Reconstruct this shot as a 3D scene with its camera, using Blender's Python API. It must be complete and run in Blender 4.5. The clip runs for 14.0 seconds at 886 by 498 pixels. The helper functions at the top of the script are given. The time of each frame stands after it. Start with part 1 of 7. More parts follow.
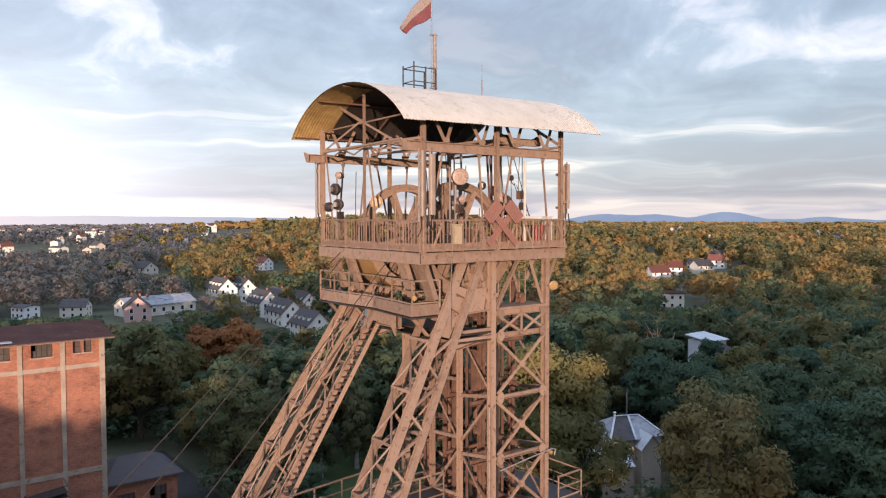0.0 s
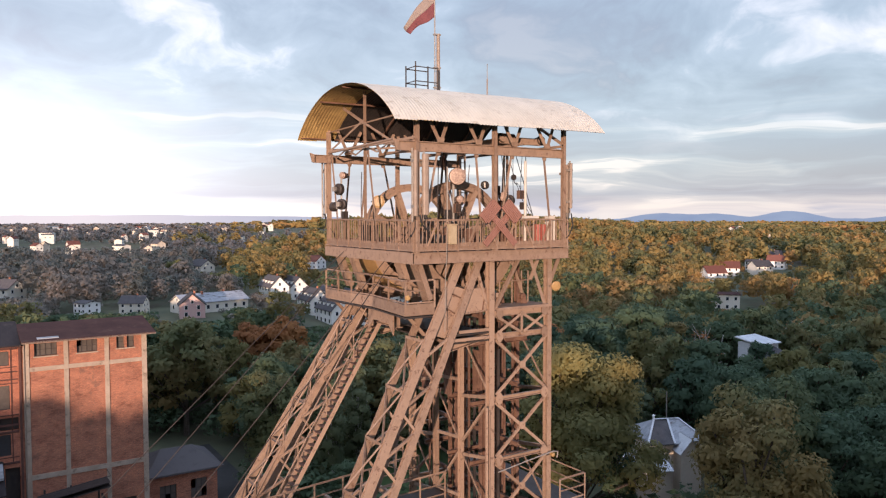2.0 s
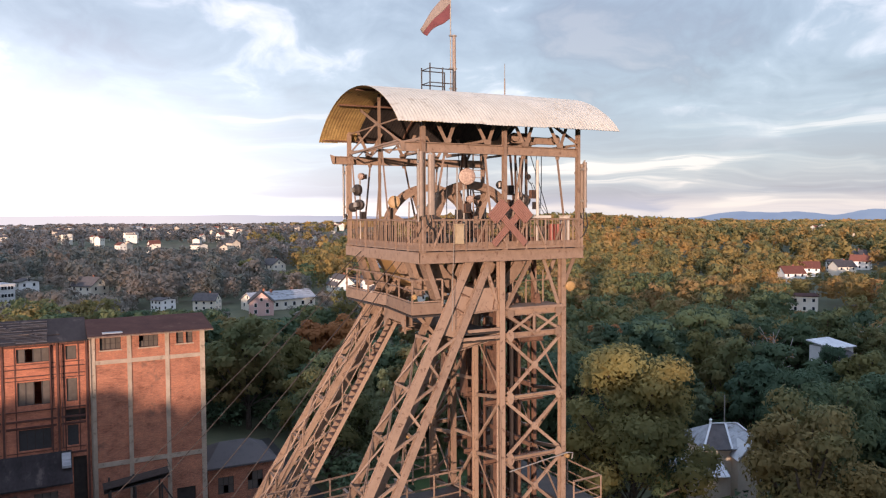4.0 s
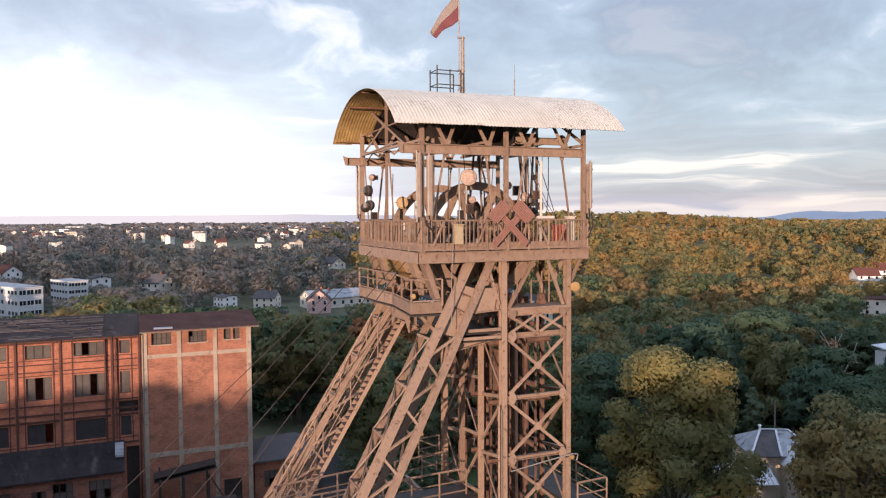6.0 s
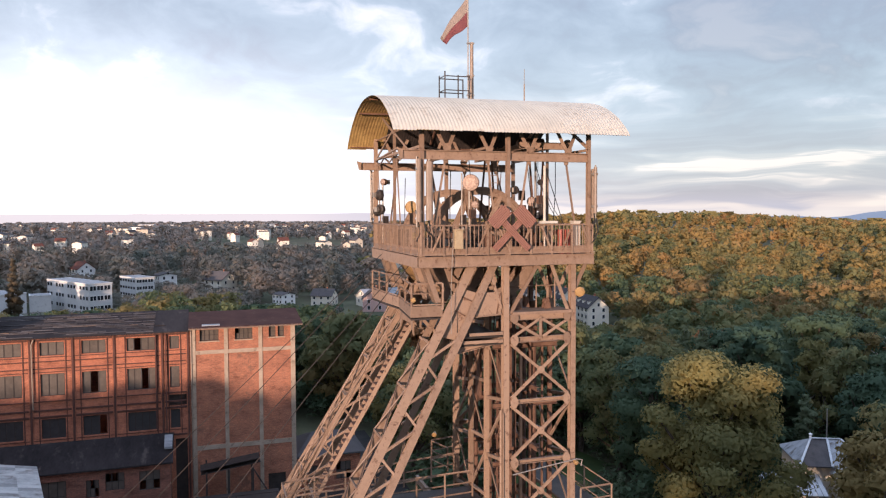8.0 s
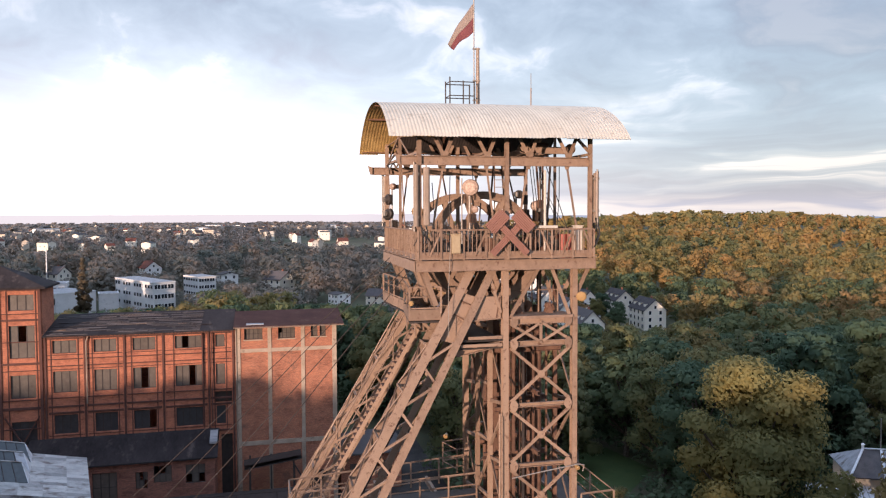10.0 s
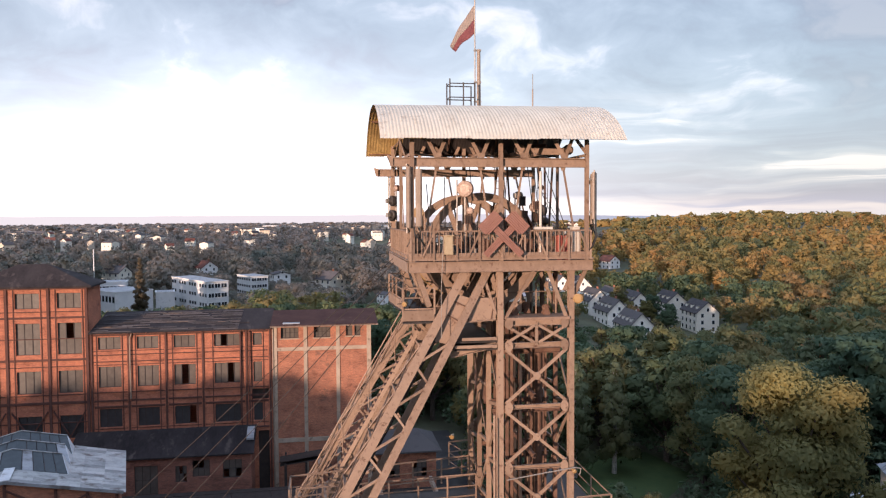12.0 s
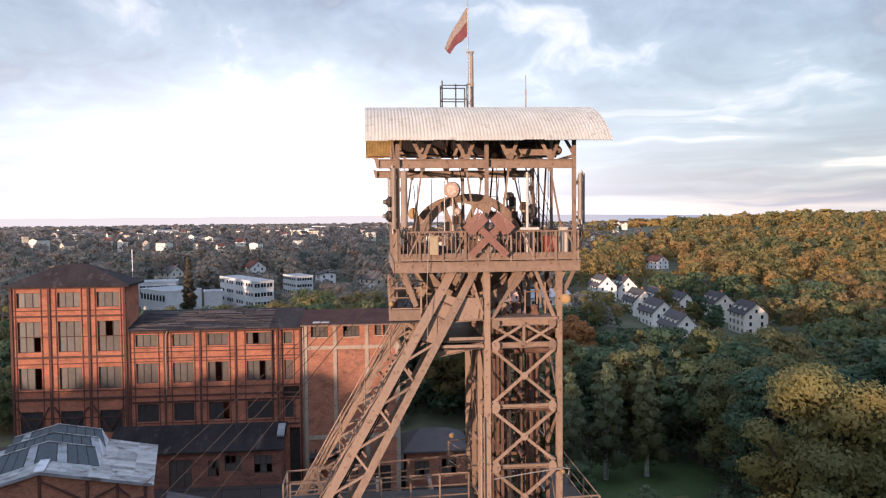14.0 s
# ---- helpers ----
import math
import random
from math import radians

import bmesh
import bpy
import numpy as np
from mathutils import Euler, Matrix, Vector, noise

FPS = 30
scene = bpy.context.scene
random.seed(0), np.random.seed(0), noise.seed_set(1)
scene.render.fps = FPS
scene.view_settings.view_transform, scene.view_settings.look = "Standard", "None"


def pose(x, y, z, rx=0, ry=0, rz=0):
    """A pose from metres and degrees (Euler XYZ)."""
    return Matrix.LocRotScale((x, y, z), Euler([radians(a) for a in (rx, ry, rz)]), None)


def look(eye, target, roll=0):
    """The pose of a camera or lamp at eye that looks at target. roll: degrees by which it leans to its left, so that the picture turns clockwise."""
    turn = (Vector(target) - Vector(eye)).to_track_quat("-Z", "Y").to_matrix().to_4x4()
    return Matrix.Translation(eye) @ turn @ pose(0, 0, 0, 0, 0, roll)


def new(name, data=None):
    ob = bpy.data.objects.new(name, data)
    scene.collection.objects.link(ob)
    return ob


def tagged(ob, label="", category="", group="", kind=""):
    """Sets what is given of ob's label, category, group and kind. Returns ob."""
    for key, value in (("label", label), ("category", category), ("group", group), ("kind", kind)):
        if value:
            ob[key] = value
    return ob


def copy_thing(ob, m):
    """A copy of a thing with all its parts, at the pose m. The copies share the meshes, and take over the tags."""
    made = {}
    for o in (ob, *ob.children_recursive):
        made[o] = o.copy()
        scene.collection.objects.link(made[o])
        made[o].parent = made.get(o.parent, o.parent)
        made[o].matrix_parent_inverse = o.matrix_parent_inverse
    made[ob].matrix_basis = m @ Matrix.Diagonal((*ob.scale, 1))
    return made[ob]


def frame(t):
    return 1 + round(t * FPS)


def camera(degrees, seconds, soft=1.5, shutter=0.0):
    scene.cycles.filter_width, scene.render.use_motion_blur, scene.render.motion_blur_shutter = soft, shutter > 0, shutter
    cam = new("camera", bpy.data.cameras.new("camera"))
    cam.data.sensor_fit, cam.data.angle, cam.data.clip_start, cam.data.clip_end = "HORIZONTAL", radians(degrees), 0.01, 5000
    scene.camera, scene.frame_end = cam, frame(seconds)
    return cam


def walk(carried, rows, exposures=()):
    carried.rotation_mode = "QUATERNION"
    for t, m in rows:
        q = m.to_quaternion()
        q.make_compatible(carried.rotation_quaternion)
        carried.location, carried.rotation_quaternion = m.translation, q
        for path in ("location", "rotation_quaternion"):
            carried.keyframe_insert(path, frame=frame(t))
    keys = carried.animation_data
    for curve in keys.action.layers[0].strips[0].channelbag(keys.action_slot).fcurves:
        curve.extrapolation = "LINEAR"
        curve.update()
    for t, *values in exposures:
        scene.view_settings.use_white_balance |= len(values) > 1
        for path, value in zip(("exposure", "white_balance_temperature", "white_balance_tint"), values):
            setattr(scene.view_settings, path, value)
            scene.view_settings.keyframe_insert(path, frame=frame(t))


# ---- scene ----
cam = camera(61.2, 14.0, 1.2)
PATH = [
    (0, (0.16, -1.157, 33.738), (1.361, 0.439, 33.648), -0.1),
    (0.5, (0.573, -1.458, 33.728), (1.744, 0.161, 33.639), -0.1),
    (1, (1.034, -1.773, 33.736), (2.185, -0.14, 33.646), -0.0),
    (1.5, (1.503, -2.137, 33.75), (2.621, -0.482, 33.659), -0.1),
    (2, (1.979, -2.392, 33.757), (3.062, -0.713, 33.665), -0.1),
    (2.5, (2.46, -2.754, 33.777), (3.502, -1.049, 33.684), -0.1),
    (3, (2.926, -3.101, 33.795), (3.927, -1.372, 33.702), -0.2),
    (5.5, (5.373, -4.745, 33.746), (6.18, -2.918, 33.652), -0.3),
    (6, (5.872, -5.054, 33.809), (6.643, -3.211, 33.715), -0.3),
    (6.5, (6.376, -5.332, 33.836), (7.108, -3.473, 33.741), -0.3),
    (7, (6.871, -5.654, 33.854), (7.566, -3.781, 33.758), -0.3),
    (7.5, (7.415, -5.936, 33.923), (8.071, -4.049, 33.828), -0.3),
    (8, (7.917, -6.187, 34.029), (8.535, -4.288, 33.933), -0.2),
    (8.5, (8.46, -6.445, 34.111), (9.037, -4.532, 34.015), -0.2),
    (9, (8.987, -6.705, 34.159), (9.526, -4.781, 34.064), -0.2),
    (11.5, (11.892, -7.666, 34.193), (12.247, -5.7, 34.1), -0.3),
    (12, (12.425, -7.77, 34.206), (12.747, -5.798, 34.114), -0.3),
    (12.5, (12.981, -7.879, 34.278), (13.268, -5.902, 34.186), -0.4),
    (13, (13.531, -8.027, 34.265), (13.786, -6.045, 34.174), -0.4),
    (13.5, (14.206, -8.272, 34.228), (14.428, -6.286, 34.136), -0.4),
    (14, (14.822, -8.429, 34.221), (15.015, -6.44, 34.13), -0.5),
]
walk(cam, [(t, look(eye, target, roll)) for t, eye, target, roll in PATH], exposures=[(0, 0.40, 5950, 15)])

# ---- world and sun ----
SUN_AZ, SUN_EL = 220.0, 4.5      # degrees clockwise from +y, and above the horizon
SUN_DIR = Vector((math.sin(radians(SUN_AZ)) * math.cos(radians(SUN_EL)), math.cos(radians(SUN_AZ)) * math.cos(radians(SUN_EL)), math.sin(radians(SUN_EL))))
sun_data = bpy.data.lights.new("sun", "SUN")
sun_data.energy, sun_data.angle, sun_data.color = 4.7, radians(0.6), (1.0, 0.70, 0.49)
sun = new("sun", sun_data)
sun.matrix_world = look((0, 0, 120), Vector((0, 0, 120)) - SUN_DIR)


class Nodes:
    """A short way to write node trees."""

    def __init__(self, tree):
        self.tree = tree
        tree.nodes.clear()

    def add(self, kind, ins=None, operation=None, use_clamp=None, data_type=None, blend_type=None):
        n = self.tree.nodes.new(kind)
        if data_type:
            n.data_type = data_type
        if blend_type:
            n.blend_type = blend_type
        if operation:
            n.operation = operation
        if use_clamp is not None:
            n.use_clamp = use_clamp
        for k, v in (ins or {}).items():
            s = n.inputs[k]
            if isinstance(v, bpy.types.NodeSocket):
                self.tree.links.new(v, s)
            else:
                s.default_value = v
        return n

    def math(self, op, a, b=0.0, c=0.0, clamp=False):
        return self.add("ShaderNodeMath", {0: a, 1: b, 2: c}, operation=op, use_clamp=clamp).outputs[0]

    def vec(self, op, a, b=(0, 0, 0)):
        n = self.add("ShaderNodeVectorMath", {0: a, 1: b}, operation=op)
        return n.outputs["Value"] if op in ("DOT_PRODUCT", "LENGTH") else n.outputs[0]

    def noise(self, vector, scale, detail=4.0, rough=0.55):
        return self.add("ShaderNodeTexNoise", {"Vector": vector, "Scale": scale, "Detail": detail, "Roughness": rough}).outputs["Fac"]

    def ramp(self, fac, stops):
        n = self.add("ShaderNodeValToRGB", {"Fac": fac})
        e = n.color_ramp.elements
        while len(e) < len(stops):
            e.new(0.5)
        for el, (p, c) in zip(e, stops):
            el.position, el.color = p, (*c, 1) if len(c) == 3 else c
        return n.outputs["Color"]

    def mix(self, fac, a, b, mode="MIX"):
        n = self.add("ShaderNodeMix", {0: fac, 6: a, 7: b}, data_type="RGBA", blend_type=mode)
        return n.outputs[2]


def rgb(r, g, b):
    return (r, g, b, 1)


world = bpy.data.worlds.new("evening_sky")
scene.world = world
world.use_nodes = True
N = Nodes(world.node_tree)
sky = N.add("ShaderNodeTexSky")
sky.sky_type, sky.sun_disc, sky.sun_elevation, sky.sun_rotation = "NISHITA", False, radians(SUN_EL), radians(SUN_AZ)
dome = N.add("ShaderNodeTexCoord").outputs["Generated"]
sep = N.add("ShaderNodeSeparateXYZ", {0: dome})
up = N.math("MAXIMUM", sep.outputs["Z"], 0.0)
around = N.math("ARCTAN2", sep.outputs["X"], sep.outputs["Y"])
rise = N.math("LOGARITHM", N.math("ADD", up, 0.10), 2.718)
bank_at = N.add("ShaderNodeCombineXYZ", {0: N.math("MULTIPLY", around, 3.7), 1: N.math("MULTIPLY", rise, 2.0), 2: N.math("MULTIPLY", up, 0.8)}).outputs[0]
drift = N.add("ShaderNodeTexNoise", {"Vector": bank_at, "Scale": 1.6, "Detail": 2.0}).outputs["Color"]
warp = N.vec("ADD", N.vec("ADD", bank_at, (4.3, 2.2, 0.0)), N.vec("MULTIPLY", drift, (0.6, 0.45, 0.0)))
big = N.noise(warp, 1.2, 5.0, 0.5)
puffs = N.noise(warp, 3.6, 6.0, 0.58)
cover = N.math("MULTIPLY_ADD", N.math("ADD", N.math("MULTIPLY", big, 0.68), N.math("MULTIPLY", puffs, 0.32)), 1.55, -0.275)
clouds = N.ramp(cover, [(0.26, (1.02, 0.97, 0.96)), (0.33, (0.78, 0.79, 0.83)), (0.40, (0.51, 0.575, 0.65)), (0.51, (0.40, 0.46, 0.54)), (0.60, (0.345, 0.375, 0.455)), (0.70, (0.47, 0.47, 0.52))])
streak_at = N.add("ShaderNodeCombineXYZ", {0: N.math("MULTIPLY", around, 3.2), 1: N.math("MULTIPLY", up, 52.0), 2: 0.0}).outputs[0]
streaks = N.noise(N.vec("ADD", streak_at, N.vec("MULTIPLY", drift, (1.0, 2.2, 0.0))), 0.85, 5.0, 0.52)
slate = N.ramp(streaks, [(0.355, (1.05, 0.97, 0.93)), (0.405, (0.60, 0.64, 0.71)), (0.48, (0.43, 0.50, 0.62)), (0.58, (0.35, 0.40, 0.53))])
cream = N.ramp(streaks, [(0.40, (1.08, 0.98, 0.87)), (0.52, (0.90, 0.83, 0.79)), (0.62, (0.55, 0.58, 0.68))])
low_band = N.math("SUBTRACT", 1.0, N.math("DIVIDE", N.math("MAXIMUM", N.math("SUBTRACT", up, 0.085), 0.0), 0.075), clamp=True)
rim = N.math("SUBTRACT", 1.0, N.math("DIVIDE", N.math("MAXIMUM", N.math("SUBTRACT", up, 0.009), 0.0), 0.017), clamp=True)
cloud = N.mix(rim, N.mix(N.math("MULTIPLY", low_band, 0.85), clouds, slate), cream)
aside = N.math("DIVIDE", N.math("ADD", around, radians(6)), 0.345)
above = N.math("DIVIDE", N.math("SUBTRACT", up, 0.03), 0.13)
away_from_glow = N.math("ADD", N.math("MULTIPLY", aside, aside), N.math("MULTIPLY", above, above))
glow = N.math("ADD", N.math("MULTIPLY", N.math("EXPONENT", N.math("MULTIPLY", away_from_glow, -1.0)), 1.3), N.math("MULTIPLY", N.math("EXPONENT", N.math("MULTIPLY", away_from_glow, -0.2)), 0.16))
glow_colour = N.mix(1.0, rgb(1.0, 0.93, 0.91), N.add("ShaderNodeCombineColor", {0: glow, 1: glow, 2: glow}).outputs[0], "MULTIPLY")
total = N.mix(1.0, N.mix(1.0, cloud, glow_colour, "ADD"), N.mix(1.0, sky.outputs[0], rgb(0.08, 0.08, 0.08), "MULTIPLY"), "ADD")
overhead_fill = N.ramp(sep.outputs["Z"], [(0.32, (1, 1, 1)), (0.9, (2.25, 2.4, 2.6))])        # sky above the view, brightened to fill the shade
away = N.ramp(N.math("MULTIPLY_ADD", sep.outputs["Y"], 0.5, 0.5), [(0.15, (0.92, 0.92, 0.95)), (0.75, (1, 1, 1))])
total = N.mix(1.0, N.mix(1.0, total, overhead_fill, "MULTIPLY"), away, "MULTIPLY")
back = N.add("ShaderNodeBackground", {"Color": total, "Strength": 0.62})
N.tree.links.new(back.outputs[0], N.add("ShaderNodeOutputWorld").inputs[0])


# ---- materials ----
def surface(name, colours, scale=3.0, rough=0.8, metal=0.0, bump=0.15, bump_scale=30.0, spots=None, spot_cut=0.62, spot_scale=6.0, per="none", spec=0.4, stretch=(1, 1, 1)):
    """A weathered surface: two colours mixed by noise at two scales, stains of a third, and fine relief."""
    m = bpy.data.materials.new(name)
    m.use_nodes = True
    n = Nodes(m.node_tree)
    place = n.add("ShaderNodeNewGeometry").outputs["Position"]
    place = n.vec("MULTIPLY", place, stretch)
    coarse = n.noise(place, scale, 5.0, 0.6)
    grain = n.noise(place, scale * 9.0, 3.0, 0.6)
    f = n.math("ADD", n.math("MULTIPLY", coarse, 0.65), n.math("MULTIPLY", grain, 0.35))
    if per == "object":
        f = n.math("ADD", f, n.math("MULTIPLY", n.math("SUBTRACT", n.add("ShaderNodeObjectInfo").outputs["Random"], 0.5), 0.35))
    if per == "island":
        f = n.math("ADD", f, n.math("MULTIPLY", n.math("SUBTRACT", n.add("ShaderNodeNewGeometry").outputs["Random Per Island"], 0.5), 0.4))
    col = n.ramp(f, [(0.35, colours[0]), (0.65, colours[1])])
    if spots:
        mask = n.ramp(n.noise(place, spot_scale, 6.0, 0.65), [(spot_cut - 0.06, (0, 0, 0)), (spot_cut + 0.05, (1, 1, 1))])
        col = n.mix(mask, col, rgb(*spots))
    b = n.add("ShaderNodeBump", {"Height": n.noise(place, bump_scale, 4.0), "Strength": bump, "Distance": 0.02})
    r = n.math("ADD", rough - 0.08, n.math("MULTIPLY", grain, 0.16))
    s = n.add("ShaderNodeBsdfPrincipled", {"Base Color": col, "Roughness": r, "Metallic": metal, "Normal": b.outputs[0], "Specular IOR Level": spec})
    n.tree.links.new(s.outputs[0], n.add("ShaderNodeOutputMaterial").inputs[0])
    return m


def foliage(name, stops, patch=0.035, wave=0.35, wood=False):
    """Leaves: greens and autumn tones that change from tree to tree and from leaf to leaf, a little light shining through."""
    m = bpy.data.materials.new(name)
    m.use_nodes = True
    n = Nodes(m.node_tree)
    place = n.add("ShaderNodeNewGeometry").outputs["Position"]
    f = n.math("ADD", n.math("MULTIPLY", n.noise(place, patch, 3.0), 0.8), n.math("MULTIPLY", n.noise(place, 0.12, 2.0), wave))
    if wood:
        kind = n.add("ShaderNodeAttribute")
        kind.attribute_name = "tree_kind"
        f = n.math("ADD", n.math("MULTIPLY", n.noise(place, patch, 3.0), 0.75), n.math("ADD", n.math("MULTIPLY", kind.outputs["Fac"], wave), 0.17))
    else:
        f = n.math("ADD", f, n.math("MULTIPLY", n.add("ShaderNodeObjectInfo").outputs["Random"], 0.22))
    f = n.math("ADD", f, n.math("MULTIPLY", n.add("ShaderNodeNewGeometry").outputs["Random Per Island"], 0.09))
    col = n.ramp(n.math("SUBTRACT", f, 0.215), stops)
    d = n.add("ShaderNodeBsdfPrincipled", {"Base Color": col, "Roughness": 0.75, "Specular IOR Level": 0.2})
    t = n.add("ShaderNodeBsdfTranslucent", {"Color": col})
    mix = n.add("ShaderNodeMixShader", {0: 0.42, 1: d.outputs[0], 2: t.outputs[0]})
    n.tree.links.new(mix.outputs[0], n.add("ShaderNodeOutputMaterial").inputs[0])
    return m


M_STEEL = surface("tan_painted_steel", ((0.215, 0.143, 0.099), (0.315, 0.216, 0.153)), 3.5, 0.58, 0.0, 0.18, 60, (0.140, 0.078, 0.052), 0.63, 5.0, per="object")
M_STEEL2 = surface("rusty_steel", ((0.085, 0.045, 0.030), (0.19, 0.105, 0.068)), 2.1, 0.8, 0.0, 0.25, 40, (0.10, 0.045, 0.03), 0.60, 3.0)
# dark iron; also stands in for shade under the roof and in openings
M_DARK = surface("dark_iron_and_shade", ((0.03, 0.026, 0.025), (0.07, 0.055, 0.048)), 2.0, 0.6, 0.2, 0.2, 40)
M_ROOF = surface("weathered_sheet", ((0.50, 0.44, 0.345), (0.62, 0.555, 0.445)), 0.9, 0.55, 0.1, 0.1, 40, (0.42, 0.35, 0.26), 0.62, 3.2)
# rusted underside, with the gable's sunlight in its ochre
M_UNDER = surface("sunlit_rusted_underside", ((0.38, 0.24, 0.09), (0.68, 0.47, 0.19)), 1.6, 0.55, 0.2, 0.15, 30, (0.16, 0.09, 0.04), 0.66, 2.5)
M_ANT = surface("antenna_shell", ((0.22, 0.162, 0.122), (0.30, 0.23, 0.178)), 3, 0.5, 0, 0.03)
M_LAMP = surface("lamp_housing", ((0.30, 0.18, 0.07), (0.37, 0.235, 0.10)), 5, 0.4, 0.0, 0.03)
M_GALV = surface("galvanised_steel", ((0.26, 0.23, 0.20), (0.36, 0.32, 0.28)), 4, 0.5, 0.3, 0.05)
M_CABLE = surface("black_cable", ((0.015, 0.015, 0.015), (0.03, 0.028, 0.027)), 9, 0.6)
M_ROPE = surface("greased_rope", ((0.028, 0.020, 0.017), (0.055, 0.040, 0.033)), 9, 0.8)
M_SIGN = surface("red_brown_boards", ((0.235, 0.112, 0.082), (0.30, 0.15, 0.112)), 3, 0.6, 0.0, 0.1, 40, (0.16, 0.06, 0.04), 0.66)
M_BARREL = surface("red_drum", ((0.26, 0.06, 0.045), (0.34, 0.09, 0.06)), 3, 0.5)
M_FLAG_R = surface("red_cloth", ((0.13, 0.042, 0.048), (0.18, 0.06, 0.062)), 3, 0.9, 0, 0.05)
M_FLAG_W = surface("white_cloth", ((0.22, 0.175, 0.15), (0.28, 0.225, 0.195)), 3, 0.9, 0, 0.05)
M_DISH = surface("dish_cover", ((0.17, 0.095, 0.07), (0.50, 0.38, 0.30)), 14, 0.5, 0.1, 0.1)
M_LEAF = foliage("mixed_leaves", [(0.26, (0.090, 0.138, 0.082)), (0.46, (0.125, 0.162, 0.083)), (0.64, (0.178, 0.186, 0.082)), (0.86, (0.27, 0.205, 0.084))], 0.02, 0.7)
M_WOOD = foliage("mixed_wood_leaves", [(0.22, (0.090, 0.132, 0.082)), (0.48, (0.122, 0.162, 0.084)), (0.62, (0.175, 0.190, 0.084)), (0.76, (0.26, 0.220, 0.088)), (0.92, (0.33, 0.214, 0.092))], 0.02, 0.55, True)
# Far leaves: autumn tones, with low sun and pale haze mixed into them.
M_LEAF_FAR = foliage("distant_sunlit_autumn_leaves", [(0.20, (0.120, 0.142, 0.078)), (0.38, (0.185, 0.186, 0.080)), (0.56, (0.29, 0.228, 0.085)), (0.74, (0.37, 0.246, 0.088)), (0.90, (0.41, 0.235, 0.095))], 0.008, 0.42, True)
# Town-side leaves: pale haze is put into their colour, greyer farther off.
M_LEAF_HAZE = foliage("haze_paled_leaves", [(0.24, (0.175, 0.195, 0.160)), (0.46, (0.225, 0.222, 0.182)), (0.64, (0.28, 0.245, 0.200)), (0.86, (0.35, 0.275, 0.21))], 0.02, 0.5, True)
M_LEAF_HAZE_FAR = foliage("haze_greyed_leaves", [(0.22, (0.240, 0.235, 0.205)), (0.44, (0.300, 0.270, 0.235)), (0.64, (0.36, 0.305, 0.260)), (0.86, (0.42, 0.335, 0.27))], 0.008, 0.5, True)
M_LEAF_G = foliage("green_leaves", [(0.3, (0.080, 0.128, 0.080)), (0.6, (0.112, 0.156, 0.084)), (0.85, (0.165, 0.184, 0.084))])
M_LEAF_Y = foliage("golden_leaves", [(0.3, (0.150, 0.160, 0.066)), (0.55, (0.215, 0.190, 0.070)), (0.85, (0.32, 0.225, 0.075))], 0.05)
M_LEAF_CH = foliage("chestnut_leaves", [(0.2, (0.190, 0.200, 0.092)), (0.45, (0.275, 0.245, 0.094)), (0.65, (0.34, 0.265, 0.092)), (0.9, (0.40, 0.270, 0.092))], 0.11, 0.4)
M_LEAF_B = foliage("birch_leaves", [(0.3, (0.135, 0.175, 0.105)), (0.6, (0.180, 0.205, 0.108)), (0.85, (0.23, 0.225, 0.11))])
M_LEAF_BR = foliage("brown_leaves", [(0.3, (0.15, 0.125, 0.085)), (0.6, (0.20, 0.155, 0.10)), (0.85, (0.26, 0.19, 0.11))])
M_LEAF_O = foliage("rust_leaves", [(0.3, (0.33, 0.150, 0.065)), (0.6, (0.42, 0.195, 0.078)), (0.85, (0.48, 0.25, 0.09))])
M_BARK = surface("bark", ((0.06, 0.045, 0.035), (0.14, 0.11, 0.09)), 3, 0.9, 0, 0.5, 12)
M_BIRCH = surface("birch_bark", ((0.30, 0.27, 0.24), (0.55, 0.52, 0.48)), 2, 0.8, 0, 0.3, 12, (0.06, 0.05, 0.045), 0.62, 3)
M_GROUND = surface("meadow_and_litter", ((0.062, 0.070, 0.040), (0.120, 0.118, 0.062)), 0.05, 0.95, 0, 0.3, 2.0, (0.085, 0.066, 0.042), 0.58, 0.03)
M_LAWN = surface("lawn", ((0.045, 0.075, 0.022), (0.07, 0.10, 0.03)), 0.4, 0.95, 0, 0.3, 6.0)
M_YARD = surface("dark_yard", ((0.030, 0.028, 0.027), (0.065, 0.058, 0.052)), 0.4, 0.9, 0, 0.3, 4.0)
M_CONC = surface("concrete", ((0.30, 0.23, 0.17), (0.44, 0.35, 0.27)), 0.9, 0.9, 0, 0.2, 14, (0.19, 0.14, 0.10), 0.62, 1.5)
M_TAR = surface("tarred_roof", ((0.022, 0.018, 0.019), (0.048, 0.040, 0.040)), 0.5, 0.92, 0, 0.2, 6, (0.085, 0.068, 0.062), 0.63, 0.8, spec=0.15, stretch=(1, 0.25, 1))
M_RUSTROOF = surface("brown_sheet_roof", ((0.045, 0.021, 0.019), (0.080, 0.040, 0.033)), 0.5, 0.9, 0, 0.1, 8, (0.10, 0.06, 0.048), 0.66, 0.7, spec=0.15)
M_TILE = surface("grey_roof", ((0.055, 0.050, 0.052), (0.11, 0.098, 0.096)), 1.0, 0.85, 0, 0.3, 8, per="object", spec=0.2)
M_TILE_R = surface("red_tile_roof", ((0.13, 0.05, 0.036), (0.21, 0.082, 0.056)), 1.0, 0.85, 0, 0.3, 8, per="object", spec=0.2)
M_WHITE = surface("white_render", ((0.80, 0.785, 0.76), (0.89, 0.875, 0.85)), 0.4, 0.9, 0, 0.1, 8, per="object")
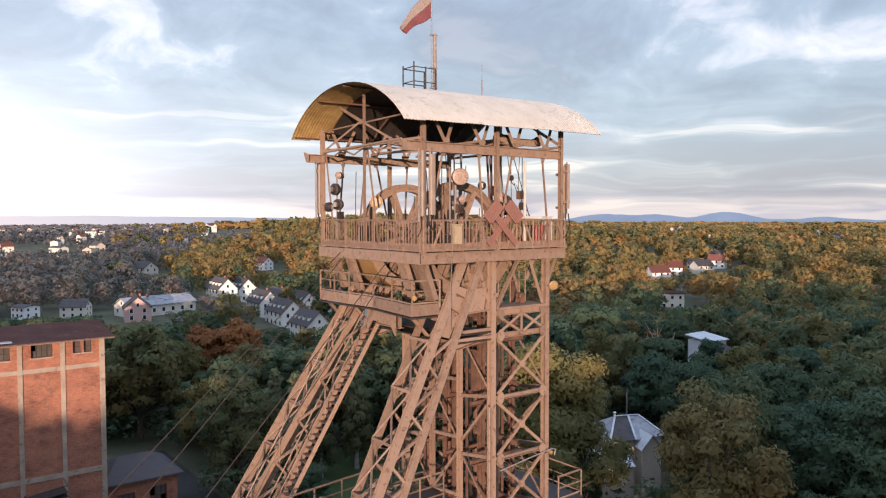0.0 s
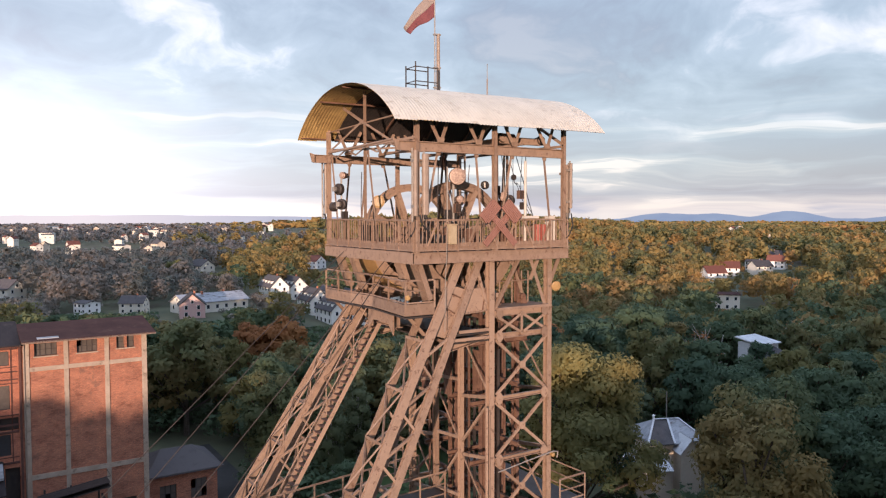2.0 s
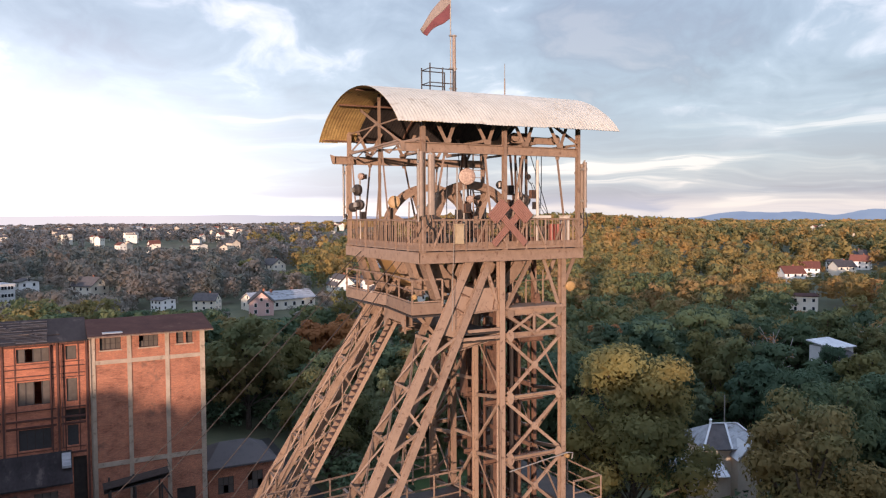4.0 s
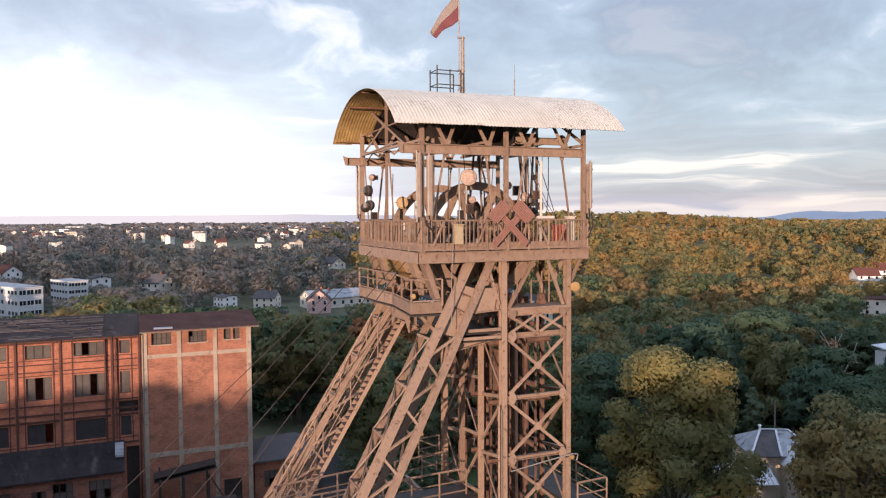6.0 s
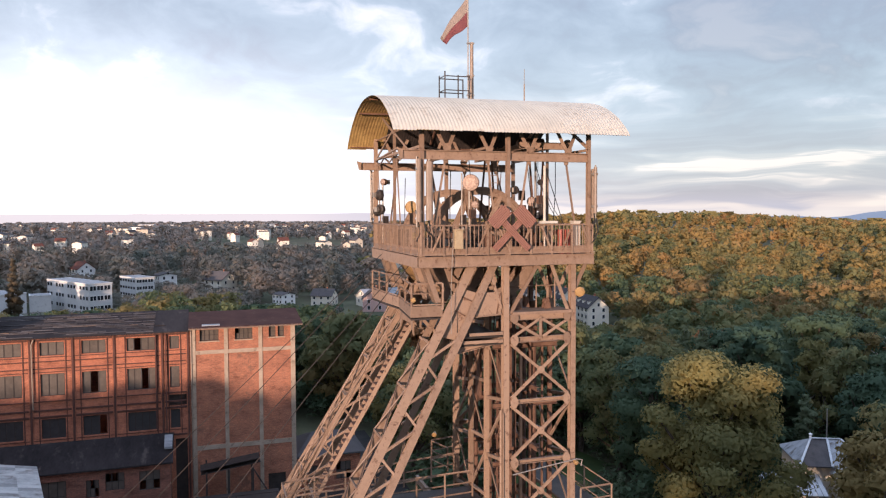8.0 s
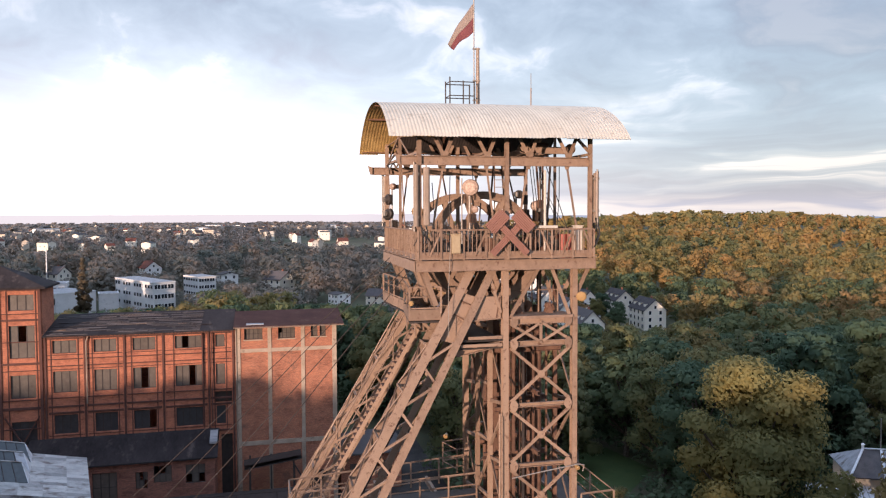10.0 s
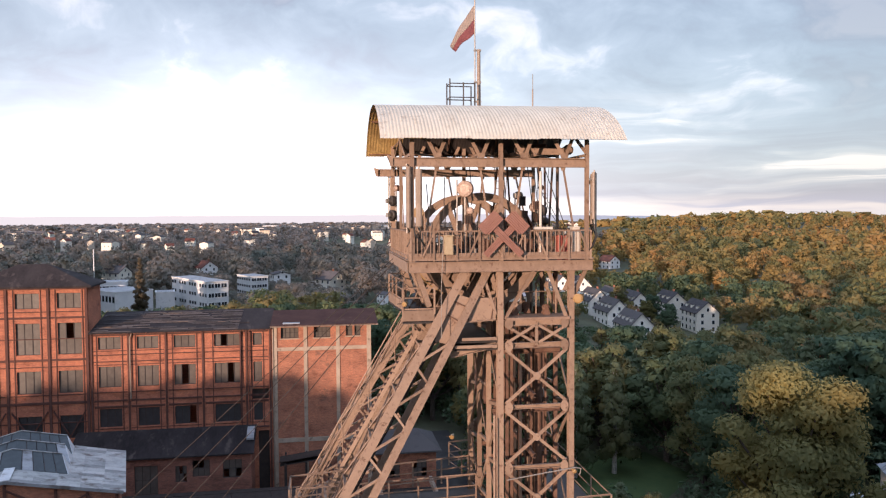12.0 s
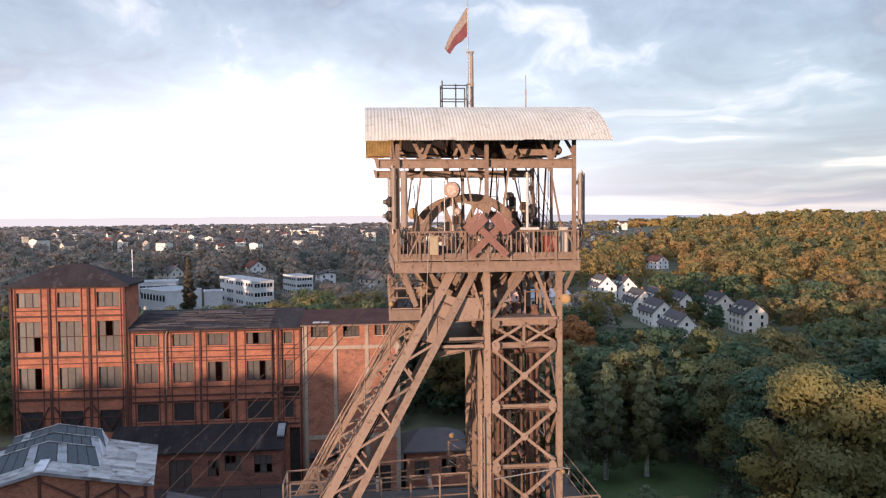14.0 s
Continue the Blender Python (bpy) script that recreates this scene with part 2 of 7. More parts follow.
M_CREAM = surface("cream_render", ((0.55, 0.47, 0.37), (0.66, 0.57, 0.46)), 0.4, 0.9, 0, 0.1, 8)
M_CREAM2 = surface("pale_cream_render", ((0.70, 0.65, 0.55), (0.80, 0.75, 0.65)), 0.4, 0.9, 0, 0.1, 8, per="object")
M_PINK = surface("pink_render", ((0.55, 0.36, 0.33), (0.64, 0.44, 0.40)), 0.4, 0.9, 0, 0.1, 8)
M_FRAME = surface("dark_window_frame", ((0.035, 0.03, 0.028), (0.07, 0.055, 0.05)), 4, 0.7)
M_PALE = surface("grey_sheet_roof", ((0.22, 0.225, 0.235), (0.40, 0.40, 0.415)), 0.8, 0.6, 0.1, 0.1, 10, (0.12, 0.10, 0.09), 0.60, 0.9, stretch=(0.5, 1.5, 1))
M_PALE2 = surface("white_sheet_roof", ((0.50, 0.505, 0.515), (0.66, 0.66, 0.67)), 0.8, 0.5, 0.1, 0.1, 10, (0.24, 0.22, 0.21), 0.64, 0.9)
M_SHEET = surface("patched_sheet", ((0.22, 0.22, 0.215), (0.46, 0.45, 0.43)), 0.8, 0.6, 0.1, 0.1, 10, (0.12, 0.10, 0.09), 0.60, 0.9, per="object")
M_PLANK = surface("old_planks", ((0.20, 0.13, 0.09), (0.32, 0.22, 0.16)), 2, 0.85, 0, 0.2, 20)


def brick_material(name, c1, c2, mortar, loss=0.6):
    """Brickwork with true courses, per-brick tone, soot and patches where the face has come off."""
    m = bpy.data.materials.new(name)
    m.use_nodes = True
    n = Nodes(m.node_tree)
    place = n.add("ShaderNodeNewGeometry").outputs["Position"]
    s = n.add("ShaderNodeSeparateXYZ", {0: place})
    uv = n.add("ShaderNodeCombineXYZ", {0: n.math("ADD", s.outputs[0], s.outputs[1]), 1: s.outputs[2], 2: 0.0}).outputs[0]
    br = n.add("ShaderNodeTexBrick", {"Vector": uv, "Color1": rgb(*c1), "Color2": rgb(*c2), "Mortar": rgb(*mortar), "Scale": 1.0, "Mortar Size": 0.012, "Brick Width": 0.27, "Row Height": 0.085})
    soot = n.noise(n.vec("MULTIPLY", place, (1, 1, 1.6)), 0.5, 6.0, 0.65)
    streak = n.noise(n.vec("MULTIPLY", place, (0.75, 0.75, 4.2)), 2.0, 6.0, 0.75)
    dark = n.ramp(n.math("ADD", n.math("MULTIPLY", soot, 0.5), n.math("MULTIPLY", streak, 0.5)), [(0.36, (0.46, 0.43, 0.44)), (0.50, (0.95, 0.94, 0.94)), (0.58, (1.12, 1.06, 1.0)), (0.70, (1.3, 1.22, 1.12))])
    col = n.mix(1.0, br.outputs["Color"], dark, "MULTIPLY")
    patch = n.ramp(n.noise(place, 0.33, 6.0, 0.7), [(loss, (0, 0, 0)), (loss + 0.04, (1, 1, 1))])
    col = n.mix(n.math("MULTIPLY", patch, 0.6), col, rgb(0.16, 0.10, 0.075))
    h = n.math("ADD", br.outputs["Fac"], n.math("MULTIPLY", streak, -0.6))
    b = n.add("ShaderNodeBump", {"Height": h, "Strength": 0.5, "Distance": -0.03})
    p = n.add("ShaderNodeBsdfPrincipled", {"Base Color": col, "Roughness": 0.9, "Normal": b.outputs[0], "Specular IOR Level": 0.2})
    n.tree.links.new(p.outputs[0], n.add("ShaderNodeOutputMaterial").inputs[0])
    return m


M_BRICK = brick_material("red_brick", (0.54, 0.232, 0.138), (0.42, 0.165, 0.100), (0.20, 0.12, 0.09))
M_BRICK2 = brick_material("red_brick_panels", (0.57, 0.230, 0.132), (0.46, 0.172, 0.102), (0.24, 0.11, 0.08), 0.68)
# darker copy of the brick, the low walls' shade put into its colour
M_BRICK_SHADE = brick_material("shaded_brick", (0.36, 0.155, 0.105), (0.26, 0.11, 0.078), (0.13, 0.085, 0.07), 0.64)
M_TRIM = surface("dark_brick_frame", ((0.070, 0.032, 0.026), (0.125, 0.056, 0.042)), 1.2, 0.9, 0, 0.2, 16)


def glass_material(name, tint, rough=0.12):
    m = bpy.data.materials.new(name)
    m.use_nodes = True
    n = Nodes(m.node_tree)
    place = n.add("ShaderNodeNewGeometry").outputs["Position"]
    dirt = n.ramp(n.noise(place, 2.5, 4.0), [(0.35, tint), (0.75, tuple(c * 1.4 + 0.004 for c in tint))])
    p = n.add("ShaderNodeBsdfPrincipled", {"Base Color": dirt, "Roughness": rough, "Specular IOR Level": 0.5})
    n.tree.links.new(p.outputs[0], n.add("ShaderNodeOutputMaterial").inputs[0])
    return m


# The ridge glows of itself: blue haze, and warm sky haze to the left.
M_RIDGE_GLOW = bpy.data.materials.new("hazy_ridge_glow")
M_RIDGE_GLOW.use_nodes = True
n_ = Nodes(M_RIDGE_GLOW.node_tree)
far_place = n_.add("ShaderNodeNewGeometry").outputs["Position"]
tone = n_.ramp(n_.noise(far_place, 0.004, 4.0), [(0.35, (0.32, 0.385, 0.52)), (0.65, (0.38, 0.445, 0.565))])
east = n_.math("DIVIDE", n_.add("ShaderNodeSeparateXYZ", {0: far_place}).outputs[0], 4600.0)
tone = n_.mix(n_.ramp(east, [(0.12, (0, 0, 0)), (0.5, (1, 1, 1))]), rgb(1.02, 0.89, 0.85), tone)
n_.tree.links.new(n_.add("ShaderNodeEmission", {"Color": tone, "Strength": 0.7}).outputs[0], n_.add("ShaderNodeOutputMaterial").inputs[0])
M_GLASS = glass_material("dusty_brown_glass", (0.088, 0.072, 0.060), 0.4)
# darker copy of the glass, for windows low down in the shade
M_GLASS_SHADE = glass_material("shaded_glass", (0.035, 0.034, 0.036), 0.35)
M_GLASS2 = glass_material("clear_dark_glass", (0.02, 0.024, 0.03), 0.08)
M_PLASTER = surface("grey_white_plaster", ((0.55, 0.55, 0.545), (0.66, 0.655, 0.64)), 0.35, 0.9, 0, 0.1, 8, (0.46, 0.46, 0.45), 0.66, 0.5)
M_SKYLIGHT = glass_material("wired_glass", (0.034, 0.042, 0.046), 0.4)


# ---- building blocks ----
class Geo:
    """Gathers points and faces for one mesh."""

    def __init__(self):
        self.v, self.f = [], []

    def add(self, verts, faces):
        k = len(self.v)
        self.v += [tuple(p) for p in verts]
        self.f += [tuple(i + k for i in f) for f in faces]
        return self

    def bar(self, p0, p1, sec, up=(0, 0, 1)):
        """A rolled section along the line from p0 to p1; sec: its outline."""
        p0, p1 = Vector(p0), Vector(p1)
        d = (p1 - p0).normalized()
        up = Vector(up)
        if abs(d.dot(up)) > 0.98:
            up = Vector((0, 1, 0)) if abs(d.y) < 0.9 else Vector((1, 0, 0))
        s = d.cross(up).normalized()
        u = s.cross(d)
        n = len(sec)
        ring = [p0 + s * a + u * b for a, b in sec] + [p1 + s * a + u * b for a, b in sec]
        faces = [(i, (i + 1) % n, n + (i + 1) % n, n + i) for i in range(n)]
        return self.add(ring, faces + [tuple(range(n))[::-1], tuple(range(n, 2 * n))])

    def box(self, x0, y0, z0, x1, y1, z1):
        c = [(x0, y0, z0), (x1, y0, z0), (x1, y1, z0), (x0, y1, z0), (x0, y0, z1), (x1, y0, z1), (x1, y1, z1), (x0, y1, z1)]
        return self.add(c, [(3, 2, 1, 0), (4, 5, 6, 7), (0, 1, 5, 4), (1, 2, 6, 5), (2, 3, 7, 6), (3, 0, 4, 7)])

    def prism(self, poly, axis, a, b):
        """A flat outline given in the two other axes, pulled from a to b along an axis."""
        def at(p, h):
            return {"x": (h, p[0], p[1]), "y": (p[0], h, p[1]), "z": (p[0], p[1], h)}[axis]
        n = len(poly)
        return self.add([at(p, a) for p in poly] + [at(p, b) for p in poly],
                        [(i, (i + 1) % n, n + (i + 1) % n, n + i) for i in range(n)] + [tuple(range(n))[::-1], tuple(range(n, 2 * n))])

    def lattice(self, xs, zs, solid, y0, y1):
        """A plate in the x-z plane made of the solid cells of a grid, joined, with real openings."""
        seen, vs, fs = {}, [], []

        def at(i, k, side):
            key = (i, k, side)
            if key not in seen:
                seen[key] = len(vs)
                vs.append((xs[i], y1 if side else y0, zs[k]))
            return seen[key]

        def full(i, k):
            return 0 <= i < len(xs) - 1 and 0 <= k < len(zs) - 1 and solid(i, k)
        for i in range(len(xs) - 1):
            for k in range(len(zs) - 1):
                if not solid(i, k):
                    continue
                fs.append((at(i, k, 0), at(i + 1, k, 0), at(i + 1, k + 1, 0), at(i, k + 1, 0)))
                fs.append((at(i, k + 1, 1), at(i + 1, k + 1, 1), at(i + 1, k, 1), at(i, k, 1)))
                if not full(i, k - 1):
                    fs.append((at(i, k, 1), at(i + 1, k, 1), at(i + 1, k, 0), at(i, k, 0)))
                if not full(i, k + 1):
                    fs.append((at(i, k + 1, 0), at(i + 1, k + 1, 0), at(i + 1, k + 1, 1), at(i, k + 1, 1)))
                if not full(i - 1, k):
                    fs.append((at(i, k, 0), at(i, k + 1, 0), at(i, k + 1, 1), at(i, k, 1)))
                if not full(i + 1, k):
                    fs.append((at(i + 1, k, 1), at(i + 1, k + 1, 1), at(i + 1, k + 1, 0), at(i + 1, k, 0)))
        return self.add(vs, fs)

    def ring(self, centre, r0, r1, w, axis="y", a0=0.0, a1=360.0, steps=48):
        """A band between two radii, w wide, round an axis."""
        full = a1 - a0 >= 359.9
        k = steps if full else steps + 1
        vs = []
        for i in range(k):
            a = radians(a0 + (a1 - a0) * i / steps)
            for r, h in ((r0, -w / 2), (r1, -w / 2), (r1, w / 2), (r0, w / 2)):
                c, s = r * math.cos(a), r * math.sin(a)
                p = {"y": (c, h, s), "x": (h, c, s), "z": (c, s, h)}[axis]
                vs.append(Vector(centre) + Vector(p))
        fs = []
        for i in range(steps):
            j = (i + 1) % k
            for q in range(4):
                fs.append((4 * i + q, 4 * i + (q + 1) % 4, 4 * j + (q + 1) % 4, 4 * j + q))
        if not full:
            fs += [(3, 2, 1, 0), tuple(4 * (k - 1) + q for q in range(4))]
        return self.add(vs, fs)

    def lathe(self, base, axis, profile, steps=16):
        """A turned body: profile of (distance along the axis, radius)."""
        base, axis = Vector(base), Vector(axis).normalized()
        s = axis.orthogonal().normalized()
        u = axis.cross(s)
        vs, fs = [], []
        for h, r in profile:
            for i in range(steps):
                a = 2 * math.pi * i / steps
                vs.append(base + axis * h + (s * math.cos(a) + u * math.sin(a)) * r)
        for k in range(len(profile) - 1):
            for i in range(steps):
                j = (i + 1) % steps
                fs.append((k * steps + i, k * steps + j, (k + 1) * steps + j, (k + 1) * steps + i))
        fs += [tuple(range(steps))[::-1], tuple(range((len(profile) - 1) * steps, len(profile) * steps))]
        return self.add(vs, fs)

    def tube(self, points, r, steps=6):
        """A round tube in one piece along a line of points."""
        p = [Vector(q) for q in points]
        vs, fs = [], []
        s = None
        for i, q in enumerate(p):
            d = (p[min(i + 1, len(p) - 1)] - p[max(i - 1, 0)]).normalized()
            s = (d.orthogonal() if s is None else s - d * s.dot(d)).normalized()
            u = d.cross(s)
            vs += [q + s * a + u * b for a, b in circle(r, steps)]
        for k in range(len(p) - 1):
            for i in range(steps):
                j = (i + 1) % steps
                fs.append((k * steps + i, k * steps + j, (k + 1) * steps + j, (k + 1) * steps + i))
        fs += [tuple(range(steps))[::-1], tuple(range((len(p) - 1) * steps, len(p) * steps))]
        return self.add(vs, fs)

    def mesh(self, name, mat, smooth=False):
        me = bpy.data.meshes.new(name)
        me.from_pydata(self.v, [], self.f)
        me.materials.append(mat)
        if smooth:
            me.polygons.foreach_set("use_smooth", [True] * len(me.polygons))
        me.update()
        return me


def circle(r, steps=8):
    return [(r * math.cos(2 * math.pi * i / steps), r * math.sin(2 * math.pi * i / steps)) for i in range(steps)]


def rect(w, h):
    return [(-w / 2, -h / 2), (w / 2, -h / 2), (w / 2, h / 2), (-w / 2, h / 2)]


def isec(w, h, t=0.025):
    a, b, c = w / 2, h / 2, t / 2
    return [(-a, -b), (a, -b), (a, -b + t), (c, -b + t), (c, b - t), (a, b - t), (a, b), (-a, b), (-a, b - t), (-c, b - t), (-c, -b + t), (-a, -b + t)]


def lsec(w, t=0.018):
    return [(-w / 2, -w / 2), (w / 2, -w / 2), (w / 2, -w / 2 + t), (-w / 2 + t, -w / 2 + t), (-w / 2 + t, w / 2), (-w / 2, w / 2)]


def csec(w, h, t=0.022):
    return [(-w / 2, -h / 2), (w / 2, -h / 2), (w / 2, -h / 2 + t), (-w / 2 + t, -h / 2 + t), (-w / 2 + t, h / 2 - t), (w / 2, h / 2 - t), (w / 2, h / 2), (-w / 2, h / 2)]


def thing(name, at, label, category, group="", kind=""):
    e = new(name)
    e.location = at
    e.empty_display_size = 0.2
    return tagged(e, label, category, group, kind)


def part(name, geo, mat, parent=None, label="", smooth=False):
    """One mesh object under a thing or under one of its parts; its points are given in the world."""
    ob = new(name, geo.mesh(name, mat, smooth))
    if parent:
        ob.parent = parent
        m = Matrix.Translation(parent.location) if parent.parent is None else Matrix.Translation(parent.parent.location)
        ob.matrix_parent_inverse = m.inverted() if parent.parent is None else Matrix.Identity(4)
    return tagged(ob, label)


def lone(name, geo, mat, label, category, kind="", smooth=False, group=""):
    return tagged(part(name, geo, mat, None, "", smooth), label, category, group, kind)

# ---- the headframe ----
head = thing("headframe", (20.9, 24.3, 0), "tan painted riveted steel mine headframe with two raking struts", "headframe")
YS = (21.3, 23.35, 25.3, 27.35)          # the four frames across the tower
XL, XR = 19.46, 22.42                    # shaft columns
DECK = 32.38
DX0, DX1, DY0, DY1 = 15.76, 23.2, 20.85, 28.72
LEVELS = [29.85, 28.95, 26.45, 23.98, 21.5, 19.0, 16.5, 14.0, 11.5, 9.0, 6.5, 4.0, 1.5]


def steel(name, p0, p1, sec, up=(0, 0, 1), mat=None, parent=None, label=""):
    return part(name, Geo().bar(p0, p1, sec, up), mat or M_STEEL, parent or head, label)


# shaft columns
for y in YS:
    steel("column", (XL, y, -1), (XL, y, DECK - 0.45), isec(0.24, 0.28, 0.03) if y in (YS[0], YS[3]) else isec(0.18, 0.22, 0.025), (0, 1, 0))
for y in (YS[0], YS[3]):
    steel("column", (XR, y, -1), (XR, y, DECK - 0.45), isec(0.22, 0.28, 0.028), (0, 1, 0))
for y in (YS[1], YS[2]):
    steel("column", (XR, y, -1), (XR, y, DECK - 0.45), isec(0.16, 0.2, 0.022), (0, 1, 0), M_STEEL2)


def gusset(x, y, z, w, h, t=0.03):
    c = 0.32
    poly = [(x - w / 2, z - h / 2 + c * h), (x - w / 2 + c * w, z - h / 2), (x + w / 2 - c * w, z - h / 2), (x + w / 2, z - h / 2 + c * h),
            (x + w / 2, z + h / 2 - c * h), (x + w / 2 - c * w, z + h / 2), (x - w / 2 + c * w, z + h / 2), (x - w / 2, z + h / 2 - c * h)]
    return part("gusset_plate", Geo().prism(poly, "y", y - t, y + t), M_STEEL, head)


# front and rear faces: ties, crosses and gussets
for y, side in ((YS[0], -1), (YS[3], 1)):
    yy = y + side * 0.1
    for k, z in enumerate(LEVELS):
        steel("tie_beam", (XL + 0.15, yy, z), (XR - 0.14, yy, z), csec(0.12, 0.22 if k < 2 else 0.16))
        for x, s in ((XL + 0.33, 1), (XR - 0.32, -1)):
            if z > 12:
                gusset(x, yy + side * 0.09, z, 0.32, 0.46)
    xm = (XL + XR) / 2
    a, b = LEVELS[0], LEVELS[1]
    steel("post", (xm, yy, b), (xm, yy, a), lsec(0.12))
    for x0, x1 in ((XL + 0.2, xm - 0.08), (xm + 0.08, XR - 0.2)):
        steel("brace", (x0, yy, a - 0.1), (x1, yy, b + 0.1), lsec(0.11), (0, 1, 0))
        steel("brace", (x0, yy + side * 0.04, b + 0.1), (x1, yy + side * 0.04, a - 0.1), lsec(0.11), (0, 1, 0))
    for z1, z0 in zip(LEVELS[1:], LEVELS[2:]):
        steel("brace", (XL + 0.2, yy, z1 - 0.16), (XR - 0.2, yy, z0 + 0.16), csec(0.12, 0.07), (0, 1, 0))
        steel("brace", (XL + 0.2, yy + side * 0.05, z0 + 0.16), (XR - 0.2, yy + side * 0.05, z1 - 0.16), csec(0.12, 0.07), (0, 1, 0))
        if z0 > 10:
            gusset(xm, yy + side * 0.09, (z0 + z1) / 2, 0.3, 0.3)

# side faces: ties between the four columns and single diagonals
for x in (XL, XR):
    for k in range(3):
        ya, yb = YS[k], YS[k + 1]
        for i, z in enumerate(LEVELS[1:]):
            zz = z + (0.25 if k % 2 else -0.1)
            steel("tie_beam", (x, ya + 0.12, zz + 0.15), (x, yb - 0.12, zz - 0.15 * (k != 1)), csec(0.08, 0.14), (0, 0, 1), M_STEEL)
            if i < 9:
                z2 = LEVELS[i + 2] if i + 2 < len(LEVELS) else 0
                if (i + k) % 2:
                    steel("brace", (x, ya + 0.12, z - 0.2), (x, yb - 0.12, z2 + 0.3), lsec(0.09))
                else:
                    steel("brace", (x, ya + 0.12, z2 + 0.3), (x, yb - 0.12, z - 0.2), lsec(0.09))

# inside of the shaft: guides, pipes and cross beams
for x, y, r, z1 in ((20.15, 22.9, 0.06, 30.6), (20.35, 22.9, 0.06, 29.4), (20.6, 25.9, 0.07, 29.2), (21.7, 23.6, 0.19, 30.2), (22.0, 25.3, 0.17, 29.2), (20.0, 24.4, 0.08, 29.6),
                    (20.9, 24.4, 0.05, 29.9), (20.55, 22.2, 0.045, 28.2), (21.3, 26.5, 0.12, 29), (20.2, 26.6, 0.1, 29)):
    part("guide_rail" if r < 0.1 else "pipe", Geo().bar((x, y, 0), (x, y, z1), rect(2 * r, 2 * r) if r < 0.1 else circle(r, 12)), M_STEEL2 if r > 0.05 else M_DARK, head)
for x, y in ((20.05, 23.6), (20.45, 25.0), (20.75, 23.3), (21.0, 25.6), (21.25, 23.9), (21.55, 26.1), (21.85, 22.9), (22.1, 24.4), (19.75, 26.3), (20.3, 26.9), (21.1, 22.5)):
    part("guide_rail", Geo().bar((x, y, 0), (x, y, 28.6 + (x * 7.3) % 1.6), rect(0.07, 0.09)), M_STEEL2, head)
for z in LEVELS[1:9]:
    for y in (22.6, 24.3, 26.2):
        steel("bunton", (XL, y, z - 0.5), (XR, y, z - 0.5), csec(0.14, 0.2), (0, 0, 1), M_STEEL2)
    steel("bunton", (20.9, YS[0], z + 0.4), (20.9, YS[3], z + 0.4), csec(0.12, 0.18), (0, 0, 1), M_STEEL2)
# hanging skip plates under the landing
for x, y, z, w in ((19.5, 24.4, 26.9, 0.5), (19.55, 26.3, 26.6, 0.55), (20.0, 23.0, 27.2, 0.4), (20.2, 25.6, 28.2, 0.7)):
    part("guide_plate", Geo().box(x - 0.05, y - w / 2, z - 0.9, x + 0.05, y + w / 2, z + 0.9), M_STEEL2, head)

# deck: plates, fascia, underside joists
part("deck_plate", Geo().box(DX0 + 0.1, DY0 + 0.1, DECK - 0.09, DX1 - 0.1, DY1 - 0.1, DECK - 0.02), M_STEEL2, head, "rusty chequer plate deck")
for a, b in (((DX0, DY0 + 0.02), (DX1, DY0 + 0.02)), ((DX0, DY1 - 0.02), (DX1, DY1 - 0.02))):
    steel("fascia_beam", (a[0], a[1], DECK - 0.22), (b[0], b[1], DECK - 0.22), csec(0.1, 0.42), (0, 0, 1))
    steel("kerb_plate", (a[0], a[1], DECK + 0.05), (b[0], b[1], DECK + 0.05), rect(0.13, 0.03))
for x in (DX0, DX1):
    steel("fascia_beam", (x, DY0 + 0.08, DECK - 0.22), (x, DY1 - 0.08, DECK - 0.22), csec(0.1, 0.42), (0, 0, 1))
    steel("kerb_plate", (x, DY0 + 0.09, DECK + 0.05), (x, DY1 - 0.09, DECK + 0.05), rect(0.13, 0.03))
for y in (*YS, 22.2, 24.3, 26.6, 28.1):
    steel("joist", (DX0 + 0.1, y, DECK - 0.28), (DX1 - 0.1, y, DECK - 0.28), isec(0.14, 0.32, 0.02))


stood = set()                            # where a railing post stands already


def railing(parent, a, b, z, posts, n_bars=0, h=1.08, knees=True, mid=True, outward=(0, -1)):
    """A railing from a to b: posts, rails, fine bars and slanting stays."""
    a, b = Vector((*a, 0)), Vector((*b, 0))
    rail = part("handrail", Geo().bar((*a[:2], z + h), (*b[:2], z + h), lsec(0.06, 0.012)), M_STEEL, parent)
    part("bottom_rail", Geo().bar((*a[:2], z + 0.16), (*b[:2], z + 0.16), lsec(0.05, 0.012)), M_STEEL, parent)
    if mid:
        part("middle_rail", Geo().bar((*a[:2], z + 0.6), (*b[:2], z + 0.6), lsec(0.045, 0.01)), M_STEEL, parent)
    for i in range(posts + 1):
        p = a.lerp(b, i / posts)
        spot = (round(p.x, 1), round(p.y, 1), round(z, 1))
        if spot not in stood:
            stood.add(spot)
            part("post", Geo().bar((*p[:2], z - 0.05), (*p[:2], z + h), lsec(0.075, 0.014)), M_STEEL, parent)
        if knees and i:
            q = a.lerp(b, (i - 0.5) / posts)
            lo, hi = (p, q) if i % 2 else (q, p)
            hi, lo = (lo, hi)
            part("stay", Geo().bar((lo[0] + outward[0] * 0.0, lo[1], z + 0.1), (hi[0], hi[1], z + h - 0.05), lsec(0.06, 0.012)), M_STEEL, parent)
    for i in range(n_bars):
        p = a.lerp(b, (i + 0.5) / n_bars)
        part("baluster", Geo().bar((*p[:2], z + 0.16), (*p[:2], z + h - 0.02), rect(0.03, 0.018)), M_STEEL, parent)


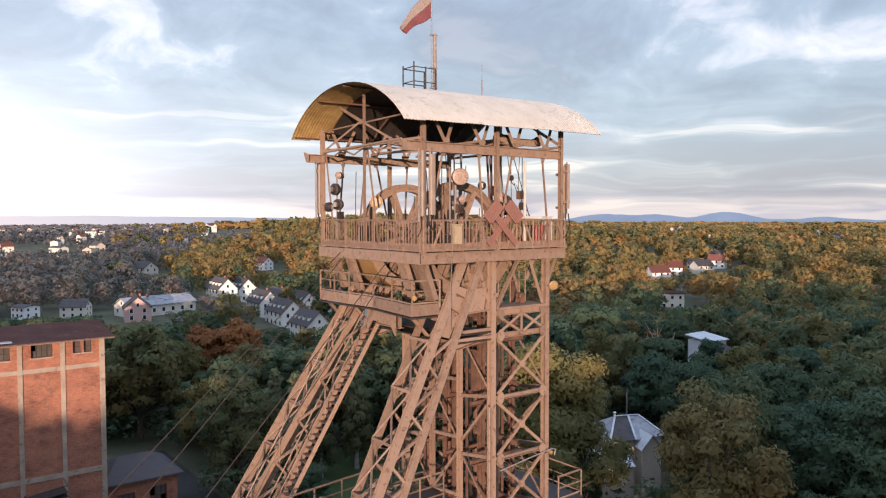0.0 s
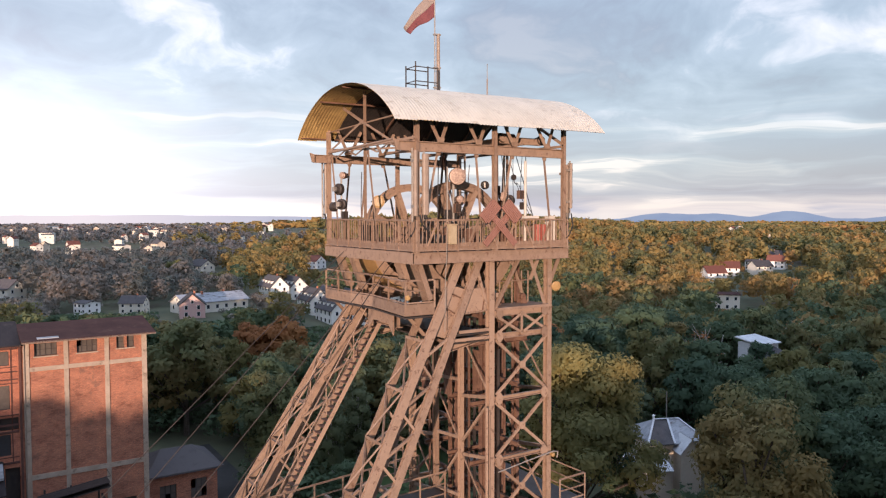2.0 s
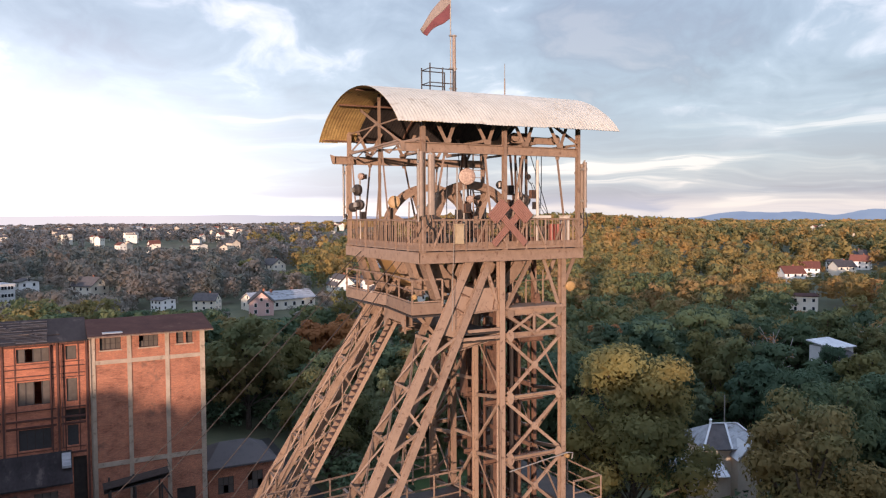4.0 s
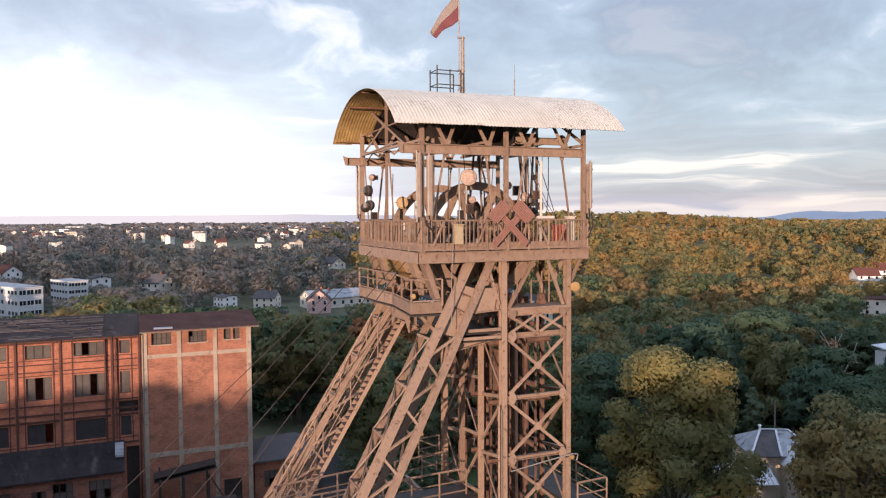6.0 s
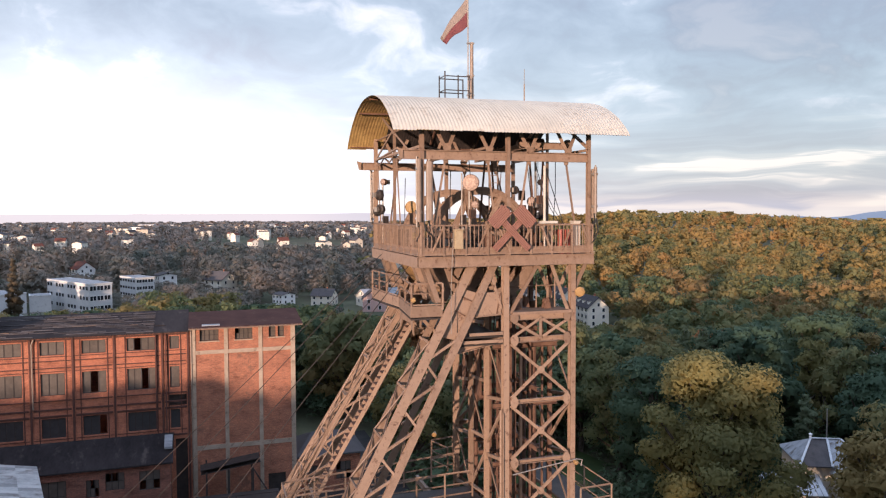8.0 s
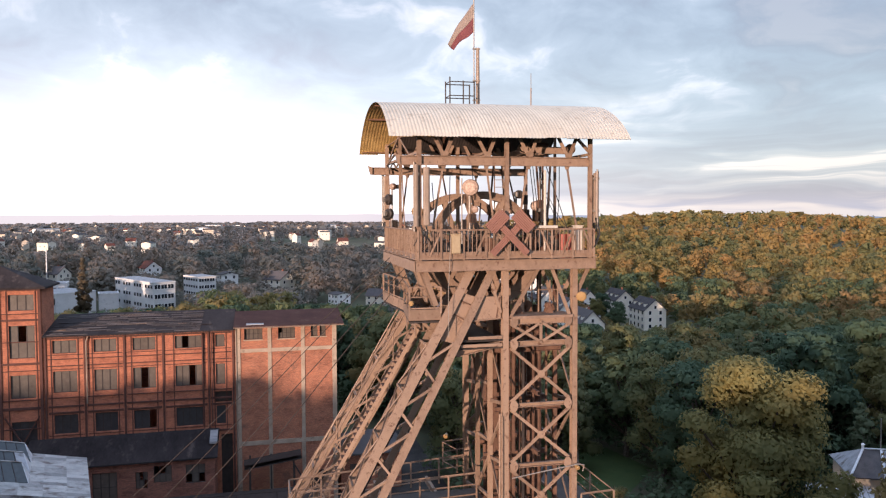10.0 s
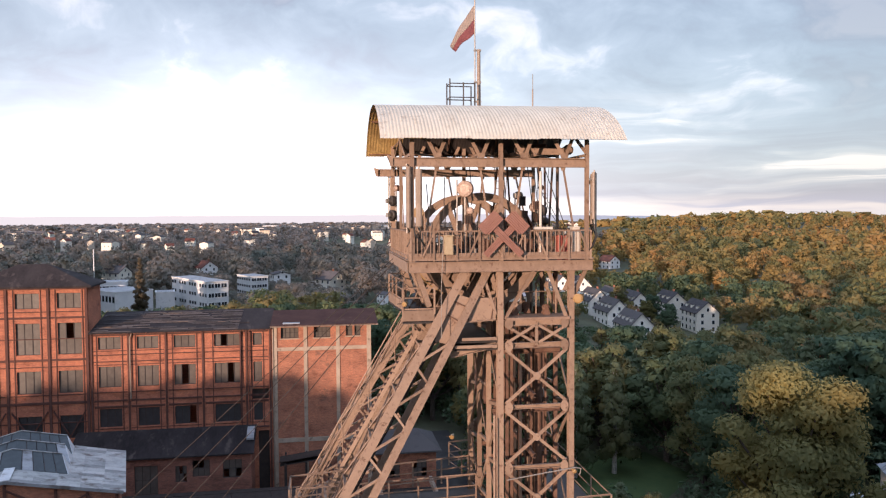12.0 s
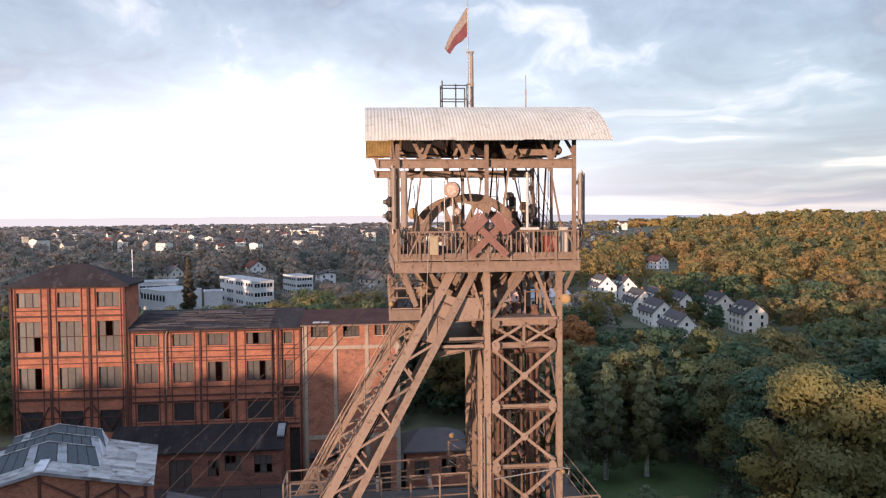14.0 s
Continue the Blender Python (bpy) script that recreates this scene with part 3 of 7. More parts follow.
for a, b in (((DX0 + 0.05, DY0 + 0.06), (DX1 - 0.05, DY0 + 0.06)), ((DX0 + 0.06, DY0 + 0.12), (DX0 + 0.06, DY1 - 0.12)), ((DX0 + 0.05, DY1 - 0.06), (DX1 - 0.05, DY1 - 0.06)), ((DX1 - 0.06, DY0 + 0.12), (DX1 - 0.06, DY1 - 0.12))):
    steel("toe_plate", (*a, DECK + 0.19), (*b, DECK + 0.19), rect(0.014, 0.26))
railing(head, (DX0 + 0.08, DY0 + 0.03), (DX1 - 0.1, DY0 + 0.03), DECK + 0.05, 8, 42, 1.12, True, False)
railing(head, (DX0 + 0.05, DY0 + 0.2), (DX0 + 0.05, DY1 - 0.1), DECK + 0.05, 7, 38, 1.12, False, False)
railing(head, (DX1 - 0.06, DY0 + 0.2), (DX1 - 0.06, DY1 - 0.1), DECK + 0.05, 6, 22, 1.12, False, False)
railing(head, (DX0 + 0.08, DY1 - 0.04), (DX1 - 0.1, DY1 - 0.04), DECK + 0.05, 8, 30, 1.12, False, False)

# upper columns, transoms and roof frame
EAVE, APEX, RX0, RX1, RY0, RY1 = 37.06, 38.86, 14.66, 24.15, 20.33, 29.12
RC = (RY0 + RY1) / 2
HALF = (RY1 - RY0) / 2


SKEW = -0.05                             # the front eave runs a little out of line


def roof_y(x, y):
    return y + SKEW * (x - RX0)


def roof_z(y):
    """The roof's arch, a little fuller than a circle's arc."""
    u = min(1.0, abs((y - RC) / HALF))
    return EAVE + (APEX - EAVE) * (1 - u ** 2.15) ** 0.86


TZ = 36.23
for y in (DY0 + 0.12, DY1 - 0.1):
    for x, w in ((15.92, 0.16), (19.43, 0.15), (22.96, 0.14)):
        steel("upper_column", (x, y, DECK - 0.05), (x, y, roof_z(y) - 0.06), isec(w, 0.17, 0.02), (0, 1, 0))
    s = 1 if y > 24 else -1
    beam = Geo().bar((15.2, y - s * 0.02, TZ), (22.9, y - s * 0.02, TZ), csec(0.13, 0.36, 0.03))
    beam.prism([(15.2, TZ - 0.18), (15.2, TZ + 0.18), (15.0, TZ + 0.24), (15.1, TZ - 0.16)], "y", y - s * 0.05 - 0.05, y - s * 0.05 + 0.05)
    part("transom", beam, M_STEEL, head)
    for i, xn in enumerate((16.9, 18.62, 20.35, 22.0)):
        top = roof_z(y) - 0.05
        steel("knee_brace", (xn - 0.03, y, TZ + 0.2), (xn - 0.62, y - s * 0.1, top), lsec(0.14, 0.018), (0, 1, 0))
        steel("knee_brace", (xn + 0.03, y, TZ + 0.2), (xn + 0.55, y - s * 0.1, top), lsec(0.14, 0.018), (0, 1, 0))
        part("node_plate", Geo().prism([(xn - 0.13, TZ + 0.18), (xn + 0.13, TZ + 0.18), (xn + 0.17, TZ + 0.3), (xn + 0.13, TZ + 0.36), (xn - 0.13, TZ + 0.36), (xn - 0.17, TZ + 0.3)], "y", y + s * 0.075, y + s * 0.1), M_STEEL, head)
        part("node_plate", Geo().prism([(xn - 0.1, TZ - 0.18), (xn - 0.07, TZ - 0.3), (xn + 0.07, TZ - 0.3), (xn + 0.1, TZ - 0.18)], "y", y - s * 0.1, y - s * 0.06), M_STEEL, head)
        d = (-0.55, 0.62, -0.45, 0.8)[i]
        steel("stay", (xn, y - s * 0.12, TZ - 0.1), (xn + d, y - s * 0.5, DECK), rect(0.075, 0.045), (0, 1, 0))
for y in (25.12,):
    steel("upper_column", (15.92, y, DECK), (15.92, y, roof_z(y) - 0.1), lsec(0.13, 0.02), (0, 1, 0))
steel("upper_column", (22.96, 24.8, DECK), (22.96, 24.8, roof_z(24.8) - 0.1), lsec(0.14, 0.02), (0, 1, 0))
# arched ribs with their webs, and purlins under the sheets
for x in (15.92, 18.6, 20.9, 22.96):
    if x > 16:
        pts = [(x, RY0 + 0.25 + (2 * HALF - 0.5) * i / 14) for i in range(15)]
        part("roof_rib", Geo().tube([(px, roof_y(px, py), roof_z(py) - 0.12) for px, py in pts], 0.05, 4), M_STEEL2, head)
    low = 36.55
    steel("tie_rod", (x, RY0 + 0.6, low), (x, RY1 - 0.6, low), lsec(0.1), (0, 0, 1))
    if x > 22:
        steel("rafter", (x, RY0 + 0.55, low), (x, RC, APEX - 0.2), lsec(0.1), (1, 0, 0))
        steel("rafter", (x, RY1 - 0.55, low), (x, RC, APEX - 0.2), lsec(0.1), (1, 0, 0))
# the open gable: a prop, one long diagonal and slender ties
steel("gable_diagonal", (15.92, 27.0, 38.3), (15.92, 24.85, 37.4), lsec(0.13, 0.018), (1, 0, 0))
steel("gable_diagonal", (15.92, 24.85, 37.4), (15.92, 22.6, 36.5), lsec(0.09, 0.016), (1, 0, 0))
steel("gable_diagonal", (15.92, 25.1, 37.6), (15.92, 28.6, 36.5), lsec(0.09, 0.016), (1, 0, 0))
steel("gable_tie", (15.92, 29.0, 37.4), (15.92, 21.2, 37.55), circle(0.035))
for k in range(5):
    y = RY0 + 0.12 + (2 * HALF - 0.24) * k / 4
    steel("purlin", (RX0 + 0.12, roof_y(RX0, y), roof_z(y) - 0.06), (RX1 - 0.12, roof_y(RX1, y), roof_z(y) - 0.06), lsec(0.09), (0, 0, 1), M_STEEL2)
# wind bracing in the plane of the ties and hanging crossed rods on the gable
for x0, x1 in ((15.92, 18.6), (18.6, 20.9), (20.9, 22.96)):
    steel("wind_brace", (x0, 21.2, 36.6), (x1, 24.8, 36.6), lsec(0.08))
    steel("wind_brace", (x1, 24.8, 36.62), (x0, 28.4, 36.62), lsec(0.08))
for y0, y1 in ((21.0, 23.0), (23.0, 24.9), (24.9, 26.8), (26.8, 28.6)):
    steel("gable_brace", (15.9, y0, 36.5), (15.9, (y0 + y1) / 2, TZ), lsec(0.06), (1, 0, 0))
    steel("gable_brace", (15.9, (y0 + y1) / 2, TZ), (15.9, y1, 36.5), lsec(0.06), (1, 0, 0))
for y0, y1 in ((24.9, 24.0), (24.9, 25.7), (28.4, 27.6)):
    steel("stay", (15.95, y0, 36.6), (15.95, y1, DECK), rect(0.08, 0.04), (1, 0, 0))
steel("gable_tie", (15.0, 21.0, 36.45), (15.9, 28.6, 36.5), circle(0.045))

# corrugated roof sheets, each with its waves
SHEETS = 11
for k in range(SHEETS):
    x0 = RX0 + (RX1 - RX0) * k / SHEETS
    x1 = RX0 + (RX1 - RX0) * (k + 1) / SHEETS + 0.03
    nx, ny = 44, 28
    lift = 0.003 * (k % 2) + 0.002 * random.random()
    g = Geo()
    vs, fs = [], []
    ragged = random.uniform(-0.03, 0.03)
    for side in (0, 1):
        for i in range(nx + 1):
            x = x0 + (x1 - x0) * i / nx
            wave = 0.008 * math.sin(2 * math.pi * x / 0.135)
            for j in range(ny + 1):
                t = -1 + 2 * j / ny
                y = RC + (HALF + ragged) * math.sin(t * math.pi / 2) if abs(t) < 1 else RC + (HALF + ragged) * t
                z = roof_z(y)
                vs.append((x, roof_y(x, y), z + wave + lift - 0.012 * side))
    row = ny + 1
    half = (nx + 1) * row
    for i in range(nx):
        for j in range(ny):
            a = i * row + j
            fs.append((a, a + row, a + row + 1, a + 1))
            fs.append((half + a + 1, half + a + row + 1, half + a + row, half + a))
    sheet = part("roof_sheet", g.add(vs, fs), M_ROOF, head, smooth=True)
    # underside: sunlit rust at the open gable, shade painted dark further in
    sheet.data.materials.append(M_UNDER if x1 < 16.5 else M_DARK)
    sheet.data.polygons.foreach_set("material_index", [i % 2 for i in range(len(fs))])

# sheave wheels
WHEELS = [(19.05, 23.05), (18.9, 26.55)]
WZ, WR = 32.85, 2.2
for wx, wy in WHEELS:
    tone = M_STEEL
    hub = part("sheave_wheel", Geo().lathe((wx, wy - 0.45, WZ), (0, 1, 0), [(0, 0.16), (0.1, 0.16), (0.1, 0.3), (0.8, 0.3), (0.8, 0.16), (0.9, 0.16)], 20), M_DARK, head, "rope sheave wheel with spokes")
    part("rim", Geo().ring((wx, wy, WZ), WR - 0.26, WR, 0.3, "y", 0, 360, 72), tone, hub)
    part("flange", Geo().ring((wx, wy - 0.16, WZ), WR - 0.1, WR + 0.06, 0.04, "y", 0, 360, 72), tone, hub)
    part("flange", Geo().ring((wx, wy + 0.16, WZ), WR - 0.1, WR + 0.06, 0.04, "y", 0, 360, 72), tone, hub)
    for i in range(8):
        a = radians(i * 45 + 20)
        for s in (-0.14, 0.14):
            p0 = (wx + 0.25 * math.cos(a), wy + s, WZ + 0.25 * math.sin(a))
            p1 = (wx + (WR - 0.15) * math.cos(a), wy + s, WZ + (WR - 0.15) * math.sin(a))
            part("spoke", Geo().bar(p0, p1, csec(0.2, 0.07), (0, 1, 0)), tone, hub)
    for s in (-0.75, 0.75):
        part("bearing_block", Geo().prism([(wx - 0.5, WZ - 0.45), (wx + 0.5, WZ - 0.45), (wx + 0.32, WZ + 0.2), (wx + 0.15, WZ + 0.33), (wx - 0.15, WZ + 0.33), (wx - 0.32, WZ + 0.2)], "y", wy + s - 0.15, wy + s + 0.15), M_STEEL2, head)
    # plated wheel pit under the deck
    part("wheel_pit", Geo().ring((wx, wy, WZ), WR + 0.22, WR + 0.26, 1.6, "y", 188, 352, 40), M_STEEL if wy < 25 else M_LAMP, head, "curved ochre wheel pit plating" if wy > 25 else "")
    for s in (-0.78, 0.78):
        part("pit_side", Geo().ring((wx, wy + s, WZ), WR - 0.22, WR + 0.26, 0.03, "y", 192, 348, 40), M_STEEL, head)
    # curved guard over the upper right quarter
    part("wheel_guard", Geo().ring((wx, wy, WZ), WR + 0.12, WR + 0.17, 0.55, "y", 8, 40, 14), M_STEEL2, head)

# raking struts: four chords each, splayed outwards as they go down
TOPZ = 32.0
SP = (21.37, 22.6, 26.65, 27.94)            # the struts' frames at their heads


def strut_point(outer, near, z):
    """A point on a strut chord. outer: 0 upper chord, 1 lower chord; near: index of the frame across the tower."""
    x = 18.044 - (31.9 - z) * 0.587 if outer == 0 else 18.95 - (31.9 - z) * 0.561
    side = -1 if near < 2 else 1
    y = SP[near] + side * 0.142 * max(0.0, TOPZ - 0.6 - z)
    return Vector((x, y, z))


def strut(near, far):
    for f, w in ((near, 0.16), (far, 0.13)):
        for o in (0, 1):
            a, b = strut_point(o, f, -0.5), strut_point(o, f, DECK - 0.4)
            steel("strut_chord", a, b, csec((0.34 if o == 0 else 0.29) if f == near else 0.26, w, 0.024), (0, 1, 0))
    # single lacing on the flanks, with a small plate at every joint
    z, k = 29.2, 0
    while z > 1.5:
        z2 = z - 0.82
        for f in (near, far):
            side = (-1 if f < 2 else 1) * (1 if f == near else -1)
            a, b = (strut_point(0, f, z), strut_point(1, f, z2)) if k % 2 else (strut_point(1, f, z), strut_point(0, f, z2))
            off = Vector((0, side * 0.07, 0))
            steel("lacing_bar", a + off, b + off, lsec(0.09, 0.014), (0, 1, 0))
            if f == near and z > 18:
                d = (strut_point(0, f, z) - strut_point(0, f, z - 1)).normalized()
                p = b + Vector((0, side * 0.095, 0))
                steel("joint_plate", p - d * 0.17, p + d * 0.17, rect(0.2, 0.02), (0, 1, 0))
        z, k = z2, k + 1
    # ties and crossed lacing on the upper and lower sides
    z, k = 29.0, 0
    while z > 1.8:
        z2 = z - 1.7
        for o in (0, 1):
            lift = Vector((-0.12, 0, 0.1)) if o == 0 else Vector((0.1, 0, -0.08))
            steel("strut_tie", strut_point(o, near, z) + lift, strut_point(o, far, z) + lift, lsec(0.11, 0.016), (0, 0, 1))
            for a, b in ((near, far), (far, near)) if o == 0 else (((near, far),) if k % 2 else ((far, near),)):
                steel("lacing_bar", strut_point(o, a, z) + lift, strut_point(o, b, z2) + lift, lsec(0.075, 0.014), (1, 0, 0))
        z, k = z2, k + 1


strut(0, 1)
strut(3, 2)
# knee plates where the struts meet the tower head
for f, s in ((0, -1), (1, 1), (2, -1), (3, 1)):
    y = SP[f] + s * 0.03
    a0, a1 = strut_point(0, f, 31.1), strut_point(0, f, 29.3)
    b0, b1 = strut_point(1, f, 30.85), strut_point(1, f, 29.05)
    if f in (0, 3):
        part("knee_plate", Geo().prism([(a0.x, a0.z), (a1.x, a1.z), (b1.x, b1.z), (b0.x, b0.z)], "y", y - 0.03, y + 0.03), M_STEEL, head)
        for za, zb in ((30.38, 29.92), (30.86, 30.5)):
            p, q = strut_point(0, f, za), strut_point(1, f, zb)
            part("knee_seam", Geo().bar((p.x - 0.12, y + s * 0.06, za + 0.05), (q.x + 0.12, y + s * 0.06, zb - 0.05), rect(0.05, 0.04)), M_STEEL2, head)
        part("web_plate", Geo().prism([(17.72, 29.93), (19.3, 30.02), (19.3, 30.88), (18.38, 30.88), (18.05, 30.45)], "y", y - 0.02, y + 0.02), M_STEEL, head)
        steel("flange_bar", (17.6, y, 29.9), (19.3, y, 30.0), rect(0.2, 0.05))
        steel("web_stiffener", (18.05, y + s * 0.03, 30.45), (18.2, y + s * 0.03, 29.98), rect(0.035, 0.04), (0, 1, 0), M_STEEL2)
        steel("web_stiffener", (19.25, y + s * 0.03, 30.85), (19.1, y + s * 0.03, 30.02), rect(0.035, 0.04), (0, 1, 0), M_STEEL2)
    steel("head_tie", (17.45, y, 28.62), (XL - 0.15, y, 28.98), csec(0.2, 0.22))
    steel("head_brace", (18.75, y, DECK - 0.45), (19.3, y, 30.2), lsec(0.11), (0, 1, 0))
    steel("head_brace", (XL + 0.2, y - 0.05, 30.0), (20.85, y - 0.05, DECK - 0.45), csec(0.12, 0.14), (0, 1, 0))
    steel("head_brace", (XR - 0.2, y - 0.05, 30.0), (21.45, y - 0.05, DECK - 0.45), lsec(0.15), (0, 1, 0))
    steel("bracket", (XR + 0.16, y, 30.95), (DX1 - 0.15, y, DECK - 0.45), rect(0.16, 0.06), (0, 1, 0))
    steel("bracket", (16.1, y, DECK - 0.4), (16.6, y, 30.6), csec(0.2, 0.5), (0, 1, 0))
for z in (28.7, 29.0):
    part("landing_plank", Geo().box(17.6, 21.2, z + 0.1, 19.35, 27.4, z + 0.16), M_DARK, head)
    part("landing_edge", Geo().box(17.6 + (z - 28.7), 21.12, z + 0.2, 19.3, 21.2, z + 0.32), M_STEEL, head)
part("landing_plank", Geo().box(19.7, 21.05, 29.97, 22.3, 22.2, 30.08), M_PLANK, head, "pale timber landing board")
# struts under the rear rakers' heads
steel("head_girder", (16.6, YS[1] + 0.1, 29.5), (16.6, YS[2] - 0.1, 29.5), isec(0.25, 0.5, 0.03), (0, 0, 1))
part("portal_plate", Geo().prism([(23.3, 29.9), (25.4, 29.9), (25.4, 29.0), (25.0, 29.45), (23.7, 29.45), (23.3, 29.0)], "x", 16.2, 16.26), M_STEEL, head)

# lower balcony round the strut heads
BZ = 30.05
BAL = [(16.6, 29.3), (15.68, 28.5), (15.8, 26.2), (15.95, 24.5), (15.55, 21.2), (16.8, 21.2)]
for (xa, ya), (xb, yb) in zip(BAL, BAL[1:]):
    steel("balcony_fascia", (xa, ya, BZ + 0.2), (xb, yb, BZ + 0.2), rect(0.05, 0.42))
    n = max(1, round(math.hypot(xb - xa, yb - ya) / 1.5))
    railing(head, (xa, ya), (xb, yb), BZ + 0.3, n, 0, 0.98, False, True)
part("balcony_floor", Geo().prism(BAL + [(17.3, 22.4), (17.3, 29.3)], "z", BZ - 0.12, BZ - 0.06), M_DARK, head)
for y in (22.2, 24.3, 26.5, 28.8):
    steel("balcony_bracket", (16.3, y, BZ - 0.25), (17.1, y + 0.1, 29.0), lsec(0.12), (0, 1, 0))
# stair up the inner side of the rear strut, handrails over it, and cables along the front one
def stair():
    a, b = Vector((5.2, 27.5, 8.6)), Vector((17.05, 25.85, 29.6))
    d = (b - a) / 84
    for k in range(84):
        p = a + d * (k + 0.5)
        part("stair_tread", Geo().box(p.x - 0.1, p.y - 0.27, p.z - 0.02, p.x + 0.16, p.y + 0.27, p.z + 0.02), M_STEEL2, head)
    for s in (-0.29, 0.29):
        v = Vector((0.03, s, 0))
        steel("stair_string", a + v, b + v, rect(0.05, 0.17), (0, 0, 1))
    for s in (-0.3, 1.35):
        v, v2 = Vector((-0.2, s, 0.1)), Vector((-0.2, s, 1.35))
        steel("stair_handrail", a + v2, b + v2, circle(0.032), (0, 0, 1))
        steel("stair_middle_rail", a + (v + v2) / 2, b + (v + v2) / 2, circle(0.022, 6), (0, 0, 1))
        for k in range(11):
            q = a.lerp(b, k / 10)
            steel("stair_post", q + v, q + v2, circle(0.028, 6))


stair()
for k in range(5):
    off = Vector((0.12 + 0.07 * k, 0.28 + 0.1 * (k % 3), 0.04 * (k % 2)))
    pts = [strut_point(0, 0, z) + off + Vector((0.03 * math.sin(3 * z + k), 0.04 * math.sin(2.3 * z + 2 * k), 0)) for z in np.linspace(30.0, 4.0, 27)]
    part("cable_run", Geo().tube(pts, 0.032, 5), M_CABLE, head, "black cable tied along the strut")

# lower walkway round the legs
PZ = 21.75
for (xa, ya, xb, yb, n) in ((11.0, 25.0, 19.2, 26.4, 6), (11.3, 23.4, 19.0, 23.9, 6), (11.0, 23.4, 11.0, 25.0, 1), (23.9, 20.6, 23.9, 27.5, 3), (XR, 20.5, 23.9, 20.6, 1), (19.0, 27.3, 18.6, 28.6, 1), (18.6, 28.6, 19.8, 28.9, 1)):
    railing(head, (xa, ya), (xb, yb), PZ, n, 0, 1.1, False, True)
part("walkway", Geo().box(10.95, 23.4, PZ - 0.1, 19.3, 25.1, PZ - 0.02), M_DARK, head)
part("walkway", Geo().box(22.5, 20.5, PZ - 0.1, 23.95, 27.6, PZ - 0.02), M_DARK, head)
for x in (12.5, 15, 17.5):
    steel("walkway_bearer", (x, 21.0, PZ - 0.25), (x, 27.4, PZ - 0.25), isec(0.14, 0.28, 0.02))
# cable tray and conduits on the near column
for dx, r in ((-0.28, 0.045), (-0.16, 0.035)):
    part("conduit", Geo().bar((XL + dx, 21.1, 0), (XL + dx, 21.1, 25.9 - dx), circle(r)), M_STEEL, head)
part("conduit", Geo().tube([(XL + 0.2, 21.0, 23.55), (21.2, 21.0, 23.75), (XR + 0.1, 21.0, 23.9), (XR + 0.35, 21.0, 23.85), (XR + 0.3, 21.0, 23.6)], 0.025), M_GALV, head)

# hoisting ropes
for wx, wy in WHEELS:
    rear = wy > 25
    for drop, side, sway in (((0.90, 0.15, 0.015), (1.0, -0.1, -0.02)) if rear else ((1.05, 0.1, -0.01), (1.2, -0.15, -0.03))):
        a = Vector((17.4, wy + side, 33.7))
        lone("hoist_rope", Geo().bar(a, a + Vector((-34.0, 34.0 * sway, -34.0 * drop)), circle(0.017, 6)), M_ROPE, "dark greased steel hoisting rope running to the winding house", "rope", group="hoisting ropes")
    lone("hoist_rope", Geo().bar((wx + WR, wy, WZ), (wx + WR, wy, 1), circle(0.028, 6)), M_ROPE, "dark greased steel hoisting rope hanging in the shaft", "rope", group="hoisting ropes")

# ---- things fixed to the headframe ----
def antenna(x, y, z, h, turn, w=0.11):
    a = thing("antenna_panel", (x, y, z), "long upright cream radio antenna panel strapped to a column", "antenna", "antenna panels")
    c, s = math.cos(radians(turn)), math.sin(radians(turn))
    g = Geo()
    prof = [(-w, -0.05), (w, -0.05), (w, 0.01), (w * 0.75, 0.05), (w * 0.4, 0.07), (-w * 0.4, 0.07), (-w * 0.75, 0.05), (-w, 0.01)]
    g.bar((x, y, z), (x, y, z + h), prof, (s, -c, 0))
    part("radome", g, M_ANT, a)
    part("mounting_pipe", Geo().bar((x + 0.17 * s * -1, y + 0.17 * c, z - 0.2), (x - 0.17 * s, y + 0.17 * c, z + h + 0.1), circle(0.035)), M_GALV, a)
    for k in (0.15, 0.85):
        part("clamp", Geo().box(x - 0.1, y - 0.02, z + h * k - 0.05, x + 0.1, y + 0.2, z + h * k + 0.05), M_GALV, a)
    pts = [(x - 0.05, y + 0.03, z)] + [(x - 0.05 + 0.25 * t * (1 - t) * 2, y + 0.08 + 0.2 * t, z - 0.75 * t) for t in (0.25, 0.5, 0.75, 1.0)]
    part("cable", Geo().tube(pts, 0.022), M_CABLE, a)


antenna(15.77, 20.78, 33.7, 2.35, 20, 0.085)
antenna(16.15, 20.72, 33.75, 2.2, -10, 0.13)
antenna(15.88, 28.85, 33.8, 2.2, 60)
antenna(16.0, 29.12, 33.8, 2.3, 90)
antenna(23.2, 21.0, 33.8, 2.0, -60, 0.07)
antenna(23.16, 20.74, 34.0, 1.85, -30, 0.07)
antenna(23.3, 21.3, 33.75, 2.0, -90, 0.08)


def dish(x, y, z, d, face, label="round microwave dish with a weathered cover"):
    f = Vector((*face, 0)).normalized()
    a = thing("microwave_dish", (x, y, z), label, "dish antenna", "microwave dishes")
    back = "behind" in label
    part("drum", Geo().lathe((x, y, z), -f, [(0, d / 2 * 0.97), (0.03, d / 2), (0.16, d / 2), (0.2, d / 2 * 0.7), (0.3, d / 4), (0.34, 0.05)], 24), M_DARK if back else M_STEEL2, a)
    part("cover", Geo().lathe(Vector((x, y, z)) + f * 0.035, -f, [(0, d / 2 * 0.6), (0.03, d / 2 * 0.95)], 24), M_DISH, a)
    part("mount", Geo().bar(Vector((x, y, z)) - f * 0.3, Vector((x, y, z)) - f * 0.42, rect(0.16, 0.2)), M_GALV, a)


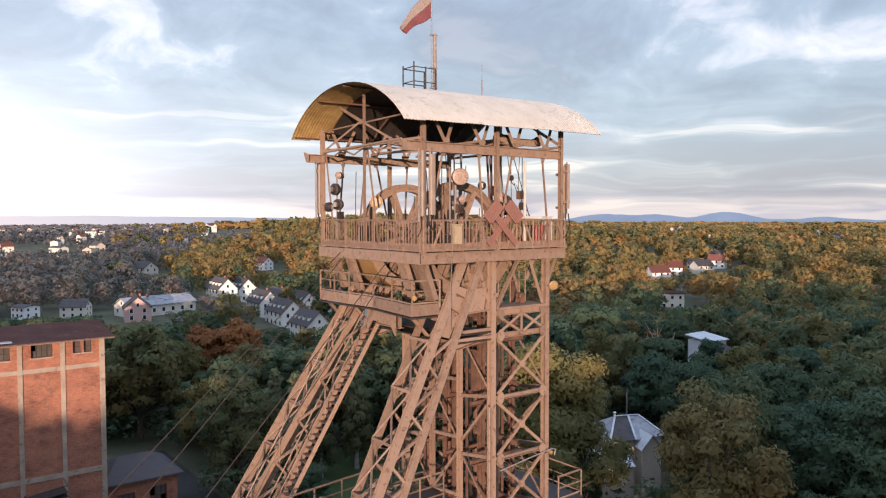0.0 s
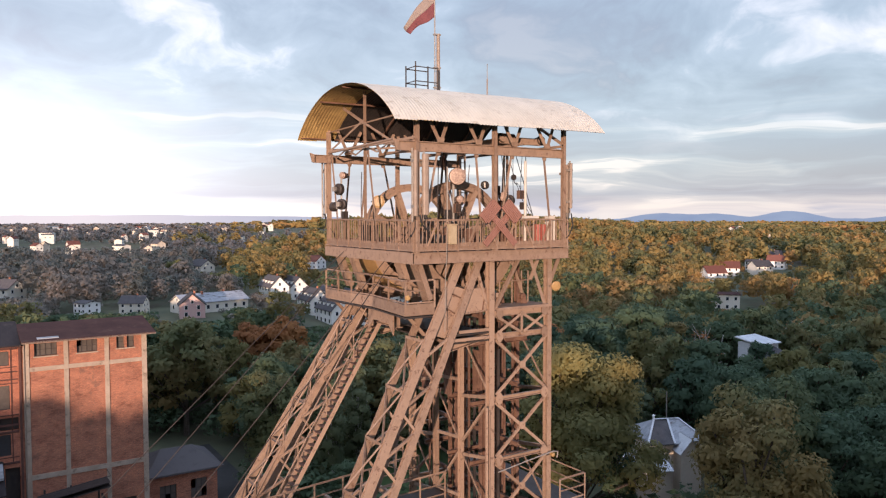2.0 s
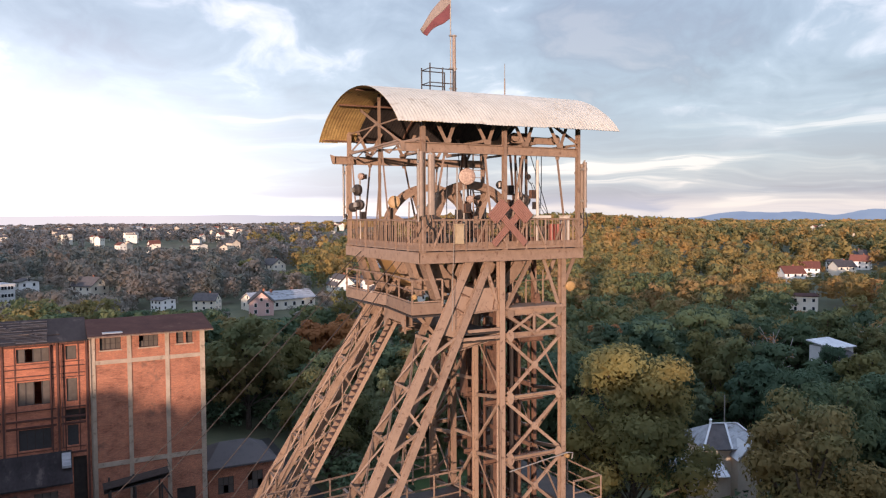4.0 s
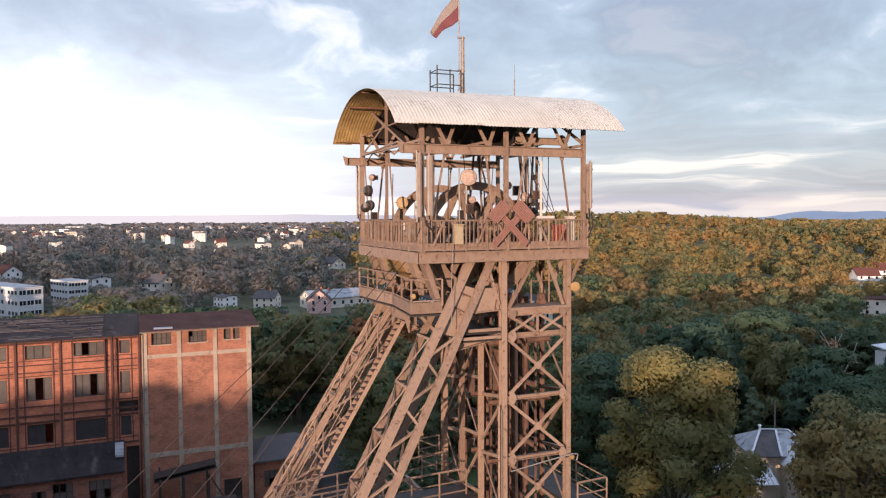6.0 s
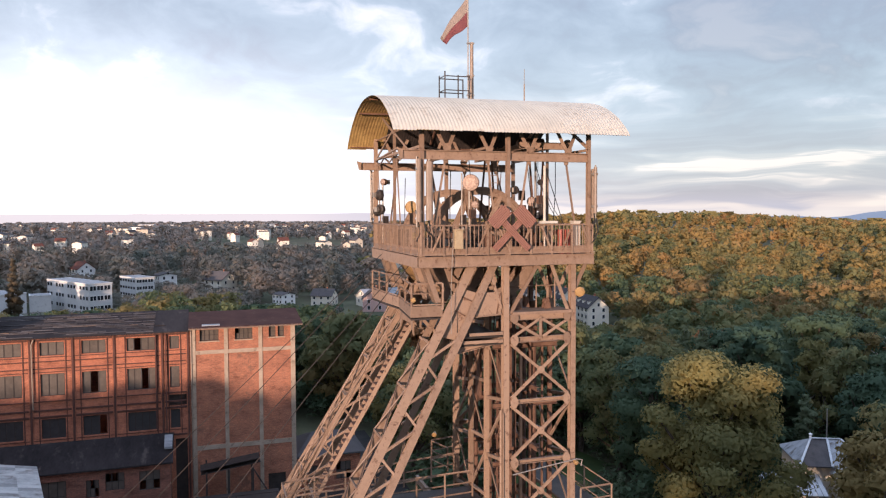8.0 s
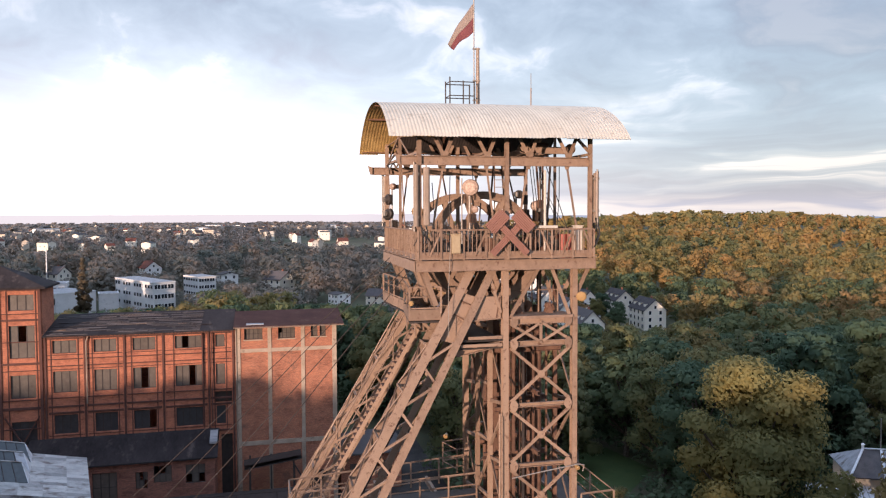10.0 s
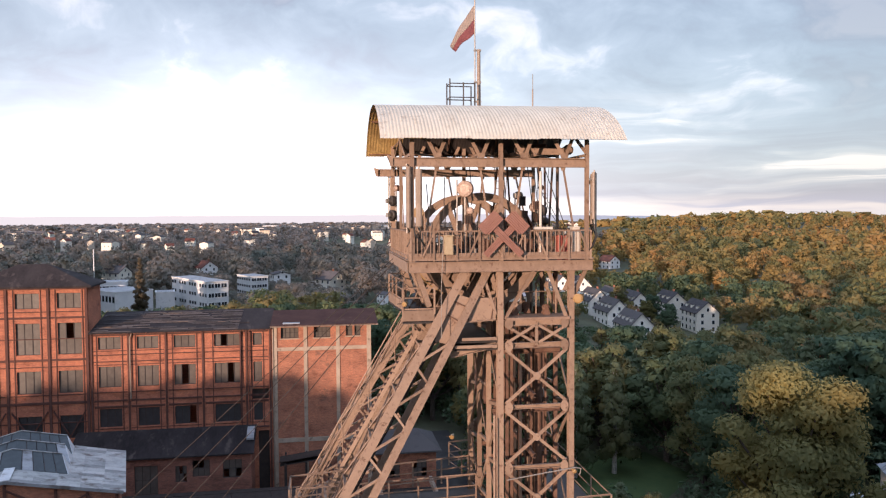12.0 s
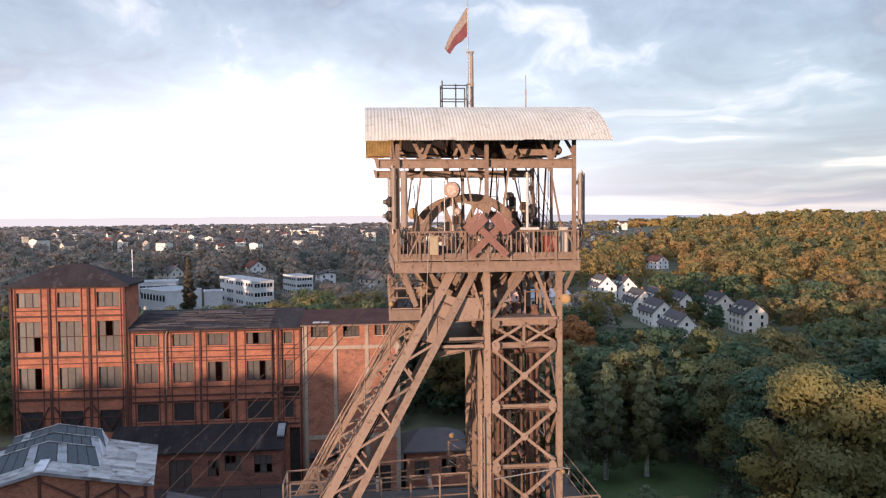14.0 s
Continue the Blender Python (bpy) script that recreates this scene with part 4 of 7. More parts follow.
M_CREAMBOX = surface("yellowed_cream_paint", ((0.34, 0.26, 0.16), (0.44, 0.345, 0.22)), 5, 0.55, 0, 0.1, 40, (0.20, 0.12, 0.07), 0.62, 9)
M_PLANKW = surface("pale_paint", ((0.50, 0.45, 0.38), (0.60, 0.54, 0.47)), 4, 0.6)


def mast(x, y, z0, z1, r=0.04, label="slim galvanised mast standing on the deck", mat=None):
    return lone("mast", Geo().bar((x, y, z0), (x, y, z1), circle(r)), mat or M_GALV, label, "mast", group="masts on the deck")


dish(18.1, 21.55, 35.22, 0.66, (-0.45, -1))
dish(18.35, 21.75, 34.35, 0.3, (-0.3, -1), "small round lamp-like dish")
mast(18.2, 22.0, DECK, 35.5, 0.045)
mast(17.85, 21.9, DECK, 35.6, 0.03)
mast(15.95, 27.4, DECK, 35.6, 0.04)
dish(15.9, 27.2, 35.45, 0.3, (-1, -0.7))
dish(15.85, 27.25, 34.85, 0.5, (1, 0.3), "round dark dish seen from behind")
dish(15.8, 26.95, 34.2, 0.46, (0.9, 0.6), "round dark dish seen from behind")
dish(15.8, 28.0, 34.1, 0.42, (-0.3, 0.9), "round dark dish seen from behind")
mast(21.55, 26.0, DECK, 35.0, 0.05)
dish(21.3, 26.1, 34.4, 0.5, (-0.2, -1))
mast(21.1, 21.15, DECK, 35.9, 0.055, "cream fibreglass mast standing on the deck", M_PLANKW)
mast(21.75, 23.4, DECK, 36.2, 0.05)
dish(21.75, 23.0, 34.35, 0.5, (0.9, 0.7), "round dark dish seen from behind")
dish(21.3, 22.8, 34.5, 0.42, (-0.5, -1))
dish(22.0, 23.3, 33.9, 0.34, (0.9, 0.4), "round dark dish seen from behind")
dish(20.9, 23.6, 35.0, 0.36, (0.8, 0.8), "round dark dish seen from behind")


# radio boxes on the masts, cable bundles on the columns and a pale board on the railing
for x, y, z, w, h in ((21.0, 21.3, 34.55, 0.3, 0.34), (21.15, 21.35, 34.1, 0.22, 0.3), (20.75, 22.6, 34.75, 0.24, 0.4), (20.9, 22.9, 34.2, 0.3, 0.3), (18.3, 21.9, 34.0, 0.26, 0.36), (17.95, 22.0, 33.7, 0.2, 0.5), (16.05, 27.3, 33.7, 0.25, 0.4), (21.5, 23.2, 34.1, 0.3, 0.5)):
    box = thing("radio_unit", (x, y, z), "small dark finned radio unit clamped to a mast", "radio unit", "radio units")
    part("case", Geo().box(x - w / 2, y - 0.09, z - h / 2, x + w / 2, y + 0.09, z + h / 2), M_STEEL2 if w > 0.25 else M_DARK, box)
    for k in range(4):
        xx = x - w / 2 + w * (k + 0.5) / 4
        part("fin", Geo().box(xx - 0.012, y - 0.13, z - h / 2 + 0.02, xx + 0.012, y - 0.088, z + h / 2 - 0.02), M_DARK, box)
    part("clamp", Geo().box(x - 0.04, y + 0.085, z - 0.04, x + 0.04, y + 0.2, z + 0.04), M_GALV, box)
lone("railing_board", Geo().box(20.75, 20.78, 33.6, 21.5, 21.0, 33.7), M_PLANKW, "pale board lying on the railing", "board")
for pts in ([(15.95, 20.8, 33.75), (16.0, 20.75, 33.4), (16.25, 20.78, 33.2), (16.45, 20.95, 32.9), (16.5, 21.0, 32.45)], [(23.25, 20.8, 33.8), (23.3, 20.75, 33.3), (23.15, 20.8, 32.9), (22.95, 21.0, 32.6)],
            [(23.3, 21.2, 33.7), (23.4, 21.1, 33.3), (23.2, 21.05, 32.9), (22.9, 21.2, 32.5)], [(18.2, 21.7, 34.9), (18.35, 21.9, 34.4), (18.3, 22.0, 33.6), (18.4, 22.1, 32.5)],
            [(15.7, 28.7, 33.8), (15.85, 28.6, 33.3), (16.1, 28.5, 32.9), (16.2, 28.4, 32.4)]):
    lone("feeder_cable", Geo().tube(pts, 0.03, 6), M_CABLE, "black feeder cable looping down a column", "cable", group="feeder cables")


def floodlight(x, y, z, face, r, label="round ochre floodlight on a bracket"):
    f = Vector(face).normalized()
    a = thing("floodlight", (x, y, z), label, "floodlight", "floodlights")
    part("housing", Geo().lathe((x, y, z), -f, [(0, r), (0.04, r), (0.16, r * 0.75), (0.26, r * 0.35), (0.3, r * 0.2)], 20), M_LAMP, a)
    part("lens", Geo().lathe(Vector((x, y, z)) + f * 0.03, -f, [(0, r * 0.7), (0.025, r * 0.93)], 20), M_LAMP, a)
    part("bracket", Geo().tube([(x - 0.25, y + 0.15, z), (x - 0.1, y + 0.2, z), (x, y + 0.12, z)], 0.02), M_DARK, a)


floodlight(22.62, 21.0, 30.8, (-0.4, -1, -0.1), 0.2)
floodlight(16.75, 25.5, 34.3, (-0.8, -1, 0.1), 0.27)
floodlight(22.95, 21.3, 30.8, (0.9, -0.4, 0), 0.16, "round dark floodlight on a bracket")
floodlight(15.6, 21.1, 30.72, (-0.6, -1, -0.2), 0.1, "small white bulkhead lamp on the balcony")
floodlight(18.75, 28.6, 23.1, (-0.5, -1, -0.3), 0.12, "small white lamp on the walkway rail")
floodlight(22.5, 20.95, 23.75, (0.2, -1, -0.3), 0.09, "small white lamp on a column")

# crossed hammer and pick sign of ribbed boards
sign = thing("crossed_hammers_sign", (19.5, 20.72, 33.4), "red-brown ribbed crossed mining hammers sign fixed to the railing", "sign")
SX, SZ, SS = 19.46, 33.32, 0.9
for s, yoff in ((1, 0.0), (-1, 0.05)):
    d = Vector((s * 0.7071, 0, 0.7071))
    q = Vector((s * 0.7071, 0, -0.7071))
    y = 20.66 - yoff
    for i in range(4):
        o = q * ((i - 1.5) * 0.075 * SS)
        c = Vector((SX, y, SZ)) + o
        part("handle_board", Geo().bar(c - d * 1.12 * SS, c + d * 0.95 * SS, rect(0.056, 0.045), (0, 1, 0)), M_SIGN, sign)
    for i in range(7):
        o = d * (0.60 + i * 0.085) * SS
        c = Vector((SX, y - 0.06, SZ)) + o
        part("head_board", Geo().bar(c - q * (0.52 if i < 6 else 0.44) * SS, c + q * (0.5 if i > 0 else 0.42) * SS, rect(0.064, 0.05), (0, 1, 0)), M_SIGN, sign)

# clutter on the deck
def drum(x, y, r, h, mat, label):
    a = Geo().lathe((x, y, DECK - 0.02), (0, 0, 1), [(0, r), (h * 0.33, r), (h * 0.34, r * 1.04), (h * 0.36, r), (h * 0.66, r), (h * 0.67, r * 1.04), (h * 0.69, r), (h, r), (h, r * 0.92), (h - 0.02, r * 0.92)], 20)
    lone("drum", a, mat, label, "drum")


for x in (21.98, 22.28):
    drum(x, 21.42, 0.145, 0.98, M_BARREL, "narrow red steel drum standing on the deck")


def cabinet(x, y, z, w, d, h, mat, label):
    a = thing("equipment_cabinet", (x, y, z), label, "cabinet", "cabinets on the deck")
    part("body", Geo().box(x - w / 2, y - d / 2, z, x + w / 2, y + d / 2, z + h), mat, a)
    part("door", Geo().box(x - w / 2 + 0.03, y - d / 2 - 0.02, z + 0.04, x + w / 2 - 0.03, y - d / 2 + 0.003, z + h - 0.04), mat, a)
    part("lid", Geo().box(x - w / 2 - 0.03, y - d / 2 - 0.04, z + h, x + w / 2 + 0.03, y + d / 2 + 0.02, z + h + 0.03), mat, a)


cabinet(17.3, 20.74, DECK + 0.28, 0.34, 0.16, 0.72, M_CREAMBOX, "cream metal equipment cabinet hung on the railing")
cabinet(22.62, 21.4, DECK, 0.3, 0.3, 1.28, M_PLANKW, "slim pale metal cabinet behind the railing")
cabinet(21.4, 21.5, DECK + 0.55, 0.34, 0.25, 0.3, M_ANT, "small pale junction cabinet on a pole")
cabinet(16.7, 21.6, DECK, 0.5, 0.4, 0.7, M_DARK, "dark metal cabinet behind the railing")
cabinet(20.6, 21.7, DECK, 0.6, 0.4, 0.8, M_STEEL2, "rusty metal cabinet behind the railing")
cabinet(16.6, 26.0, DECK, 0.6, 0.5, 0.9, M_DARK, "dark metal cabinet behind the railing")
for x, y in ((20.2, 22.0), (17.6, 21.5), (21.0, 22.3)):
    lone("winch_motor", Geo().lathe((x - 0.3, y, DECK + 0.35), (1, 0, 0), [(0, 0.12), (0.05, 0.24), (0.5, 0.26), (0.6, 0.1), (0.75, 0.08)], 14).box(x - 0.25, y - 0.2, DECK - 0.02, x + 0.25, y + 0.2, DECK + 0.15), M_DARK, "dark electric motor on a steel footing", "motor", group="motors on the deck")
lone("tag_line", Geo().tube([(17.1, 20.76, 33.3), (17.05, 20.72, 32.3), (17.0, 20.74, 31.2), (17.02, 20.8, 29.4)], 0.014, 5), M_GALV, "thin pale line hanging from the railing", "rope")
# gear on the landing under the deck
for x, y, r, m in ((20.25, 22.0, 0.22, M_STEEL), (20.9, 22.6, 0.16, M_STEEL2), (21.55, 21.9, 0.14, M_STEEL2)):
    gear = thing("rope_guide", (x, y, 30.08), "round steel rope guide on the landing under the deck", "rope guide", "rope guides")
    part("roller", Geo().lathe((x, y - 0.12, 30.36), (0, 1, 0), [(0, r * 0.5), (0.02, r), (0.1, r * 0.85), (0.14, r * 0.85), (0.22, r), (0.24, r * 0.5)], 18), m, gear)
    part("stand", Geo().prism([(x - 0.16, 30.07), (x + 0.16, 30.07), (x + 0.05, 30.4), (x - 0.05, 30.4)], "y", y + 0.13, y + 0.17), M_STEEL2, gear)
    part("stand", Geo().prism([(x - 0.16, 30.07), (x + 0.16, 30.07), (x + 0.05, 30.4), (x - 0.05, 30.4)], "y", y - 0.17, y - 0.13), M_STEEL2, gear)
for x in (20.55, 21.2, 21.7, 22.05):
    steel("landing_post", (x, 22.15, 30.08), (x, 22.15, 31.0 + 0.4 * (x > 21)), lsec(0.06, 0.012), (0, 1, 0), M_STEEL)
steel("landing_rail", (20.0, 22.15, 31.0), (22.3, 22.15, 31.0), circle(0.025, 6))
# hanging cables and pulley blocks under the roof
for x, y, x2, z2 in ((20.9, 22.5, 21.2, 33.6), (21.5, 22.4, 22.6, 33.5), (21.6, 24.0, 21.9, 33.4), (22.3, 22.6, 22.2, 33.5), (20.4, 24.5, 20.5, 33.4), (18.6, 23.2, 18.7, 34.6)):
    lone("hanging_cable", Geo().tube([(x, y, 36.5), ((x + x2) / 2 + 0.05, y, (36.5 + z2) / 2 - 0.1), (x2, y, z2)], 0.018, 5), M_CABLE, "thin dark cable hanging under the roof", "cable", group="hanging cables")
crane = thing("travelling_crane", (21.6, 23.2, 36.6), "tan steel travelling crane carriage under the roof", "crane")
for y in (21.9, 25.4):
    outline = [(20.42, 36.62), (22.5, 36.62)] + [(22.5 + 0.2 * math.sin(radians(a)), 36.82 - 0.2 * math.cos(radians(a))) for a in range(20, 170, 25)] + [(22.5, 37.02), (22.2, 36.9), (20.75, 36.9), (20.42, 37.02)] + [(20.42 - 0.2 * math.sin(radians(a)), 36.82 + 0.2 * math.cos(radians(a))) for a in range(20, 170, 25)]
    part("girder", Geo().prism(outline, "y", y - 0.08, y + 0.08), M_STEEL, crane)
    for x in (20.45, 22.47):
        part("wheel", Geo().lathe((x, y - 0.16, 36.84), (0, 1, 0), [(0, 0.16), (0.08, 0.16), (0.08, 0.2), (0.12, 0.2)], 18), M_STEEL, crane)
part("cross_beam", Geo().bar((20.9, 22.0, 36.8), (20.9, 25.3, 36.8), isec(0.16, 0.24, 0.02)), M_STEEL, crane)
part("cross_beam", Geo().bar((22.0, 22.0, 36.8), (22.0, 25.3, 36.8), isec(0.16, 0.24, 0.02)), M_STEEL, crane)
part("hoist", Geo().lathe((21.0, 22.9, 36.98), (1, 0, 0), [(0, 0.1), (0.05, 0.19), (0.85, 0.19), (0.9, 0.1)], 16), M_STEEL2, crane)
for x0, x1, y in ((22.0, 22.35, 24.6), (22.35, 22.4, 24.7), (22.7, 22.45, 24.6), (20.6, 20.2, 26.4), (21.3, 21.6, 27.4)):
    steel("stay", (x0, y, 36.6), (x1, y, DECK), lsec(0.075, 0.014), (0, 1, 0), M_STEEL2)
pulley = thing("pulley_block", (21.5, 22.4, 35.3), "black pulley block hanging on a cable under the roof", "pulley")
part("cheek", Geo().lathe((21.5, 22.36, 35.3), (0, 1, 0), [(0, 0.05), (0.01, 0.12), (0.09, 0.12), (0.1, 0.05)], 14), M_DARK, pulley)
part("hook", Geo().tube([(21.5, 22.41, 35.2), (21.55, 22.41, 35.08), (21.66, 22.41, 35.0), (21.72, 22.41, 35.06)], 0.02), M_DARK, pulley)
part("cable", Geo().tube([(21.25, 22.41, 36.5), (21.36, 22.41, 35.8), (21.5, 22.41, 35.4)], 0.014, 5), M_CABLE, pulley)
for x0, z0, x1, z1 in ((21.6, 35.0, 22.5, 33.55), (21.45, 35.1, 22.35, 33.5), (21.8, 36.5, 21.7, 34.4), (21.3, 36.5, 21.35, 33.9)):
    lone("hanging_cable", Geo().tube([(x0, 22.2, z0), ((x0 + x1) / 2 - 0.03, 22.2, (z0 + z1) / 2 - 0.08), (x1, 22.2, z1)], 0.013, 5), M_CABLE, "thin dark cable hanging under the roof", "cable", group="hanging cables")
# rods, pipes and hangers standing about the wheels
rp = random.Random(31)
for k in range(16):
    x, y = rp.uniform(16.6, 22.4), rp.choice((21.7, 22.1, 24.2, 24.9, 27.8))
    h = rp.uniform(1.2, 3.6)
    lone("conduit_rod", Geo().tube([(x, y, DECK - 0.02), (x, y, DECK + h * 0.6), (x + rp.uniform(-0.12, 0.12), y, DECK + h)], rp.choice((0.018, 0.025, 0.035)), 6), rp.choice((M_DARK, M_STEEL2, M_STEEL)), "slim upright conduit standing on the deck", "conduit", group="conduits on the deck")
# low machinery behind the railing
rc = random.Random(3)
for k in range(9):
    x = 16.6 + k * 0.66 + rc.uniform(-0.1, 0.1)
    y, w, h = rc.uniform(21.5, 22.0), rc.uniform(0.16, 0.3), rc.uniform(0.35, 0.95)
    q = thing("switch_box", (x, y, DECK), "small dark switch box on a post behind the railing", "switch box", "switch boxes")
    part("post", Geo().bar((x, y, DECK - 0.02), (x, y, DECK + h), circle(0.025, 6)), M_DARK, q)
    part("case", Geo().box(x - w / 2, y - 0.08, DECK + h - w, x + w / 2, y + 0.08, DECK + h), rc.choice((M_DARK, M_STEEL2, M_GALV)), q)
    part("lid", Geo().box(x - w / 2 - 0.01, y - 0.1, DECK + h, x + w / 2 + 0.01, y + 0.1, DECK + h + 0.02), M_DARK, q)
    part("conduit", Geo().tube([(x + w * 0.3, y - 0.02, DECK + h - w), (x + w * 0.3, y, DECK + 0.1), (x + w * 0.3 + 0.2, y + 0.1, DECK)], 0.016, 5), M_CABLE, q)
ladder = thing("deck_ladder", (20.2, 24.4, DECK), "slim steel ladder rising from the deck to the roof", "ladder")
for dx in (-0.2, 0.2):
    part("stile", Geo().bar((20.2 + dx, 24.4, DECK), (20.2 + dx, 24.4, 36.9), rect(0.04, 0.05)), M_STEEL, ladder)
for k in range(13):
    part("rung", Geo().bar((20.0, 24.4, DECK + 0.4 + 0.32 * k), (20.4, 24.4, DECK + 0.4 + 0.32 * k), circle(0.016, 6)), M_STEEL, ladder)

# roof-top cage, flagpole with flag, and aerial
cage = thing("roof_railing", (18.2, 25.3, APEX), "dark steel guard railing on the roof ridge", "railing")
for x, y, h in ((18.05, 24.6, 1.25), (18.05, 25.4, 1.2), (18.65, 24.6, 1.1), (19.15, 24.6, 1.1), (19.15, 25.4, 1.1)):
    part("post", Geo().bar((x, y, roof_z(y) - 0.05), (x, y, roof_z(y) + h), circle(0.03)), M_DARK, cage)
for z in (0.45, 1.05):
    zz = APEX + z
    part("rail", Geo().tube([(19.15, 25.4, zz), (18.05, 25.4, zz), (18.05, 24.6, zz), (19.15, 24.6, zz)], 0.024), M_DARK, cage)
pole = thing("flagpole", (19.42, 25.0, APEX), "cream steel flagpole clamped on the roof ridge", "flagpole")
part("stub_mast", Geo().lathe((19.42, 25.0, APEX - 0.1), (0, 0, 1), [(0, 0.09), (2.6, 0.075), (2.72, 0.085), (2.72, 0.04)], 12), M_ANT, pole)
part("staff", Geo().bar((19.25, 25.0, APEX - 0.05), (19.25, 25.0, APEX + 5.2), circle(0.028)), M_GALV, pole)
for z in (0.3, 1.15, 2.55):
    part("clamp", Geo().box(19.2, 24.93, APEX + z, 19.52, 25.07, APEX + z + 0.06), M_GALV, pole)
# flag drooping in a light wind, white over red, in folds
flag = thing("flag", (19.25, 25.0, APEX + 4.5), "white and red flag drooping in folds from its staff", "flag")


def cloth(u0, u1):
    g, n, m = Geo(), 16, 8
    vs, fs = [], []
    for j in range(m + 1):
        v = u0 + (u1 - u0) * j / m            # 0 at the hoist's top, 1 at its bottom
        for i in range(n + 1):
            u = i / n
            x = 19.22 - 0.9 * u ** 0.9 * (1 - 0.25 * v)
            y = 25.0 + 0.10 * math.sin(6 * u + 3 * v) * u + 1.1 * u * (1 - 0.25 * v)
            z = APEX + 4.55 - 1.25 * v - 1.55 * u ** 1.1 * (1 - 0.62 * v) - 0.05 * math.sin(7 * u)
            vs.append((x, y, z))
    for j in range(m):
        for i in range(n):
            a = j * (n + 1) + i
            fs.append((a, a + 1, a + n + 2, a + n + 1))
    return g.add(vs, fs)


for nm, a, b, mat in (("white_stripe", 0, 0.5, M_FLAG_W), ("red_stripe", 0.5, 1.0, M_FLAG_R)):
    stripe = part(nm, cloth(a, b), mat, flag, smooth=True)
    mod = stripe.modifiers.new("thickness", "SOLIDIFY")
    mod.thickness = 0.012
aerial = thing("roof_aerial", (21.8, 24.7, APEX), "thin whip aerial on the roof ridge", "aerial")
part("base_tube", Geo().bar((21.8, 24.7, APEX - 0.05), (21.8, 24.7, APEX + 0.9), circle(0.03)), M_ANT, aerial)
part("whip", Geo().bar((21.8, 24.7, APEX + 0.9), (21.8, 24.7, APEX + 1.55), circle(0.016, 6)), M_GALV, aerial)

# ---- ground ----
def smooth(a, b, v):
    t = np.clip((np.asarray(v, float) - a) / (b - a), 0, 1)
    return t * t * (3 - 2 * t)


def ground_z(x, y):
    """Height of the land: a flat works yard, a gentle fall to the housing, a wooded rise beyond, and an unseen high
    bank added behind for its shade.
    """
    x, y = np.asarray(x, float), np.asarray(y, float)
    d = np.hypot(x - 12, y + 6)
    az = np.degrees(np.arctan2(x - 12, y + 6))
    z = -8.0 * smooth(110, 220, d) * smooth(14, 27, az) * (1 - 0.75 * smooth(260, 520, d))
    z = z + 4.0 * smooth(300, 800, d) * (1 - smooth(0, 20, az)) * (y > 0)
    z = z + 24.0 * np.exp(-((az - 31) / 13) ** 2) * np.exp(-((d - 1350) / 520) ** 2)
    z = z + 5.0 * np.exp(-((az - 52) / 16) ** 2) * np.exp(-((d - 900) / 400) ** 2)
    z = z - 16.0 * smooth(1500, 4200, d) * (y > 0) - 5.0 * smooth(900, 1600, d) * smooth(35, 8, az) * (y > 0)
    z = z + 2.5 * np.sin(x / 170.0 + 1.0) * np.cos(y / 210.0) * smooth(250, 700, d)
    z = z + 4.5 * np.sin(x / 62.0 + y / 190.0) * np.cos(y / 85.0 - x / 240.0 + 0.6) * smooth(330, 520, d) * smooth(12, 26, az) * (1 - 0.6 * smooth(1500, 3000, d))
    return z + 25.0 * smooth(-70, -150, y)


def polar(az, d):
    return 12 + d * math.sin(radians(az)), -6 + d * math.cos(radians(az))


def gz(x, y):
    return float(ground_z(x, y))


def build_ground():
    radii = [0, 20, 40, 60, 80, 100, 125, 150, 180, 215, 255, 300, 360, 430, 520, 640, 780, 950, 1150, 1400, 1700, 2100, 2600, 3200, 3900, 4700]
    n = 120
    g = Geo()
    vs = [(12, -6, gz(12, -6))]
    for r in radii[1:]:
        for i in range(n):
            a = 2 * math.pi * i / n
            x, y = 12 + r * math.sin(a), -6 + r * math.cos(a)
            vs.append((x, y, gz(x, y)))
    fs = [(0, 1 + (i + 1) % n, 1 + i) for i in range(n)]
    for k in range(len(radii) - 2):
        for i in range(n):
            j = (i + 1) % n
            a, b = 1 + k * n, 1 + (k + 1) * n
            fs.append((a + i, a + j, b + j, b + i))
    g.add(vs, fs)
    return lone("ground", g, M_GROUND, "dark meadow and leaf litter reaching the horizon", "ground", "structure", True)


build_ground()


def flat_patch(name, poly, mat, label, lift=0.06):
    g = Geo().prism([(x, y) for x, y in poly], "z", -0.4, lift)
    return lone(name, g, mat, label, "ground", "structure")


flat_patch("pavement", [(-60, 30), (32, 30), (32, 108), (-60, 108)], M_YARD, "dark sooty works yard", 0.05)
flat_patch("pavement", [(42, 76), (52, 74), (60, 82), (58, 92), (46, 92), (40, 84)], M_LAWN, "mown green lawn among the trees", 0.08)

